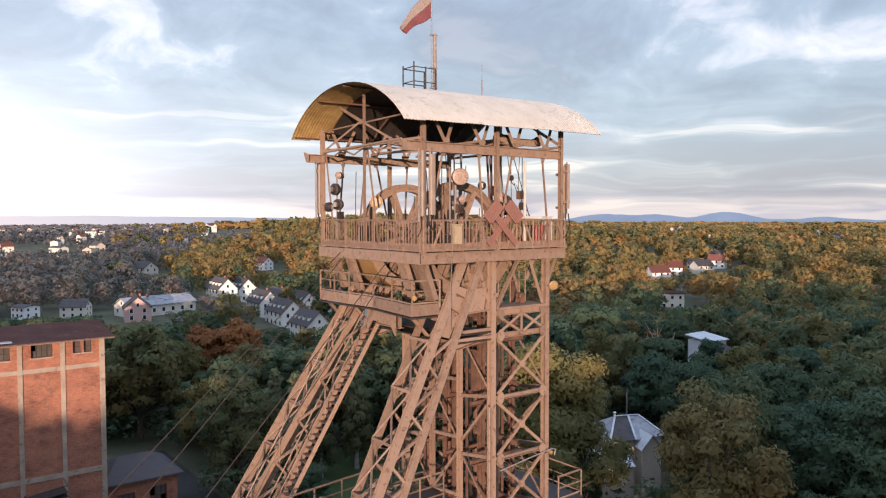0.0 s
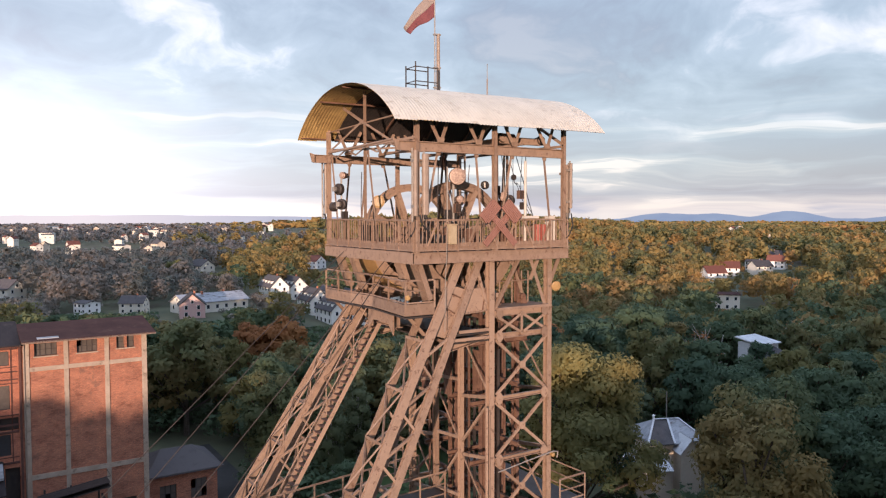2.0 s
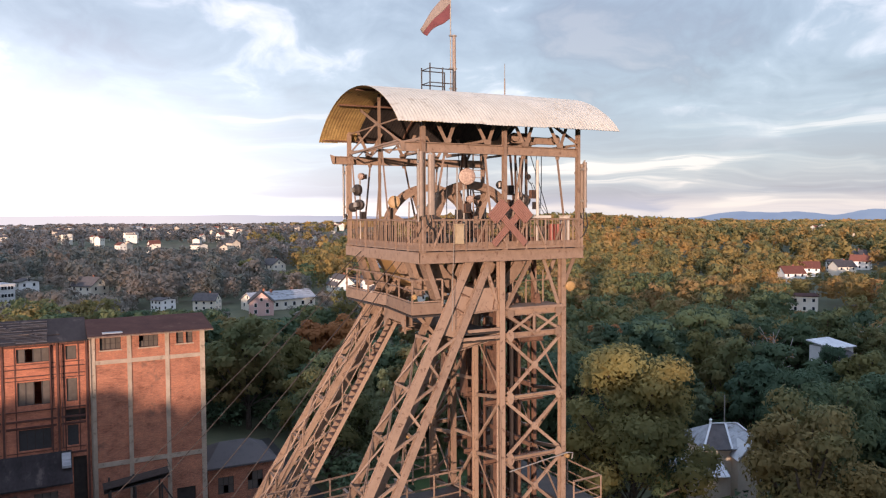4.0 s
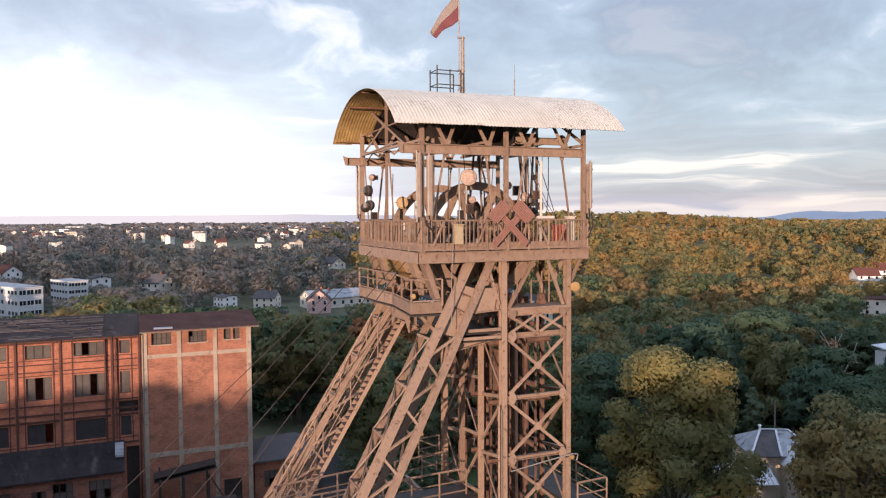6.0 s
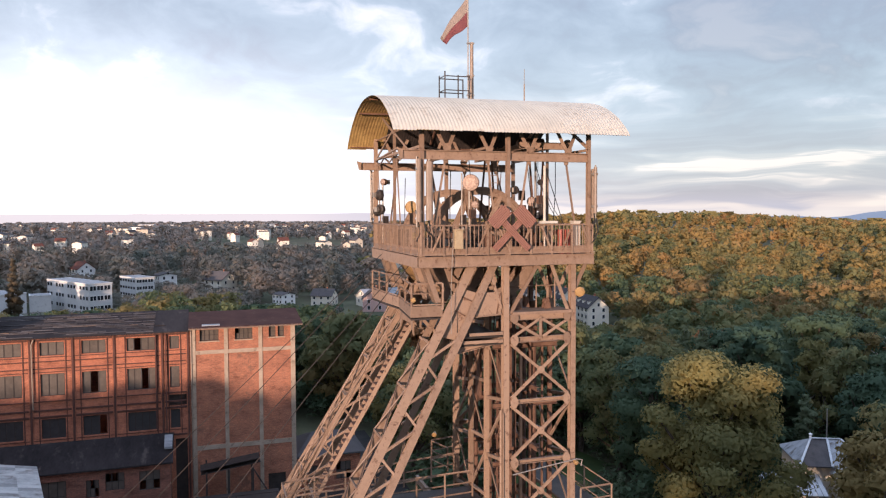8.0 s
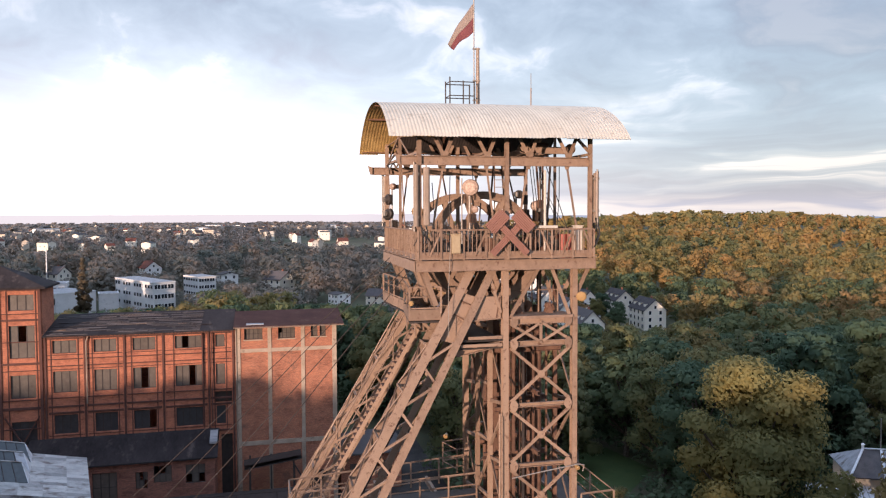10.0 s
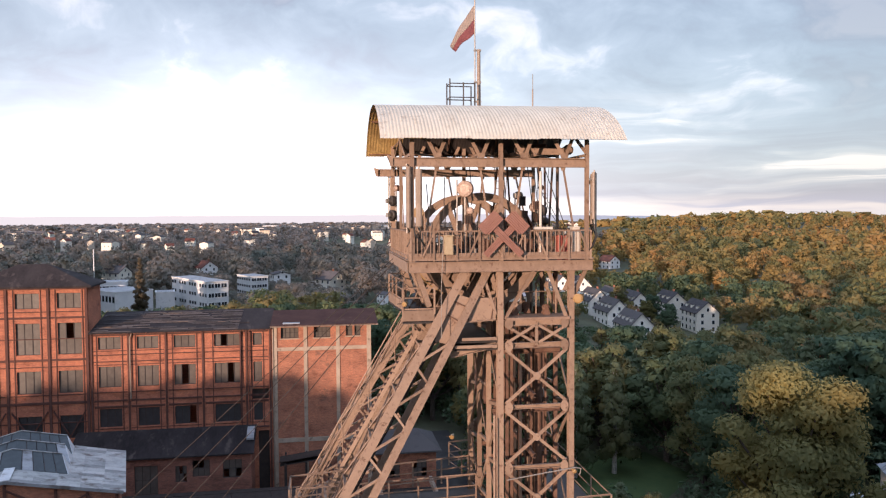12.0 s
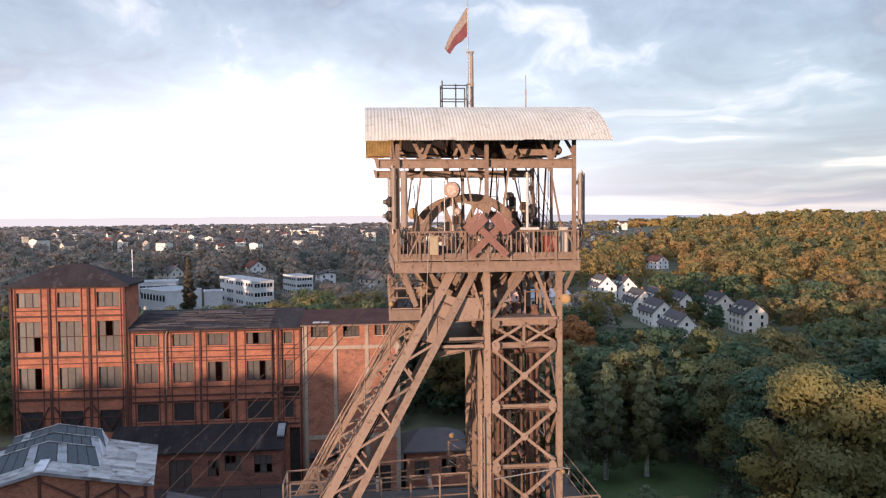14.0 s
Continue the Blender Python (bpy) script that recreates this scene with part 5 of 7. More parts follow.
# far blue ridge, its haze painted as a glow, warmer to the left
ridge = Geo()
vs, fs = [], []
for i in range(481):
    az = radians(-40 + i * 0.25)
    u = i * 0.25
    flat = 1 / (1 + math.exp(-(u - 87.0) * 2.2)) / (1 + math.exp((u - 94.3) * 1.6))
    h = 4 + 33 * flat + 46 * math.exp(-((u - 97.5) / 2.0) ** 2) + 18 * math.exp(-((u - 104) / 1.8) ** 2) + 8 * math.exp(-((u - 82) / 2.0) ** 2)
    h += 7 * noise.noise((u * 0.5, 3, 0)) + 3 * noise.noise((u * 1.7, 7, 0))
    side = min(1.0, max(0.0, (u - 52.0) / 26.0))
    h = (1 - side) * (34 + 3 * noise.noise((u * 0.32, 11, 0)) + 2 * noise.noise((u * 1.1, 5, 0))) + side * h
    for r, z in ((4300, -40), (4600, h), (4800, -40)):
        vs.append((12 + r * math.sin(az), -6 + r * math.cos(az), z))
for i in range(480):
    for k in (0, 1):
        a = 3 * i + k
        fs.append((a, a + 1, a + 4, a + 3))
lone("backdrop", ridge.add(vs, fs), M_RIDGE_GLOW, "far blue mountain ridge on the horizon, haze as painted glow", "mountains", "structure", True)


# ---- the brick works building ----
def holed_wall(geo, x0, x1, z0, z1, y0, y1, holes):
    """A wall along x with openings right through it."""
    xs = sorted({x0, x1, *[h[0] for h in holes], *[h[1] for h in holes]})
    zs = sorted({z0, z1, *[h[2] for h in holes], *[h[3] for h in holes]})

    def solid(i, k):
        cx, cz = (xs[i] + xs[i + 1]) / 2, (zs[k] + zs[k + 1]) / 2
        return not any(h[0] < cx < h[1] and h[2] < cz < h[3] for h in holes)
    return geo.lattice(xs, zs, solid, y0, y1)


def works_window(parent, x0, x1, z0, z1, y, cols, rows, broken=0.03, mat=None):
    """A steel window with bars and dusty panes, some of them gone."""
    t = 0.06
    xs, zs = [x0, x0 + t], [z0, z0 + t]
    for i in range(1, cols):
        x = x0 + (x1 - x0) * i / cols
        xs += [x - 0.04, x + 0.04]
    for k in range(1, rows):
        z = z0 + (z1 - z0) * k / rows
        zs += [z - 0.022, z + 0.022]
    xs += [x1 - t, x1]
    zs += [z1 - t, z1]
    w = Geo().lattice(xs, zs, lambda i, k: i % 2 == 0 or k % 2 == 0, y, y + 0.08)
    win = part("window", w, M_FRAME, parent)
    for i in range(cols):
        for k in range(rows):
            if random.random() < broken:
                continue
            xa, xb = x0 + (x1 - x0) * i / cols, x0 + (x1 - x0) * (i + 1) / cols
            za, zb = z0 + (z1 - z0) * k / rows, z0 + (z1 - z0) * (k + 1) / rows
            tilt = random.uniform(-0.012, 0.012)
            part("pane", Geo().add([(xa, y + 0.04 + tilt, za), (xb, y + 0.04 - tilt, za), (xb, y + 0.04 - tilt, zb), (xa, y + 0.04 + tilt, zb), (xa, y + 0.046 + tilt, za), (xb, y + 0.046 - tilt, za), (xb, y + 0.046 - tilt, zb), (xa, y + 0.046 + tilt, zb)],
                                   [(0, 1, 2, 3), (7, 6, 5, 4), (0, 4, 5, 1), (1, 5, 6, 2), (2, 6, 7, 3), (3, 7, 4, 0)]), mat or M_GLASS, win)
    return win


FY = 80.0
# block with the concrete frame
blk = thing("brick_silo_block", (12.5, 86, 0), "tall red brick block with a pale concrete frame and brown roof", "industrial building")
holes = [(7.75, 9.75, 20.0, 21.25), (11.5, 13.4, 20.0, 21.25), (15.2, 16.9, 20.1, 21.3), (14.95, 16.9, 1.2, 4.4)]
part("wall", holed_wall(Geo(), 6.95, 18.1, -0.5, 21.45, FY, FY + 0.5, holes), M_BRICK, blk)
part("wall", Geo().box(17.6, FY + 0.5, -0.5, 18.1, 92, 21.45), M_BRICK, blk)
part("wall", Geo().box(6.95, 91.6, -0.5, 17.6, 92, 21.45), M_BRICK, blk)
part("wall", Geo().box(6.95, FY + 0.5, 20.8, 7.3, 91.6, 21.45), M_BRICK, blk)
for x0, x1, z0, z1 in holes[:3]:
    works_window(blk, x0, x1, z0, z1, FY + 0.25, 4 if x0 < 15 else 2, 2, 0.15)
    part("sill", Geo().box(x0 - 0.1, FY - 0.08, z0 - 0.12, x1 + 0.1, FY + 0.1, z0), M_CONC, blk)
part("mullion", Geo().box(15.95, FY + 0.02, 20.1, 16.2, FY + 0.5, 21.3), M_BRICK, blk)
for x, w in ((7.12, 0.36), (10.52, 0.42), (14.25, 0.42), (17.86, 0.5)):
    part("concrete_pier", Geo().box(x - w / 2, FY - 0.1, -0.5, x + w / 2, FY + 0.02, 21.44), M_CONC, blk)
for z, h in ((18.75, 0.42), (8.1, 0.5)):
    for a, b in ((7.3, 10.31), (10.73, 14.04), (14.46, 17.61)):
        part("concrete_band", Geo().box(a, FY - 0.08, z - h / 2, b, FY + 0.02, z + h / 2), M_CONC, blk)
part("roof", Geo().prism([(FY - 0.9, 21.5), (FY - 0.9, 21.62), (86, 22.55), (92.6, 21.62), (92.6, 21.5), (86, 22.4)], "x", 6.6, 18.9), M_RUSTROOF, blk, "brown sheet metal roof")
part("gutter", Geo().bar((6.6, FY - 0.93, 21.5), (18.9, FY - 0.93, 21.5), csec(0.12, 0.14)), M_ANT, blk)
part("door", Geo().box(14.95, FY + 0.3, 1.2, 16.9, FY + 0.36, 4.4), M_DARK, blk)
part("scar_board", Geo().box(8.0, FY - 0.5, 21.72, 9.9, FY + 0.6, 21.8), M_PALE, blk, "loose pale sheet on the roof edge")
part("downpipe", Geo().bar((6.85, FY - 0.12, 0), (6.85, FY - 0.12, 21.5), circle(0.09)), M_ANT, blk)

# long block
lng = thing("brick_works_hall", (-3, 86, 0), "long red brick works hall with large dusty steel windows", "industrial building")
bays = [(-12.15, -9.75), (-8.05, -5.75), (-4.1, -1.75), (0.3, 3.15), (4.6, 5.6)]
rows_z = [(19.35, 20.75), (15.1, 17.45), (10.6, 12.7), (5.0, 7.2)]
holes = [(a, b, z0, z1) for a, b in bays for z0, z1 in rows_z]
gaps = [(4.45, 6.3, 13.02, 14.3), (5.05, 6.3, 0.4, 9.4)]
part("wall", holed_wall(Geo(), -13.0, 6.75, -0.5, 21.15, FY, FY + 0.5, [h for h in holes if not (h[0] > 4 and h[2] < 9)] + gaps), M_BRICK2, lng)
holes = [h for h in holes if not (h[0] > 4 and h[2] < 9)]
# dark panels behind the gaps, in place of the shade inside
for x0, x1, z0, z1 in gaps:
    part("boarding", Geo().box(x0 - 0.2, FY + 0.502, z0 - 0.2, min(x1 + 0.2, 6.34), FY + 0.58, z1 + 0.2), M_DARK, lng)
part("wall", Geo().box(6.35, FY + 0.5, -0.5, 6.75, 92, 21.1), M_BRICK2, lng)
part("wall", Geo().box(-13.0, 91.5, -0.5, 6.35, 92, 21.1), M_BRICK2, lng)
for a, b, z0, z1 in holes:
    # the lower rows take the glass with shade in its colour
    works_window(lng, a, b, z0, z1, FY + 0.16, (4 if b - a > 2.6 else 3) if b - a > 1.5 else 1, 1, 0.05, M_GLASS if z0 > 13 else M_GLASS_SHADE)
for x in (-12.85, -8.95, -4.95, -0.95, 3.85, 6.5):
    part("pilaster", Geo().box(x - 0.1, FY - 0.14, -0.5, x + 0.1, FY + 0.02, 21.12), M_TRIM, lng)
PX = [-12.85, -8.95, -4.95, -0.95, 3.85, 6.5]
for z, h in ((18.75, 0.18), (18.0, 0.18), (13.6, 0.3), (12.95, 0.2), (9.9, 0.3), (21.02, 0.2), (14.55, 0.14)):
    for a, b in zip(PX, PX[1:]):
        part("string_course", Geo().box(a + 0.2, FY - 0.1, z - h / 3, b - 0.2, FY + 0.02, z + h / 3), M_TRIM, lng)
for z in (20.92, 19.2, 17.62, 12.82, 10.45):
    for a, b in zip(PX, PX[1:]):
        part("steel_rail", Geo().box(a + 0.2, FY - 0.05, z - 0.04, b - 0.2, FY + 0.02, z + 0.04), M_TRIM, lng)
for x in (-12.3, -9.6, -8.2, -5.6, -4.25, -1.6, 0.15, 3.3, 4.45, 5.75):
    part("steel_post", Geo().box(x - 0.05, FY - 0.06, 9.9, x + 0.05, FY + 0.02, 21), M_TRIM, lng)
part("roof", Geo().prism([(FY - 0.5, 21.18), (FY - 0.5, 21.32), (87, 22.75), (92.5, 21.4), (92.5, 21.3), (87, 22.6)], "x", -13.0, 6.6), M_TAR, lng, "patched tarred felt roof")
M_FELT = surface("felt_strips", ((0.030, 0.025, 0.026), (0.15, 0.125, 0.118)), 0.7, 0.85, 0, 0.2, 6, per="object", stretch=(0.4, 1, 1))
rf = random.Random(12)
for row in range(17):
    y = 79.75 + row * 0.4
    z = 21.32 + (y - FY + 0.5) * 1.43 / 7.5
    x = -12.9 + rf.uniform(0, 0.6)
    while x < 2.6:
        L = rf.uniform(1.2, 5.5)
        if rf.random() < 0.72:
            part("felt_strip", Geo().bar((x, y, z + 0.02), (min(3.0, x + L), y + rf.uniform(-0.06, 0.06), z + 0.025), rect(rf.uniform(0.22, 0.36), 0.035)), M_FELT, lng)
        x += L + rf.uniform(0.02, 0.5)
for k in range(8):
    x = random.uniform(-12.6, 5)
    y = random.uniform(80.2, 86)
    z = 21.32 + (y - FY + 0.5) * 1.43 / 7.5
    L = random.uniform(0.8, 3.0)
    part("roof_batten", Geo().bar((x, y, z + 0.03), (min(6.4, x + L), y + random.uniform(-0.1, 0.1), z + 0.035), rect(0.16, 0.05)), M_PLANK if k % 2 else M_TAR, lng)
part("downpipe", Geo().tube([(-8.55, FY - 0.2, 21.1), (-8.75, FY - 0.2, 20.6), (-8.75, FY - 0.2, 13.8)], 0.08, 8), M_ANT, lng)
for x in (3.2, 4.2):
    part("hoist_rail", Geo().bar((x, FY - 0.25, 10.5), (x, FY - 0.25, 21.0), rect(0.12, 0.14)), M_TRIM, lng)
# lean-to along its foot, its brick darkened for the shade there
lean = thing("lean_to_shed", (-4, 77, 0), "shade-dark lean-to with a tarred sheet roof along the brick hall", "shed")
part("roof", Geo().prism([(FY - 0.16, 10.2), (75.2, 8.35), (75.2, 8.2), (FY - 0.16, 10.05)], "x", -14.5, 4.9), M_TAR, lean)
holes = [(-11.5, -8.9, 5.6, 7.6), (-7.6, -5.2, 4.2, 7.4), (-3.4, -2.2, 5.4, 7.2), (-1.6, 0.2, 5.9, 7.7), (1.6, 3.6, 5.6, 7.6)]
part("wall", holed_wall(Geo(), -14.2, 4.6, -0.3, 8.1, 75.6, 76.0, holes), M_BRICK_SHADE, lean)
part("wall", Geo().box(4.3, 76.0, -0.3, 4.6, FY - 0.16, 8.6), M_BRICK_SHADE, lean)
for h in holes:
    works_window(lean, *h, 75.75, 3, 2, 0.15)
part("skylight", Geo().prism([(76.8, 9.3), (78.6, 10.1), (78.6, 10.35), (76.8, 9.55)], "x", 4.0, 4.8), M_PALE, lean)
dock = thing("loading_gantry", (-2, 72, 0), "dark steel loading gantry with a rail along the yard", "gantry")
part("platform", Geo().box(-14, 70.5, 4.3, 15.5, 74.6, 4.6), M_DARK, dock)
for x in range(-13, 16, 4):
    part("leg", Geo().bar((x, 70.8, 0), (x, 70.8, 4.3), rect(0.3, 0.3)), M_DARK, dock)
    part("post", Geo().bar((x, 70.6, 4.6), (x, 70.6, 5.7), rect(0.06, 0.06)), M_DARK, dock)
part("handrail", Geo().bar((-14, 70.6, 5.7), (15.5, 70.6, 5.7), rect(0.06, 0.06)), M_DARK, dock)
rig = thing("conveyor_frame", (11, 76, 0), "rusted steel conveyor frame beside the brick block", "conveyor")
for x in (8.2, 10.5, 13.0):
    part("leg", Geo().bar((x, 78.4, 0), (x, 78.4, 7.2), rect(0.18, 0.18)), M_DARK, rig)
    part("leg", Geo().bar((x, 76.2, 0), (x, 76.2, 6.6), rect(0.18, 0.18)), M_DARK, rig)
part("trough", Geo().bar((7.6, 77.3, 6.5), (13.8, 77.3, 7.3), csec(2.0, 0.5, 0.06)), M_DARK, rig)
part("handrail", Geo().tube([(7.6, 76.2, 7.4), (13.8, 76.2, 8.2), (13.8, 78.4, 8.2)], 0.03), M_DARK, rig)
part("brace", Geo().bar((13, 76.2, 6.5), (15.6, 76.2, 2.0), rect(0.14, 0.14)), M_DARK, rig)

# tall block
tall = thing("brick_tower_block", (-19.4, 88, 0), "tall red brick works block with a low hipped roof", "industrial building")
tb = [(-25.0, -22.5), (-20.6, -18.1), (-16.3, -13.8)]
tz = [(24.1, 25.8), (19.0, 22.5), (14.7, 17.2), (9.6, 12.2), (4.5, 7.2)]
holes = [(a, b, z0, z1) for a, b in tb for z0, z1 in tz]
part("wall", holed_wall(Geo(), -25.8, -13.02, -0.5, 26.4, FY - 0.02, FY + 0.5, holes), M_BRICK2, tall)
part("wall", Geo().box(-13.5, FY + 0.5, -0.5, -13.02, 84.6, 26.4), M_BRICK2, tall)
part("wall", Geo().box(-25.8, FY + 0.5, -0.5, -25.3, 84.6, 26.4), M_BRICK2, tall)
part("wall", Geo().box(-25.3, 84.2, -0.5, -13.5, 84.6, 26.4), M_BRICK2, tall)
for a, b, z0, z1 in holes:
    # below the shade line the panes are the darkened ones
    works_window(tall, a, b, z0, z1, FY + 0.16, 3, 2 if z1 - z0 > 3 else 1, 0.06, M_GLASS if z0 > 13 else M_GLASS_SHADE)
TX = [-25.6, -21.5, -17.2, -13.25]
for x in TX:
    part("pilaster", Geo().box(x - 0.14, FY - 0.16, -0.5, x + 0.14, FY - 0.02, 26.35), M_TRIM, tall)
for z, h in ((23.1, 0.22), (23.75, 0.1), (20.75, 0.09), (18.4, 0.24), (17.65, 0.1), (13.6, 0.28), (14.5, 0.1), (11.4, 0.1), (26.3, 0.16)):
    for a, b in zip(TX, TX[1:]):
        part("string_course", Geo().box(a + 0.14, FY - 0.12, z - h / 2, b - 0.14, FY - 0.02, z + h / 2), M_TRIM, tall)
for x in (-25.15, -22.35, -20.75, -17.95, -16.45, -13.65):
    part("steel_post", Geo().box(x - 0.05, FY - 0.08, 8.5, x + 0.05, FY - 0.02, 26.2), M_TRIM, tall)
for a, b in zip(TX, TX[1:]):
    part("truss_bar", Geo().bar((a + 0.3, FY - 0.1, 12.7), ((a + b) / 2, FY - 0.1, 9.8), rect(0.16, 0.12)), M_TRIM, tall)
    part("truss_bar", Geo().bar(((a + b) / 2, FY - 0.12, 9.8), (b - 0.3, FY - 0.12, 12.7), rect(0.16, 0.12)), M_TRIM, tall)
hx0, hx1, hy0, hy1 = -26.3, -12.5, FY - 0.6, 85.2
part("roof", Geo().add([(hx0, hy0, 26.4), (hx1, hy0, 26.4), (hx1, hy1, 26.4), (hx0, hy1, 26.4), (hx0, hy0, 26.6), (hx1, hy0, 26.6), (hx1, hy1, 26.6), (hx0, hy1, 26.6), (-20.9, 82.4, 28.9), (-17.9, 82.4, 28.9)],
                       [(3, 2, 1, 0), (0, 1, 5, 4), (1, 2, 6, 5), (2, 3, 7, 6), (3, 0, 4, 7), (4, 5, 9, 8), (5, 6, 9), (6, 7, 8, 9), (7, 4, 8)]), M_TAR, tall)

# low annex beyond the block
ann = thing("brick_annex", (22.6, 88, 0), "low red brick annex with a hipped grey felt roof", "outbuilding")
holes = [(20.0, 21.8, 1.4, 3.4), (23.4, 25.2, 1.4, 3.6)]
part("wall", holed_wall(Geo(), 18.9, 26.4, -0.4, 4.6, 84, 84.35, holes), M_BRICK, ann)
part("wall", Geo().box(26.05, 84.35, -0.4, 26.4, 91, 4.6), M_BRICK, ann)
part("wall", Geo().box(18.9, 84.35, -0.4, 19.25, 91, 4.6), M_BRICK, ann)
part("wall", Geo().box(19.25, 90.6, -0.4, 26.05, 91, 4.6), M_BRICK, ann)
for h in holes:
    works_window(ann, *h, 84.15, 3, 2, 0.1)
part("roof", Geo().add([(18.4, 83.4, 4.6), (27.0, 83.4, 4.6), (27.0, 91.6, 4.6), (18.4, 91.6, 4.6), (18.4, 83.4, 4.8), (27.0, 83.4, 4.8), (27.0, 91.6, 4.8), (18.4, 91.6, 4.8), (20.9, 87.5, 6.6), (24.4, 87.5, 6.6)],
                      [(3, 2, 1, 0), (0, 1, 5, 4), (1, 2, 6, 5), (2, 3, 7, 6), (3, 0, 4, 7), (4, 5, 9, 8), (5, 6, 9), (6, 7, 8, 9), (7, 4, 8)]), M_TILE, ann)

# near shed with a glazed ridge lantern, its ridge turned away from the hall's line
shed = thing("brick_workshop", (-11.2, 52, 0), "brick workshop with a pale patched roof and glazed ridge lantern", "workshop")
ST = radians(13.5)


def sh(u, v, z):
    """Workshop coordinates: u across the ridge, v along it."""
    return (-11.2 + u * math.cos(ST) - v * math.sin(ST), 52 + u * math.sin(ST) + v * math.cos(ST), z)


W, LN, ZE, ZR = 8.2, 11.4, 12.4, 14.35


def slab(a, b, c, d, t=0.12):
    """A flat four-cornered plate with thickness."""
    p = [Vector(q) for q in (a, b, c, d)]
    n = (p[1] - p[0]).cross(p[2] - p[0]).normalized() * t
    return Geo().add([*p, *[q - n for q in p]], [(0, 1, 2, 3), (7, 6, 5, 4), (0, 4, 5, 1), (1, 5, 6, 2), (2, 6, 7, 3), (3, 7, 4, 0)])


g = Geo()
front = [sh(-W + 0.3, 0.2, 0), sh(W - 0.3, 0.2, 0), sh(W - 0.3, 0.2, ZE - 0.1), sh(0, 0.2, ZR - 0.2), sh(-W + 0.3, 0.2, ZE - 0.1)]
rear = [sh(-W + 0.3, LN - 0.2, 0), sh(W - 0.3, LN - 0.2, 0), sh(W - 0.3, LN - 0.2, ZE - 0.1), sh(0, LN - 0.2, ZR - 0.2), sh(-W + 0.3, LN - 0.2, ZE - 0.1)]
g.add(front + rear, [(0, 1, 2, 3, 4), (9, 8, 7, 6, 5), (1, 6, 7, 2), (5, 0, 4, 9)])
part("wall", g, M_BRICK, shed)
for s in (-1, 1):
    n = 15
    for i in range(n):
        v0, v1 = LN * i / n, LN * (i + 1) / n - 0.012
        for j in range(5):
            t0, t1 = j / 5, (j + 1) / 5 + 0.02
            za, zb = ZR - (ZR - ZE) * t0, ZR - (ZR - ZE) * t1
            lift = 0.014 * (4 - j) + 0.012 * random.random()
            a, b, c, d = sh(s * W * t0, v0, za + lift), sh(s * W * t1, v0, zb + lift), sh(s * W * t1, v1, zb + lift), sh(s * W * t0, v1, za + lift)
            part("roof_sheet", slab(a, b, c, d, 0.04) if s > 0 else slab(d, c, b, a, 0.04), M_SHEET, shed)
    part("barge_board", Geo().bar(sh(0, -0.05, ZR), sh(s * W, -0.05, ZE), rect(0.08, 0.25)), M_PALE, shed)


def roof_at(u):
    return ZR - (ZR - ZE) * abs(u) / W + 0.07


rl = random.Random(8)
for v0 in (3.1, 5.9, 8.7):
    vt, hi, U, UT = v0 + 1.75, 1.05, 4.1, 3.6
    for s in (-1, 1):
        for i in range(5):
            ua, ub = U * i / 5, U * (i + 1) / 5 - 0.05
            ta, tb = UT * i / 5, UT * (i + 1) / 5 - 0.05
            q = [sh(s * ua, v0, roof_at(ua)), sh(s * ub, v0, roof_at(ub)), sh(s * tb, vt, roof_at(tb) + hi), sh(s * ta, vt, roof_at(ta) + hi)]
            part("roof_light_pane", slab(*(q if s > 0 else q[::-1]), 0.03), M_SKYLIGHT if rl.random() < 0.85 else M_PALE, shed)
            if i:
                part("glazing_bar", Geo().bar(q[0], q[3], rect(0.05, 0.05)), M_TILE, shed)
        part("roof_light_cap", Geo().bar(sh(0, vt, roof_at(0) + hi + 0.03), sh(s * UT, vt, roof_at(UT) + hi + 0.03), rect(0.12, 0.06)), M_SHEET, shed)
        q = [sh(0, vt, roof_at(0) + hi), sh(s * UT, vt, roof_at(UT) + hi), sh(s * U, vt + 0.45, roof_at(U) - 0.02), sh(0, vt + 0.45, roof_at(0) - 0.02)]
        part("roof_light_back", slab(*(q if s > 0 else q[::-1]), 0.03), M_DARK, shed)
        g = Geo().add([sh(s * U, v0, roof_at(U) - 0.02), sh(s * UT, vt, roof_at(UT) + hi), sh(s * U, vt + 0.45, roof_at(U) - 0.02), sh(s * (U - 0.08), v0, roof_at(U) - 0.02), sh(s * (UT - 0.08), vt, roof_at(UT) + hi), sh(s * (U - 0.08), vt + 0.45, roof_at(U) - 0.02)], [(0, 1, 2), (5, 4, 3), (0, 3, 4, 1), (1, 4, 5, 2)])
        part("roof_light_cheek", g, M_PALE2 if s > 0 else M_SKYLIGHT, shed)
part("ridge_cap", Geo().bar(sh(0, -0.02, ZR + 0.12), sh(0, 3.1, ZR + 0.12), rect(0.75, 0.04)), M_PALE2, shed)
# steel framing in the front gable; wide dark panel as the doorway's shade
for u in (-7.6, -5.2, 0.0, 3.4, 5.6, 7.7):
    part("gable_post", Geo().bar(sh(u, 0.14, 4), sh(u, 0.14, roof_at(u) - 0.35), rect(0.2, 0.12)), M_TRIM, shed)
for u0, z0, u1, z1 in ((-7.6, 12.1, -5.2, 10.2), (0.0, 13.7, 3.4, 11.6), (3.4, 11.6, 5.6, 12.6), (5.6, 12.5, 7.7, 10.4), (-5.2, 11.5, 3.4, 11.5), (3.4, 11.4, 7.7, 11.4)):
    part("gable_brace", Geo().bar(sh(u0, 0.1, z0), sh(u1, 0.1, z1), rect(0.16, 0.12)), M_TRIM, shed)
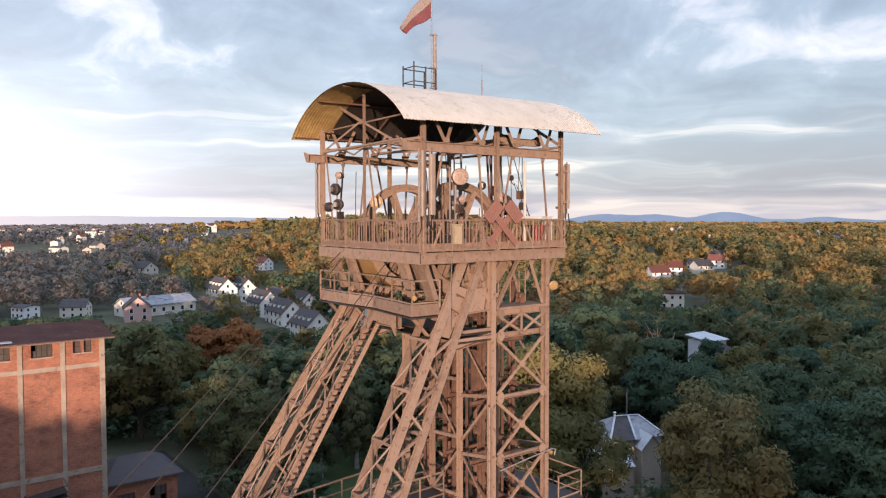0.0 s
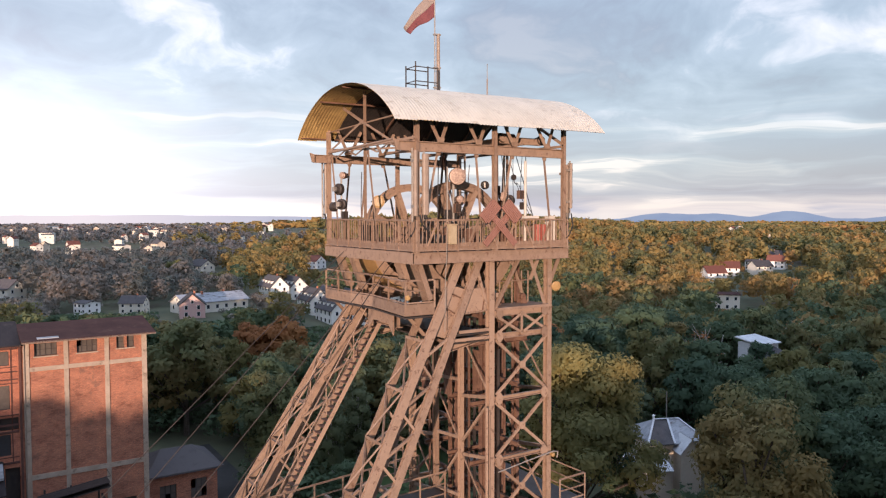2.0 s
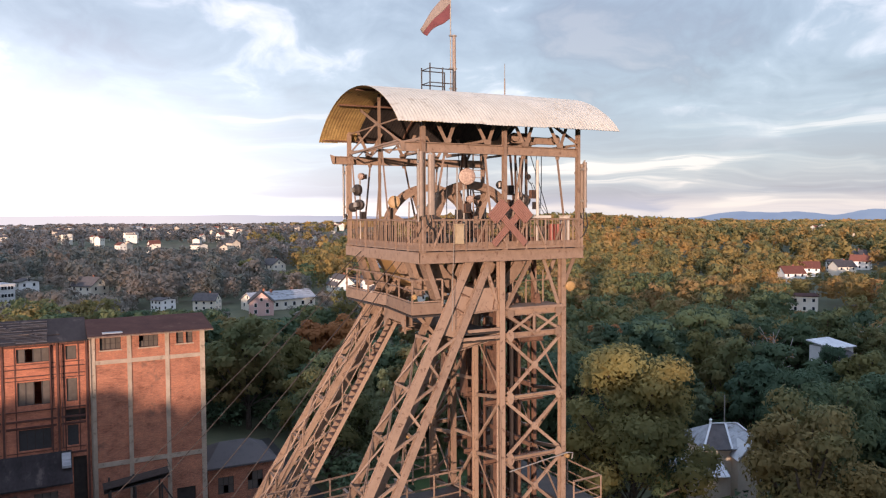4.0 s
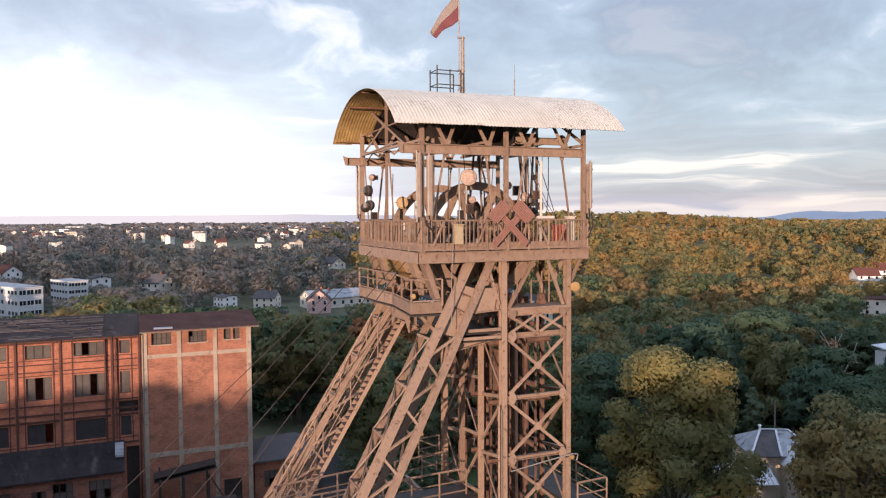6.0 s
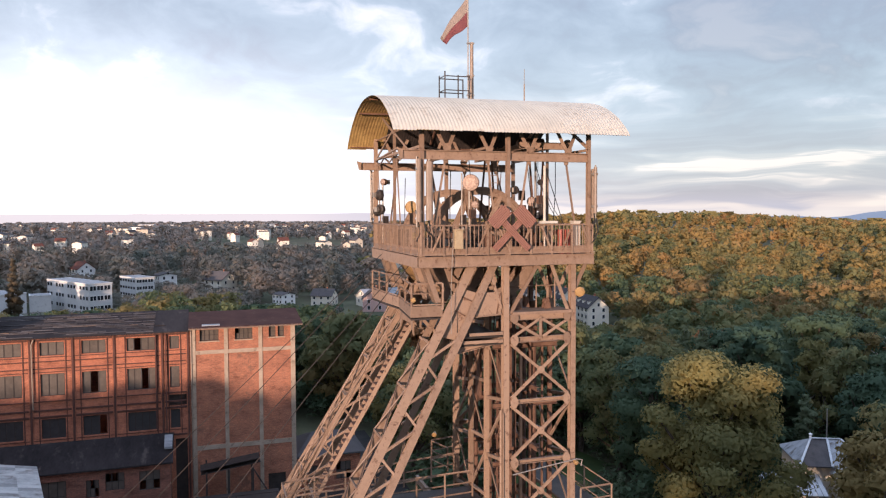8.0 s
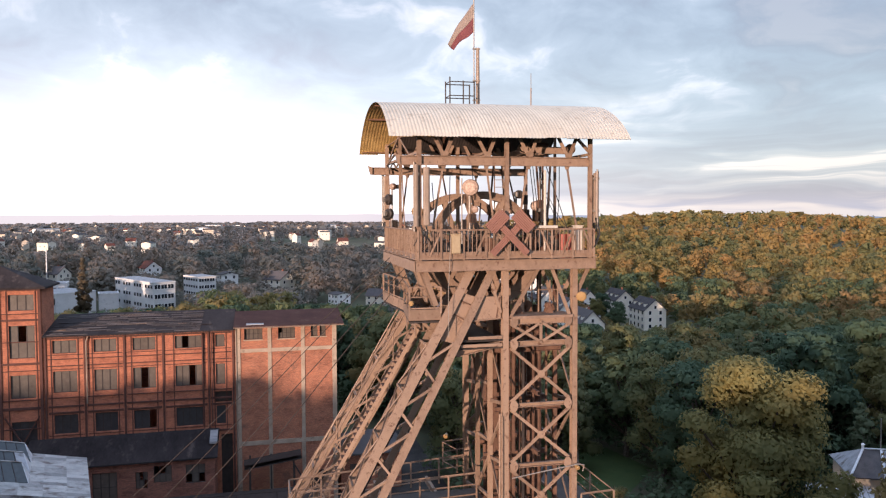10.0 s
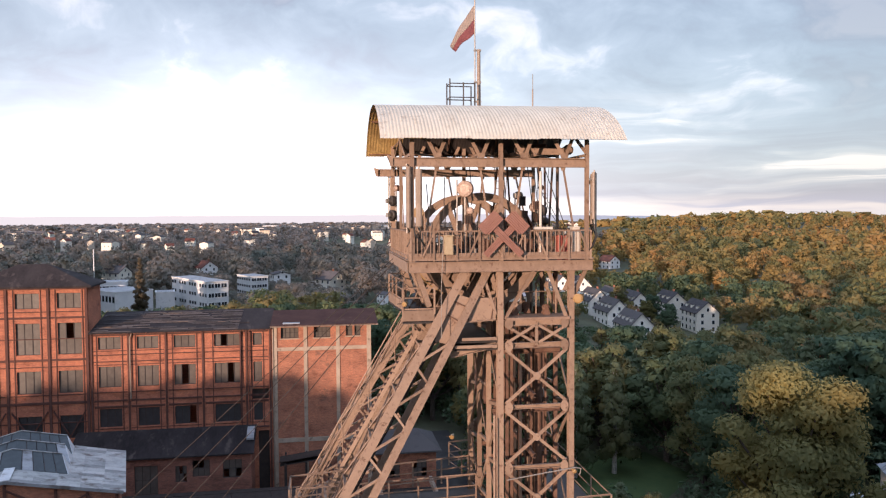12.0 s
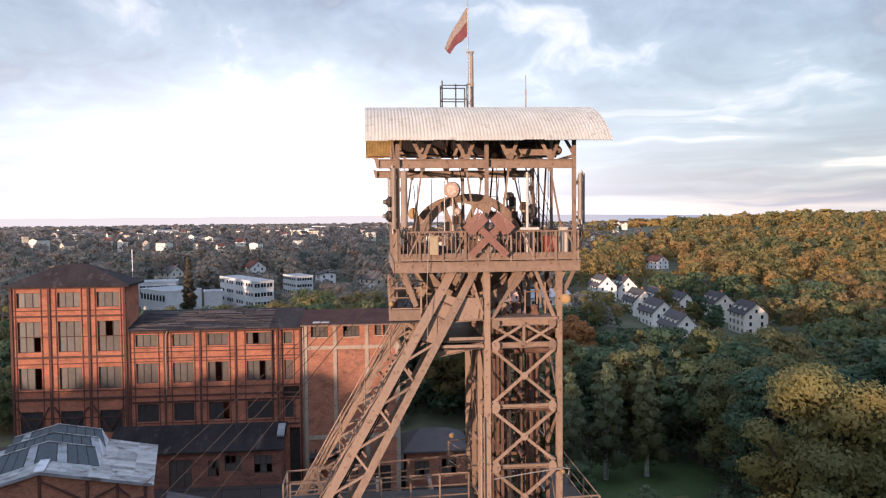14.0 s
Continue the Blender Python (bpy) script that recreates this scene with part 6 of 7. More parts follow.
part("doorway", slab(sh(-5.0, 0.16, 4.0), sh(3.2, 0.16, 4.0), sh(3.2, 0.16, 11.4), sh(-5.0, 0.16, 11.4), 0.05), M_DARK, shed)
low = thing("low_shed", (1, 54, 0), "low shed with a worn grey sheet roof beside the workshop", "shed")
part("roof", slab((-2.2, 53.6, 10.0), (2.4, 54.4, 8.6), (1.8, 59.5, 8.6), (-3.4, 59, 10.0), 0.15), M_TILE, low)
part("wall", Geo().box(-2.2, 55.0, 0, 1.6, 58.8, 8.5), M_BRICK_SHADE, low)


# ---- houses ----
def house_proto(w, l, eave, ridge, wall_mat, roof_mat, label, name="house", rows=2, cols=4, dormers=0, chimney=True):
    """A gabled house built at the origin, its ridge along y, its front gable at y = 0."""
    h = thing(name, (0, 0, 0), label, "house", "houses")
    t = 0.3
    g = Geo().add([(-w / 2, 0, -3), (w / 2, 0, -3), (w / 2, 0, eave), (0, 0, ridge), (-w / 2, 0, eave), (-w / 2, l, -3), (w / 2, l, -3), (w / 2, l, eave), (0, l, ridge), (-w / 2, l, eave)],
                  [(0, 1, 2, 3, 4), (9, 8, 7, 6, 5), (1, 6, 7, 2), (5, 0, 4, 9)])
    part("wall", g, wall_mat, h)
    ov = 0.45
    k = (ridge - eave) / (w / 2)
    xo = w / 2 + ov
    roof = Geo().prism([(-xo, eave - k * ov + 0.05), (0, ridge + 0.05), (xo, eave - k * ov + 0.05), (xo, eave - k * ov + 0.3), (0, ridge + 0.34), (-xo, eave - k * ov + 0.3)], "y", -ov, l + ov)
    r = part("roof", roof, roof_mat, h)
    if chimney:
        part("chimney", Geo().box(0.5, l * 0.35, ridge - 0.6, 1.1, l * 0.35 + 0.6, ridge + 1.0), M_BRICK, r)
        if l > 15:
            part("chimney", Geo().box(-1.0, l * 0.72, ridge - 0.6, -0.4, l * 0.72 + 0.6, ridge + 1.0), M_BRICK, r)

    def window(x0, y0, x1, y1, z0, z1):
        win = part("window", Geo().box(min(x0, x1) - 0.06, min(y0, y1) - 0.06, z0 - 0.06, max(x0, x1) + 0.06, max(y0, y1) + 0.06, z1 + 0.06), M_WHITE, h)
        part("pane", Geo().box(min(x0, x1) - (0.08 if x0 == x1 else -0.05), min(y0, y1) - (0.08 if y0 == y1 else -0.05), z0, max(x0, x1) + (0.08 if x0 == x1 else -0.05), max(y0, y1) + (0.08 if y0 == y1 else -0.05), z1), M_GLASS2, win)
    fh = eave / rows
    for r_ in range(rows):
        z = fh * r_ + fh * 0.35
        for x in (-w * 0.24, w * 0.24):
            window(x - 0.5, 0, x + 0.5, 0, z, z + 1.3)
        for c in range(cols):
            y = l * (c + 0.5) / cols
            for s in (-1, 1):
                window(s * w / 2, y - 0.55, s * w / 2, y + 0.55, z, z + 1.3)
    window(-0.45, 0, 0.45, 0, eave + 0.5, eave + 1.6)
    for d in range(dormers):
        y = l * (d + 0.5) / dormers
        for s in (-1, 1):
            x = s * w * 0.3
            z = ridge - k * w * 0.3
            part("dormer", Geo().box(x - 0.7, y - 0.6, z - 0.3, x + 0.7, y + 0.6, z + 0.75), wall_mat, h)
            part("dormer_roof", Geo().box(x - 0.9, y - 0.75, z + 0.75, x + 0.9, y + 0.75, z + 0.87), roof_mat, h)
    return h


def settle(proto, x, y, turn, dz=0.0, scale=1.0, label=""):
    o = copy_thing(proto, pose(x, y, gz(x, y) + dz, 0, 0, turn))
    o.scale = (scale, scale, scale)
    return tagged(o, label)


row_a = house_proto(8.2, 13, 7.2, 10.8, M_CREAM2, M_TILE, "cream rendered row house with a dark roof and dormers", "row_house", 3, 4, 3)
M_IVORY = surface("ivory_render", ((0.82, 0.78, 0.70), (0.89, 0.85, 0.78)), 0.4, 0.9, 0, 0.1, 8, per="object")
row_b = house_proto(8.0, 14, 5.4, 9.4, M_IVORY, M_TILE, "ivory rendered row house with a grey roof and dormers", "row_house", 2, 4, 4)
# place, turn and how far up the trees hide each one
ROW_A = [(144.6, 232.5, -4, -6.0), (147.2, 260.3, -2, -2)]
ROW_B = [(110.9, 211.3, -2, -2.5), (114.2, 237.2, 0, 0.5), (115.2, 258.2, -2, 1.5), (126.5, 269.9, -4, 1.5), (134, 264, -3, 2), (123, 298, 2, 3), (112, 292, 0, 3)]
ROW_B_LIFT = 0.6                          # the row stands on a raised terrace
for p, rows in ((row_a, ROW_A), (row_b, ROW_B)):
    lift = ROW_B_LIFT if rows is ROW_B else 0.0
    p.matrix_basis = pose(rows[0][0], rows[0][1], gz(rows[0][0], rows[0][1]) + lift, 0, 0, rows[0][2])
    for x, y, a, foot in rows[1:]:
        settle(p, x, y, a, lift)
villa = house_proto(9, 11, 5.2, 8.6, M_WHITE, M_TILE_R, "white rendered house with a red tiled roof", "house", 2, 3, 0)
villa2 = house_proto(9, 11, 5.4, 8.6, M_CREAM2, M_TILE, "cream rendered house with a grey roof", "house", 2, 3, 0)
pink = house_proto(8, 9, 4.4, 7.8, M_PINK, M_TILE, "pink rendered house with a grey gabled roof", "house", 2, 2, 0)
pink.matrix_basis = pose(65, 246, gz(65, 246), 0, 0, -12)
longh = house_proto(11, 24, 3.6, 6.0, M_CREAM2, M_PALE, "long low cream building with a pale grey roof", "long_building", 1, 7, 0)
longh.matrix_basis = pose(64, 262, gz(64, 262), 0, 0, -78)
cube = house_proto(8, 8, 5.6, 6.6, M_WHITE, M_TILE, "white cubic two-storey house with a shallow roof", "house", 2, 3, 0, False)
cube.matrix_basis = pose(38, 265, gz(38, 265) + 1.5, 0, 0, 30)
cube.scale = (0.72, 0.72, 0.62)
villa.matrix_basis = pose(201, 454, gz(201, 454), 0, 0, 20)
villa2.matrix_basis = pose(54.5, 265, gz(54.5, 265) + 0.5, 0, 0, 60)
villa2.scale = (0.72, 0.72, 0.68)
flat_house = house_proto(10, 10, 6.6, 7.2, M_CREAM2, M_RUSTROOF, "cream two-storey house with a low brown roof", "house", 2, 3, 0, False)
flat_house.matrix_basis = pose(274, 193, gz(274, 193), 0, 0, 50)
HOMES = [(274, 193, 5, gz(274, 193) + 1.5), (38, 265, 5, 2), (54.5, 265, 5, 1), (65, 246, 5, -1), (74, 262, 10, 1), (201, 454, 6, gz(201, 454) + 1)]
for p, x, y, a, foot in ((villa, 390, 275, 40, 6), (cube, 432, 290, 10, 6), (villa2, 408, 268, 70, 6), (villa2, 20, 330, 40, 5), (cube, -6, 360, 20, 6), (villa, -48, 420, 30, 6), (villa2, -85, 390, 60, 7), (villa2, 118, 420, 20, 4), (villa, 352, 258, 65, 6), (villa, 448, 282, 25, 6), (villa2, 478, 305, 50, 6)):
    settle(p, x, y, a)
    HOMES.append((x, y, 5, gz(x, y) + 3.2))
HOMES += [(x, y, 6, foot) for x, y, a, foot in ROW_A + ROW_B]
# scattered far town, simple houses
def far_house(w, l, eave, ridge, wall_mat, roof_mat, label):
    h = thing("far_house", (0, 0, 0), label, "house", "far houses")
    part("wall", Geo().add([(-w / 2, 0, -9), (w / 2, 0, -9), (w / 2, 0, eave), (0, 0, ridge), (-w / 2, 0, eave), (-w / 2, l, -9), (w / 2, l, -9), (w / 2, l, eave), (0, l, ridge), (-w / 2, l, eave)],
                           [(0, 1, 2, 3, 4), (9, 8, 7, 6, 5), (1, 6, 7, 2), (5, 0, 4, 9)]), wall_mat, h)
    xo = w / 2 + 0.5
    part("roof", Geo().prism([(-xo, eave - 0.3), (0, ridge + 0.05), (xo, eave - 0.3), (xo, eave), (0, ridge + 0.4), (-xo, eave)], "y", -0.5, l + 0.5), roof_mat, h)
    for x in (-w * 0.25, w * 0.25):
        part("window", Geo().box(x - 0.6, -0.08, 1.2, x + 0.6, 0.05, 2.6), M_GLASS2, h)
    for y in (l * 0.3, l * 0.7):
        part("window", Geo().box(w / 2 - 0.05, y - 0.6, 1.2, w / 2 + 0.08, y + 0.6, 2.6), M_GLASS2, h)
        part("window", Geo().box(-w / 2 - 0.08, y - 0.6, 1.2, -w / 2 + 0.05, y + 0.6, 2.6), M_GLASS2, h)
    return h


FAR = [far_house(9, 11, 5.0, 8.2, M_CREAM2, M_TILE_R, "small cream far house with a red roof"), far_house(10, 12, 5.5, 8.6, M_CREAM, M_TILE, "small cream far house with a grey roof"),
       far_house(11, 18, 6.5, 8.0, M_CREAM2, M_TILE, "pale far building with a grey roof"), far_house(14, 40, 9, 9.6, M_WHITE, M_PALE, "long pale far block with a flat roof")]
for f_, (az, d) in zip(FAR, ((-20, 520), (-17, 480), (-12, 700), (-19, 1500))):
    f_.matrix_basis = pose(*polar(az, d), gz(*polar(az, d)) + 1, 0, 0, 40)
rng = random.Random(5)
for k in range(200):
    az = rng.uniform(-24, 12) if k % 3 else rng.uniform(-24, 20)
    if k % 14 == 0:
        az = rng.uniform(50, 68)
    d = rng.uniform(400, 1900) if az < 25 else rng.uniform(600, 1300)
    settle(rng.choice((FAR[0], FAR[1], FAR[2], FAR[0], FAR[1], FAR[3] if d > 1100 else FAR[2])), *polar(az, d), rng.uniform(0, 180), (0.0 if d < 600 else 7.0), rng.uniform(0.45, 0.78))


def flat_block(x0, y0, w, d, z0, z1, turn, floors, cols, label, ends=(0, 1)):
    """An office block: a glazed band a storey on its front, groups of windows on the sides named in ends."""
    b = thing("office_block", (0, 0, 0), label, "office building", "office blocks")
    part("wall", Geo().box(0, 0, -3, w, d, z1 - z0), M_PLASTER, b)
    part("roof", Geo().box(-0.15, -0.15, z1 - z0, w + 0.15, d + 0.15, z1 - z0 + 0.3), M_PLASTER, b)
    part("roof_felt", Geo().box(0.35, 0.35, z1 - z0 + 0.3, w - 0.35, d - 0.35, z1 - z0 + 0.36), M_PALE, b)
    fh = (z1 - z0) / floors
    for f in range(floors):
        for c in range(cols):
            a = 0.4 + (w - 0.8) * c / cols
            e = a + (w - 0.8) / cols * 0.9
            win = part("window", Geo().box(a, -0.06, f * fh + fh * 0.34, e, 0.05, f * fh + fh * 0.86), M_WHITE, b)
            for k in range(2):
                m = a + (e - a) * k / 2
                part("pane", Geo().box(m + 0.09, -0.09, f * fh + fh * 0.38, m + (e - a) / 2 - 0.06, 0.02, f * fh + fh * 0.82), M_GLASS2, win)
        n = max(2, int(d / 2.2))
        for c in range(n):
            if floors > 1 and n > 6 and c % 4 == 3:
                continue
            a = d * (c + 0.18) / n
            for k in ends:
                xs = (-0.06, w - 0.05)[k]
                win = part("window", Geo().box(xs, a, f * fh + fh * 0.42, xs + 0.11, a + d / n * 0.66, f * fh + fh * 0.8), M_PALE, b)
                part("pane", Geo().box(xs - 0.03, a + 0.08, f * fh + fh * 0.46, xs + 0.14, a + d / n * 0.6, f * fh + fh * 0.76), M_GLASS2, win)
    b.matrix_basis = pose(x0, y0, z0, 0, 0, turn)
    return b


flat_block(-27.4, 266, 8, 32, 0.5, 10.6, 32, 3, 3, "white three-storey office block with a flat roof and window bands")
flat_block(-15.5, 300, 7.5, 14, 1.5, 9.5, 28, 3, 3, "white three-storey office block with a flat roof and window bands")
flat_block(-58.3, 266.5, 14.2, 19, 1.2, 7.5, 42, 1, 0, "low white works office with blank end wall and window band", (0,))
flat_block(-47.0, 276.8, 6.5, 8, 1.5, 6.2, 12, 1, 0, "small pale flat-roofed annex beside the low office", ())
flat_block(-84, 286, 24, 9, 2, 9.3, 8, 1, 9, "long white works office with a flat roof")

mast = thing("roof_mast", (-13.6, 84.4, 26.6), "slim white mast on the roof edge of the brick works", "mast")
part("base", Geo().box(-13.75, 84.25, 26.55, -13.45, 84.55, 26.68), M_ANT, mast)
part("staff", Geo().lathe((-13.6, 84.4, 26.66), (0, 0, 1), [(0, 0.04), (1.1, 0.04), (1.12, 0.055), (3.7, 0.055), (3.76, 0.02)], 8), M_WHITE, mast)

# pale house in the trees with sheet roofs, turned from the works' line
wh = thing("pale_villa", (68.5, 58, 0), "pale rendered house with grey sheet roofs half hidden by trees", "house")


def vh(u, v, z):
    return (63.2 + 0.78 * u + 0.361 * v, 55.8 - 0.361 * u + 0.78 * v, 4.75 + 0.86 * z)


def block(u0, v0, z0, u1, v1, z1):
    c = [vh(u0, v0, z0), vh(u1, v0, z0), vh(u1, v1, z0), vh(u0, v1, z0), vh(u0, v0, z1), vh(u1, v0, z1), vh(u1, v1, z1), vh(u0, v1, z1)]
    return Geo().add(c, [(3, 2, 1, 0), (4, 5, 6, 7), (0, 1, 5, 4), (1, 2, 6, 5), (2, 3, 7, 6), (3, 0, 4, 7)])


part("wall", block(5.0, 3.4, -6.5, 12.6, 10.6, 3.1), M_CREAM, wh)
part("roof_slope", slab(vh(4.6, 2.6, 2.9), vh(8.4, 2.6, 2.9), vh(9.4, 7.2, 5.0), vh(7.4, 7.2, 5.0), 0.14), M_TILE, wh, "dark felted roof slope")
part("roof_slope", slab(vh(8.4, 2.6, 2.9), vh(13.0, 3.0, 3.2), vh(11.0, 7.2, 5.0), vh(9.4, 7.2, 5.0), 0.14), M_PALE, wh)
part("roof_slope", slab(vh(13.0, 3.0, 3.2), vh(13.0, 11.0, 3.0), vh(11.0, 7.4, 5.0), vh(11.0, 7.2, 5.0), 0.14), M_PALE, wh)
part("roof_slope", slab(vh(13.0, 11.0, 3.0), vh(4.6, 11.0, 3.0), vh(7.4, 7.4, 5.0), vh(11.0, 7.4, 5.0), 0.14), M_PALE, wh)
part("roof_slope", slab(vh(4.6, 11.0, 3.0), vh(4.6, 2.6, 2.9), vh(7.4, 7.2, 5.0), vh(7.4, 7.4, 5.0), 0.14), M_PALE, wh)
for a, b in ((vh(4.6, 2.6, 2.98), vh(7.4, 7.2, 5.1)), (vh(8.4, 2.6, 2.98), vh(9.4, 7.2, 5.1)), (vh(7.4, 7.2, 5.1), vh(11.0, 7.2, 5.1)), (vh(13.0, 3.0, 3.28), vh(11.0, 7.2, 5.1))):
    part("ridge_cap", Geo().bar(a, b, rect(0.22, 0.08)), M_PALE2, wh)
part("gable_wall", Geo().add([vh(8.6, 1.2, -6.5), vh(11.4, 1.2, -6.5), vh(11.4, 1.2, 2.2), vh(10.0, 1.2, 3.9), vh(8.6, 1.2, 2.2), vh(8.6, 3.6, -6.5), vh(11.4, 3.6, -6.5), vh(11.4, 3.6, 2.2), vh(10.0, 3.6, 3.9), vh(8.6, 3.6, 2.2)], [(0, 1, 2, 3, 4), (9, 8, 7, 6, 5), (1, 6, 7, 2), (5, 0, 4, 9)]), M_CREAM, wh)
part("gable_roof", slab(vh(8.3, 0.8, 1.95), vh(10.0, 0.8, 4.05), vh(10.0, 4.4, 4.05), vh(8.3, 4.4, 1.95), 0.12), M_PALE2, wh)
part("gable_roof", slab(vh(10.0, 0.8, 4.05), vh(11.7, 0.8, 1.95), vh(11.7, 4.4, 1.95), vh(10.0, 4.4, 4.05), 0.12), M_PALE, wh)
part("wing_wall", block(0.2, 0.3, -6.5, 6.8, 3.3, 0.3), M_CREAM, wh)
for k in range(12):
    part("wing_roof_sheet", slab(vh(-0.2 + 0.6 * k, -0.1, 0.3), vh(0.38 + 0.6 * k, -0.1, 0.3), vh(0.38 + 0.6 * k, 3.5, 1.7), vh(-0.2 + 0.6 * k, 3.5, 1.7), 0.08), M_PALE2, wh)
    part("seam", Geo().bar(vh(0.4 + 0.6 * k, -0.1, 0.34), vh(0.4 + 0.6 * k, 3.5, 1.74), rect(0.04, 0.08)), M_PALE, wh)
part("gutter", Geo().bar(vh(-0.2, -0.16, 0.24), vh(7.0, -0.16, 0.24), rect(0.12, 0.1)), M_PALE2, wh)
part("vent", Geo().lathe(vh(7.4, 7.3, 5.0), (0, 0, 1), [(0, 0.14), (0.5, 0.14), (0.5, 0.22), (0.62, 0.05)], 10), M_WHITE, wh)
part("mast", Geo().bar(vh(9.8, 8.4, 4.2), vh(9.8, 8.4, 8.6), circle(0.06, 6)), M_GALV, wh)
sh2 = thing("pale_hall", (135, 88.6, -2), "low pale hall with a white sheet roof among the trees", "hall")
part("wall", Geo().box(132.1, 85.6, -6, 137.9, 90.6, 8.3), M_PLASTER, sh2)
part("low_wall", Geo().box(128.4, 82.4, -6, 135.9, 85.55, 6.6), M_PLASTER, sh2)
part("low_roof", slab((127.9, 81.9, 6.7), (136.3, 81.9, 6.7), (136.3, 85.5, 7.7), (127.9, 85.5, 7.7), 0.2), M_TILE, sh2, "dark grey felted lower roof")
part("roof", slab((131.7, 85.1, 8.4), (138.3, 85.1, 8.4), (138.3, 91.1, 9.3), (131.7, 91.1, 9.3), 0.2), M_PALE2, sh2)

# ---- trees ----
def leaf_sprays(r, lobes, n, size, flat=0.8, middle=None):
    """Leaf sprays as small three-cornered pieces over a crown's lobes, larger ones deeper in; returns corners and normals."""
    lobe = np.array(lobes)
    wts = lobe[:, 3] ** 2
    deep = np.arange(n) < n // 5
    pick = r.choice(len(lobe), n, p=wts / wts.sum())
    d = r.normal(size=(n, 3))
    d[:, 2] = np.where(r.random(n) < 0.7, np.abs(d[:, 2]), d[:, 2])
    d /= np.linalg.norm(d, axis=1)[:, None]
    rad = lobe[pick, 3] * np.where(deep, 0.55 + 0.2 * r.random(n), 0.8 + 0.36 * r.random(n) ** 1.5)
    c = lobe[pick, :3] + d * rad[:, None] * np.array((1, 1, flat))
    face = d + r.normal(size=(n, 3)) * np.where(deep, 0.15, 0.5)[:, None] + np.array((0, 0, 0.25))
    face /= np.linalg.norm(face, axis=1)[:, None]
    a = np.cross(face, r.normal(size=(n, 3)))
    a /= np.linalg.norm(a, axis=1)[:, None]
    b = np.cross(face, a)
    s = (size * np.where(deep, 1.7, 0.55 + 0.9 * r.random(n)))[:, None]
    k = np.where(deep, 0.9, 0.45 + 0.4 * r.random(n))[:, None]
    tri = np.stack((c + a * s, c + b * s * k - a * s * 0.5, c - b * s * k - a * s * 0.6), axis=1)
    mid = lobe[:, :3].mean(axis=0) if middle is None else np.array(middle)
    out = (c - mid) / (np.linalg.norm(c - mid, axis=1)[:, None] + 0.01)
    nrm = d * 0.55 + out * 0.65 + face * 0.22
    nrm /= np.linalg.norm(nrm, axis=1)[:, None]
    return tri, np.repeat(nrm[:, None, :], 3, axis=1)


def spray_mesh(name, sprays, mat):
    tri, nrm = sprays
    q = np.asarray(tri, dtype=np.float32).reshape(-1, 3)
    n = len(q) // 3
    me = bpy.data.meshes.new(name)
    me.vertices.add(len(q))
    me.vertices.foreach_set("co", q.ravel())
    me.loops.add(3 * n)
    me.loops.foreach_set("vertex_index", np.arange(3 * n, dtype=np.int32))
    me.polygons.add(n)
    me.polygons.foreach_set("loop_start", np.arange(0, 3 * n, 3, dtype=np.int32))
    me.materials.append(mat)
    me.update(calc_edges=True)
    me.normals_split_custom_set_from_vertices(np.asarray(nrm, dtype=np.float32).reshape(-1, 3))
    return me


def lobes_for(r, shape, h, w):
    """Crown lobes (x, y, z, radius) for a tree of height h and width w."""
    L = []
    if shape == "round":
        for i in range(26):
            t = (i + 0.5) / 26
            z = 0.30 + 0.62 * t
            q = w * 0.40 * math.sqrt(max(0.04, 1 - ((z - 0.50) / 0.46) ** 2)) * (0.55 + 0.45 * r.random())
            a = i * 2.39996 + r.random() * 0.8
            L.append((q * math.cos(a), q * math.sin(a), h * (z + 0.03 * r.normal()), w * (0.085 + 0.075 * r.random())))
        L.append((0, 0, h * 0.76, w * 0.20))
        L.append((0, 0, h * 0.52, w * 0.30))
    elif shape == "slim":
        for i in range(30):
            t = (i + 0.5) / 30
            q, a = w * 0.34 * (1 - t) ** 0.6 * r.random() ** 0.5, i * 2.39996
            L.append((q * math.cos(a), q * math.sin(a), h * (0.14 + 0.82 * t), w * (0.20 - 0.11 * t) * (0.8 + 0.4 * r.random())))
    else:
        for i in range(9):
            a, q = r.random() * 6.283, r.random() * w * 0.36
            L.append((q * math.cos(a), q * math.sin(a), h * (0.45 + 0.45 * r.random()), w * (0.10 + 0.08 * r.random())))
    return L


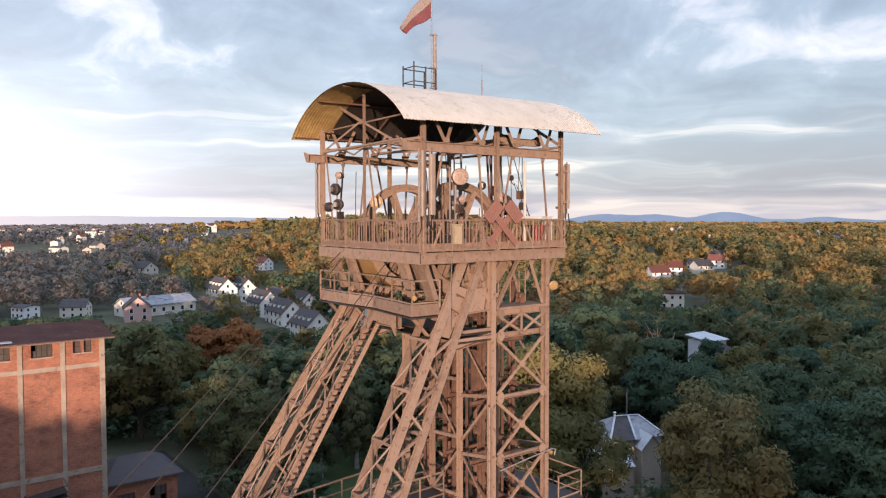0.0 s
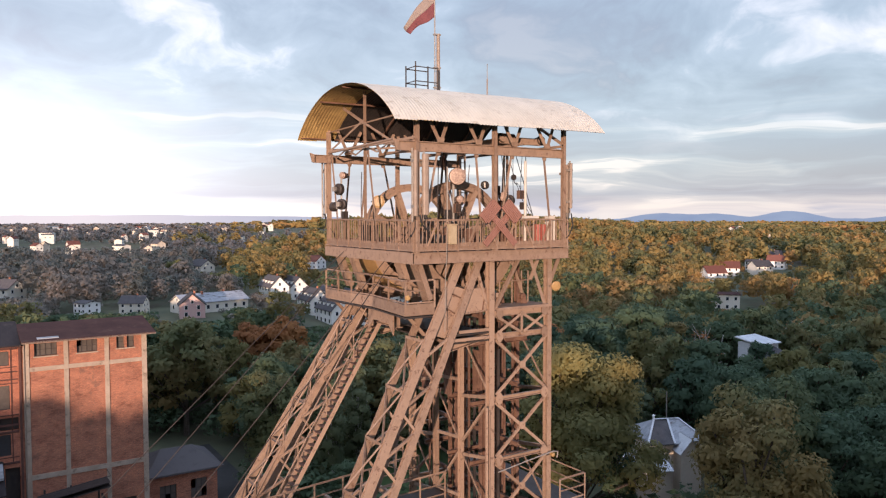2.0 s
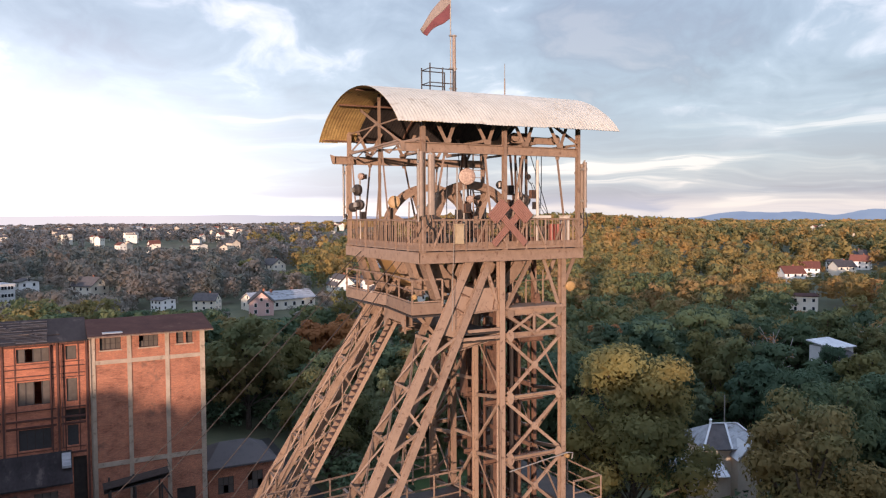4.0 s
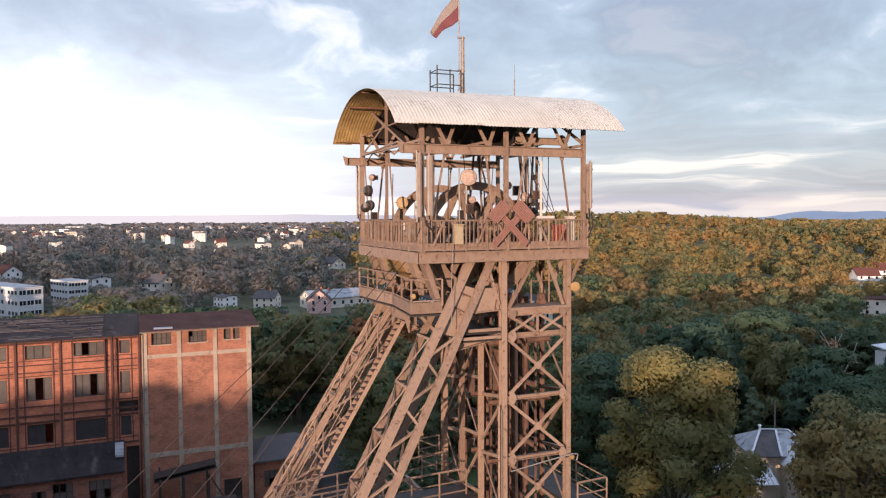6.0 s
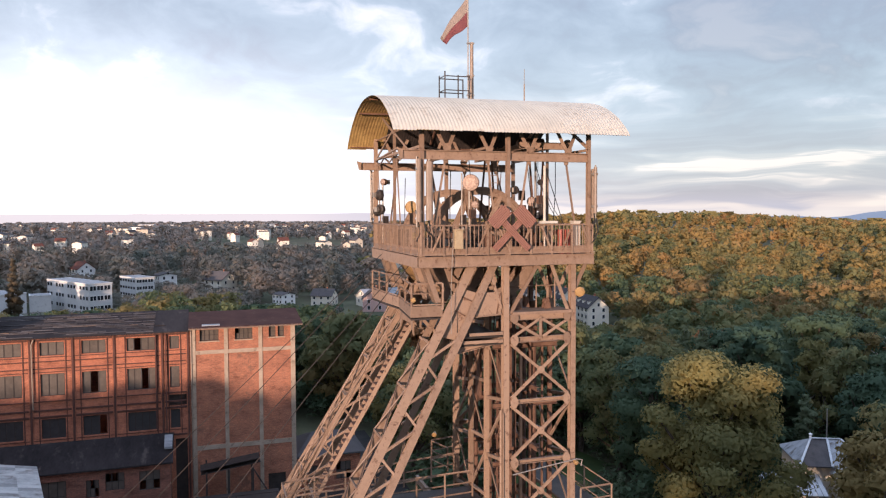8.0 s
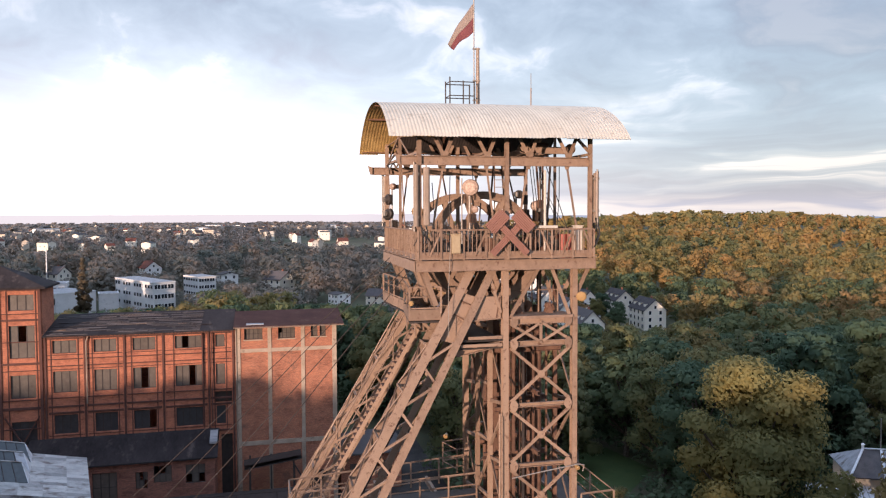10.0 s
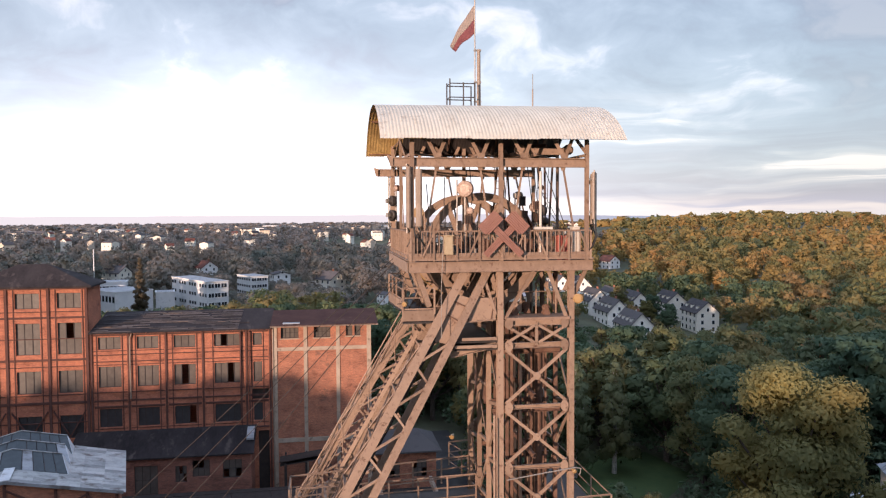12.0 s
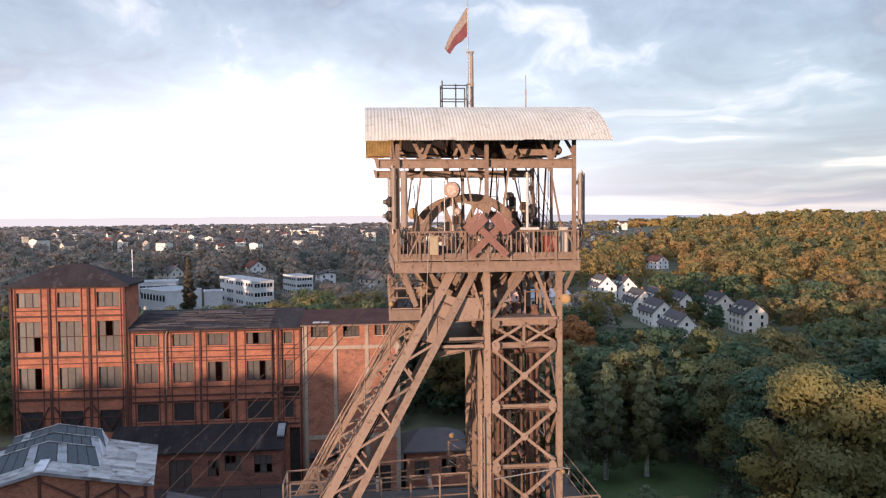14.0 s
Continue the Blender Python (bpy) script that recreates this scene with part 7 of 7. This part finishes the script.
def tree_proto(name, shape, h, w, n, size, leaf, bark, label, seed):
    r = np.random.default_rng(seed)
    t = thing(name, (0, 0, 0), label, "tree", "trees")
    L = lobes_for(r, shape, h, w)
    g = Geo()
    rt = 0.02 * h + 0.05
    bend = r.normal(size=2) * 0.25
    pts = [(bend[0] * k * k, bend[1] * k * k, h * 0.86 * k, rt * (1 - 0.85 * k)) for k in (0, 0.15, 0.35, 0.6, 0.8, 1.0)]
    for (x0, y0, z0, r0), (x1, y1, z1, r1) in zip(pts, pts[1:]):
        c0 = [(x0 + r0 * math.cos(a), y0 + r0 * math.sin(a), z0) for a in np.linspace(0, 2 * math.pi, 8)[:-1]]
        c1 = [(x1 + r1 * math.cos(a), y1 + r1 * math.sin(a), z1) for a in np.linspace(0, 2 * math.pi, 8)[:-1]]
        g.add(c0 + c1, [(i, (i + 1) % 7, 7 + (i + 1) % 7, 7 + i) for i in range(7)])
    for x, y, z, q in L:
        base = max(h * 0.2, z - 0.25 * h - 0.5 * math.hypot(x, y))
        k = base / (h * 0.86)
        g.bar((bend[0] * k * k, bend[1] * k * k, base), (x, y, z), circle(rt * (0.12 if shape == "slim" else 0.26), 4))
        if shape == "open":
            for _ in range(3):
                d = r.normal(size=3) * q
                g.bar((x, y, z), (x + d[0], y + d[1], z + abs(d[2])), circle(rt * 0.12, 3))
    part("trunk", g, bark, t)
    crown = new("crown", spray_mesh("crown", leaf_sprays(r, L, n, size), leaf))
    crown.parent = t
    return t


def kinds(f, size):
    return [
        tree_proto("broadleaf_tree", "round", 17, 13, int(2300 * f), size, M_LEAF, M_BARK, "broadleaf tree turning from green to yellow", 1),
        tree_proto("broadleaf_tree", "round", 15, 12, int(2100 * f), size, M_LEAF_G, M_BARK, "dark green broadleaf tree", 2),
        tree_proto("broadleaf_tree", "round", 18, 12, int(2300 * f), size, M_LEAF_G, M_BARK, "tall dark green broadleaf tree", 3),
        tree_proto("broadleaf_tree", "round", 14, 11, int(1900 * f), size, M_LEAF_Y, M_BARK, "golden yellow autumn tree", 4),
        tree_proto("broadleaf_tree", "round", 13, 10, int(1800 * f), size, M_LEAF_O, M_BARK, "rust orange autumn tree", 5),
        tree_proto("birch_tree", "slim", 15, 6.5, int(1900 * f), size * 0.75, M_LEAF_B, M_BIRCH, "slender birch tree with a pale trunk", 6),
        tree_proto("thin_tree", "open", 15, 8, int(800 * f), size * 0.75, M_LEAF, M_BARK, "thin tree with sparse leaves and bare limbs", 7),
    ]


NEAR, KINDS = kinds(4.6, 0.215), kinds(1.9, 0.35)
BIG = tree_proto("chestnut_tree", "round", 20.5, 17, 25000, 0.21, M_LEAF_CH, M_BARK, "broad golden-green chestnut tree", 11)
BARE = tree_proto("bare_tree", "open", 16, 8.5, 420, 0.16, M_LEAF_O, M_BIRCH, "nearly bare pale-limbed tree with a few rusty leaves", 15)
used = set()


def plant(k, x, y, turn, s, sx=1.0, label=""):
    p = (NEAR if math.hypot(x - 12, y + 6) < 96 else KINDS)[k] if isinstance(k, int) else k
    m = pose(x, y, gz(x, y) - 0.2, 0, 0, turn)
    if id(p) not in used:
        used.add(id(p))
        o = p
        o.matrix_basis = m
    else:
        o = copy_thing(p, m)
    o.scale = (s * sx, s * sx, s)
    return o


placed = []


def own(k, x, y, s, sx=1.0):
    plant(k, x, y, random.uniform(0, 360), s, sx)
    placed.append((x, y, 6.5 * s))


# trees that stand out, each at its place
own(BIG, 55.0, 53.4, 1.0, 1.0)
own(0, 58.8, 36.6, 1.1, 0.92)
own(2, 57.6, 51.2, 0.7, 0.62)
own(2, 122, 79, 0.72, 0.8)
own(1, 128.5, 79.5, 0.66, 0.9)
own(1, 133, 79, 0.62, 0.8)
own(2, 84, 57, 0.85)
own(1, 97, 62, 0.6, 0.8)
own(2, 90, 60, 0.6, 0.9)
own(2, 86.2, 60.6, 0.5, 0.75)
own(1, 129, 232, 0.62)
own(3, 127, 243, 0.75)
own(2, 133, 238, 0.6)
own(3, 105, 62, 1.0)
own(3, 112, 60, 0.85)
own(5, 44.6, 84, 1.05)
own(5, 50.2, 84.5, 1.02)
own(2, 130, 246, 0.72)
own(0, 127, 268, 0.7)
own(5, 41, 90, 0.95)
own(5, 48, 92, 0.9)
own(4, 55, 138, 1.1)
own(4, 50, 141, 1.0)
own(3, 44, 134, 0.8)
own(3, 35.5, 99, 0.85)
own(4, 108, 150, 0.9)
own(BARE, 120.6, 89.4, 1.0)
own(BARE, 157.3, 98.2, 1.05)
own(BARE, 123, 94, 0.85)
own(6, 122, 100, 1.2)
own(6, 70, 140, 1.0)
POPLAR = tree_proto("poplar_tree", "slim", 22, 6.4, 8000, 0.28, M_LEAF_BR, M_BARK, "tall slim brown poplar tree beside the offices", 19)
own(POPLAR, -45.2, 246, 1.0)



def clear(x, y):
    """Where no tree of the wood stands: the yard, the camera's air, the houses and lawns."""
    if -62 < x < 31 and 24 < y < 112:
        return True
    if -40 < x < 36 and -45 < y < 40:
        return True
    if (x - 50) ** 2 + (y - 82) ** 2 < 81:
        return True
    if 61 < x < 78 and 47 < y < 67:
        return True
    if 126 < x < 143 and 80 < y < 95:
        return True
    if 0.58 * y - 6 < x < 0.58 * y + 12 and 150 < y < 225 and x > 95:
        return True
    for hx, hy, q, foot in HOMES:
        if (x - hx) ** 2 + (y - hy - 5) ** 2 < (q + 3) ** 2:
            return True
    for hx, hy, q in ((-31, 272, 9), (-40, 286, 10), (-17, 306, 9), (-62, 268, 13), (-52, 270, 12), (-66, 282, 13), (-74, 288, 10), (-43, 278, 7)):
        if (x - hx) ** 2 + (y - hy) ** 2 < q * q:
            return True
    return any((x - px) ** 2 + (y - py) ** 2 < q * q for px, py, q in placed)


# what must stay in sight over the nearer trees: place, half-width, height of its foot
SIGHTS = HOMES + [(51, 139, 7, 8.0), (-26, 266, 6, 3.0), (-36, 275, 10, 4.0), (-15, 301, 5, 5), (-56, 268, 10, 1.5), (-43, 278, 4, 2.5), (-66, 286, 9, 6), (133.5, 86, 5, 6.9), (51, 84, 3, 0), (67.5, 56, 4, 3.6)]


def headroom(x, y):
    """How tall a tree may be at a place so that the sights beyond it are not hidden from the walk."""
    best = 99.0
    for hx, hy, hw, hz in SIGHTS:
        for ex, ey in ((3.0, -3.0), (14.0, -8.0)):
            dh, dt = math.hypot(hx - ex, hy - ey), math.hypot(x - ex, y - ey)
            if dt > dh - 2:
                continue
            off = abs((x - ex) * (hy - ey) - (y - ey) * (hx - ex)) / dh
            if off < (hw + 3) * dt / dh + 3.0:
                best = min(best, 34.0 + (hz + 0.5 - 34.0) * dt / dh - gz(x, y))
    for hx, hy in ((146.8, 232.5), (110.9, 211.3), (147.7, 260.3), (114.2, 237.2)):
        u = (hx - x) * 0.643 + (hy - y) * 0.766
        if 2 < u < 110 and abs((hx - x) * 0.766 - (hy - y) * 0.643) < 7:
            best = min(best, -3.0 + u * 0.0787 - gz(x, y))
    return best


rt = random.Random(21)
count = 0
ring = 44.0
near_rest = []
while ring < 235:
    step = 6.6 + ring * 0.014
    n = int(radians(102) * ring / step)
    for i in range(n):
        az = -30 + 102 * (i + rt.uniform(0.1, 0.9)) / n
        d = ring + rt.uniform(-3.5, 3.5)
        x, y = polar(az, d)
        if clear(x, y):
            continue
        u = rt.random()
        autumn = noise.noise((x * 0.012, y * 0.012, 0.5)) * 0.25 + 0.10 + 0.06 * (az > 25)
        k = (rt.choice((3, 4, 3, 0)) if u < (autumn if ring > 125 else autumn * 0.3) * (0.25 if az < 14 else 1.0) else rt.choice((0, 1, 2, 1, 2, 0, 6, 5)))
        s = rt.uniform(0.72, 1.08) * (0.85 if az < 5 else 1.0)
        if 28 < x < 66 and 14 < y < 60:
            s, k = min(s, 0.58), rt.choice((1, 2, 1))
        room = headroom(x, y) / 16.0
        if room < 0.28:
            continue
        s = min(s, room)
        if count < 290:
            plant(k, x, y, rt.uniform(0, 360), s, rt.uniform(0.9, 1.15))
            count += 1
        else:
            near_rest.append((x, y, s, k))
    ring += 6.2 + ring * 0.012

# the wood beyond, in bands of coarser leaf tufts
rng2 = np.random.default_rng(9)
rng3 = np.random.default_rng(23)


def template(n, size, seed, h=16, w=12):
    r = np.random.default_rng(seed)
    return leaf_sprays(r, lobes_for(r, "round", h, w), n, size, 0.8)


def forest(name, spots_, temps, mat, label, soft=0.0):
    """spots_: rows of x, y, scale, width factor; soft: how far leaf normals are bent up to even out shade."""
    tri, nrm, kind = [], [], []
    for (x, y, s, wf) in spots_:
        q, n = temps[rng2.integers(len(temps))]
        a = rng2.random() * 6.283
        c, sn = math.cos(a), math.sin(a)
        turn = np.array(((c, -sn, 0), (sn, c, 0), (0, 0, 1)))
        tri.append((q * np.array((wf, wf, 1)) * s) @ turn.T + np.array((x, y, gz(x, y) - 0.4)))
        m = (n @ turn.T) * (1 - soft) + np.array((0, 0, soft))
        nrm.append(m / np.linalg.norm(m, axis=-1, keepdims=True))
        kind.append(np.full(q.size // 3, rng3.random(), dtype=np.float32))
    ob = new(name, spray_mesh(name, (np.concatenate(tri), np.concatenate(nrm)), mat))
    ob.data.attributes.new("tree_kind", "FLOAT", "POINT").data.foreach_set("value", np.concatenate(kind))
    return tagged(ob, label, "forest", "", "stuff")


T_MID = [template(520, 0.60, 30 + i) for i in range(6)]
T_FAR = [template(105, 1.35, 40 + i) for i in range(6)]
T_BACK = [template(32, 3.4, 50 + i, 13, 15) for i in range(5)]
if near_rest:
    forest("wood", [(x, y, s, 1.05) for x, y, s, k in near_rest], T_MID, M_WOOD, "mixed autumn wood in green, yellow and rust")


def scatter(d0, d1, gap, az0, az1, open_az, seed):
    r = random.Random(seed)
    res = []
    d = d0
    while d < d1:
        g = gap * (1 + 0.6 * (d - d0) / (d1 - d0))
        n = int(radians(az1 - az0) * d / g)
        for i in range(n):
            az = az0 + (az1 - az0) * (i + r.random()) / n
            x, y = polar(az, d + r.uniform(-0.5, 0.5) * g)
            if clear(x, y) or (d > 300 and noise.noise((x * 0.006, y * 0.006, 4)) > (0.30 if az > 22 else open_az)):
                continue
            s = r.uniform(0.55, 1.22) * (1 if d < 500 else 0.95)
            if d < 520:
                s = min(s, headroom(x, y) / 16.0)
                if s < 0.28:
                    continue
            res.append((x, y, s, r.uniform(0.95, 1.25)))
        d += g * 0.9
    return res


mid = [(x, y, s * 0.9, w * 0.92) for x, y, s, w in scatter(235, 520, 8.8, -29, 71, 0.28, 1)]
# the town side, whose leaf colour carries the haze
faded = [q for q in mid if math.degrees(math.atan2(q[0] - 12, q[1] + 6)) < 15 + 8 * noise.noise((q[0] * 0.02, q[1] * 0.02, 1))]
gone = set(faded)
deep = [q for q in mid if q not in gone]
# from about here on, the sunlit gold is in the leaf colour
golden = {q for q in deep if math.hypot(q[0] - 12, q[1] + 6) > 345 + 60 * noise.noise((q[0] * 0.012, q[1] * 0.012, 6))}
forest("wood", [q for q in deep if q not in golden], T_MID, M_WOOD, "mixed wood in green with some yellow crowns")
forest("wood", [q for q in deep if q in golden], T_MID, M_LEAF_FAR, "autumn wood in gold and rust, partly painted sunlight")
forest("wood", faded, T_MID, M_LEAF_HAZE, "mixed autumn wood, haze paled into its leaf colour", 0.7)


def hazy_side(q):
    """The town's side of the view, where haze is painted into the leaves as grey-brown."""
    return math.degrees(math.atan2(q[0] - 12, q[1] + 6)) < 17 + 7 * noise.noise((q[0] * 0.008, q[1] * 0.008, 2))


far = [(x, y, s * 0.92, w * 0.95) for x, y, s, w in scatter(520, 1150, 12.6, -29, 71, 0.16, 2)]
forest("far_wood", [q for q in far if not hazy_side(q)], T_FAR, M_LEAF_FAR, "distant autumn wood in green and rust")
forest("far_wood", [(x, y, s * 0.8, w) for x, y, s, w in far if hazy_side((x, y))], T_FAR, M_LEAF_HAZE_FAR, "distant trees between the houses, haze greyed into their colour", 0.8)
edge = [(x, y, s * 1.15, w * 1.7) for x, y, s, w in scatter(1150, 4200, 40, -29, 71, 0.2, 3)]
forest("far_wood", [q for q in edge if not hazy_side(q)], T_BACK, M_LEAF_FAR, "distant wood fading to the horizon")
forest("far_wood", [(x, y, s * 0.85, w) for x, y, s, w in edge if hazy_side((x, y))], T_BACK, M_LEAF_HAZE_FAR, "distant wood fading to the horizon, haze greyed into its leaves", 0.6)
# undergrowth and saplings that close the gaps between the trunks
under = []
ru = random.Random(77)
for k in range(2700):
    x, y = polar(ru.uniform(-29, 71), math.sqrt(ru.uniform(40 ** 2, 250 ** 2)))
    if clear(x, y):
        continue
    s = min(ru.uniform(0.24, 0.46), headroom(x, y) / 16.0)
    if s > 0.14:
        under.append((x, y, s, ru.uniform(1.1, 1.6)))
T_LOW = [template(60, 1.5, 60 + i, 16, 15) for i in range(4)]
T_BUSH = [template(180, 0.72, 64 + i, 16, 15) for i in range(4)]
close = [q for q in under if math.hypot(q[0] - 12, q[1] + 6) < 130]
forest("undergrowth", close, T_BUSH, M_LEAF_G, "dense green undergrowth between the trees")
forest("undergrowth", [q for q in under if math.hypot(q[0] - 12, q[1] + 6) >= 130], T_LOW, M_LEAF_G, "dense green undergrowth between the trees")
# shrubs added to lighten dark gaps, haze already in their colour
shrubs = []
for k in range(1500):
    x, y = polar(ru.uniform(-29, 15), math.sqrt(ru.uniform(200 ** 2, 720 ** 2)))
    if not clear(x, y):
        q = min(ru.uniform(0.2, 0.42), headroom(x, y) / 16.0)
        if q > 0.12:
            shrubs.append((x, y, q, ru.uniform(1.2, 1.7)))
forest("undergrowth", shrubs, T_LOW, M_LEAF_HAZE, "shrubs and hedges between the houses, haze in their colour", 0.5)
# unseen wooded bank added behind the camera, to shade the ground
T_BANK = [template(130, 1.3, 70 + i) for i in range(3)]
bank = [(x + rng2.uniform(-4, 4), y, rng2.uniform(0.8, 0.98) * (rng2.uniform(0.82, 1.2) if -150 < x < -100 else 1.0), 1.2) for x in range(-560, 480, 8) for y in (-152, -159, -166)]
forest("wood", bank, T_BANK, M_WOOD, "unseen wooded bank added behind to cast shade")
# unseen tall trees added on the sun's side, to shade the works' foot
T_TALL = [template(900, 0.62, 80 + i) for i in range(3)]
shade_belt = []
for k in range(38):
    x = -106 + k * 2.3
    top = 24.2 if x < -61 else (20.4 if x < -43 else 18.5)
    shade_belt.append((x, (2.0, -5.0)[k % 2] + rng2.uniform(-1.5, 1.5), (top + (-0.0, 0.55)[k % 2] + rng2.uniform(-0.5, 0.4)) / 16.2, 0.8))
forest("wood", shade_belt, T_TALL, M_WOOD, "unseen tall mixed trees added to shade the works")
# a kind that found no place is not kept
for p in (*NEAR, *KINDS, BIG, BARE):
    if id(p) not in used:
        for o in (*p.children, p):
            bpy.data.objects.remove(o)
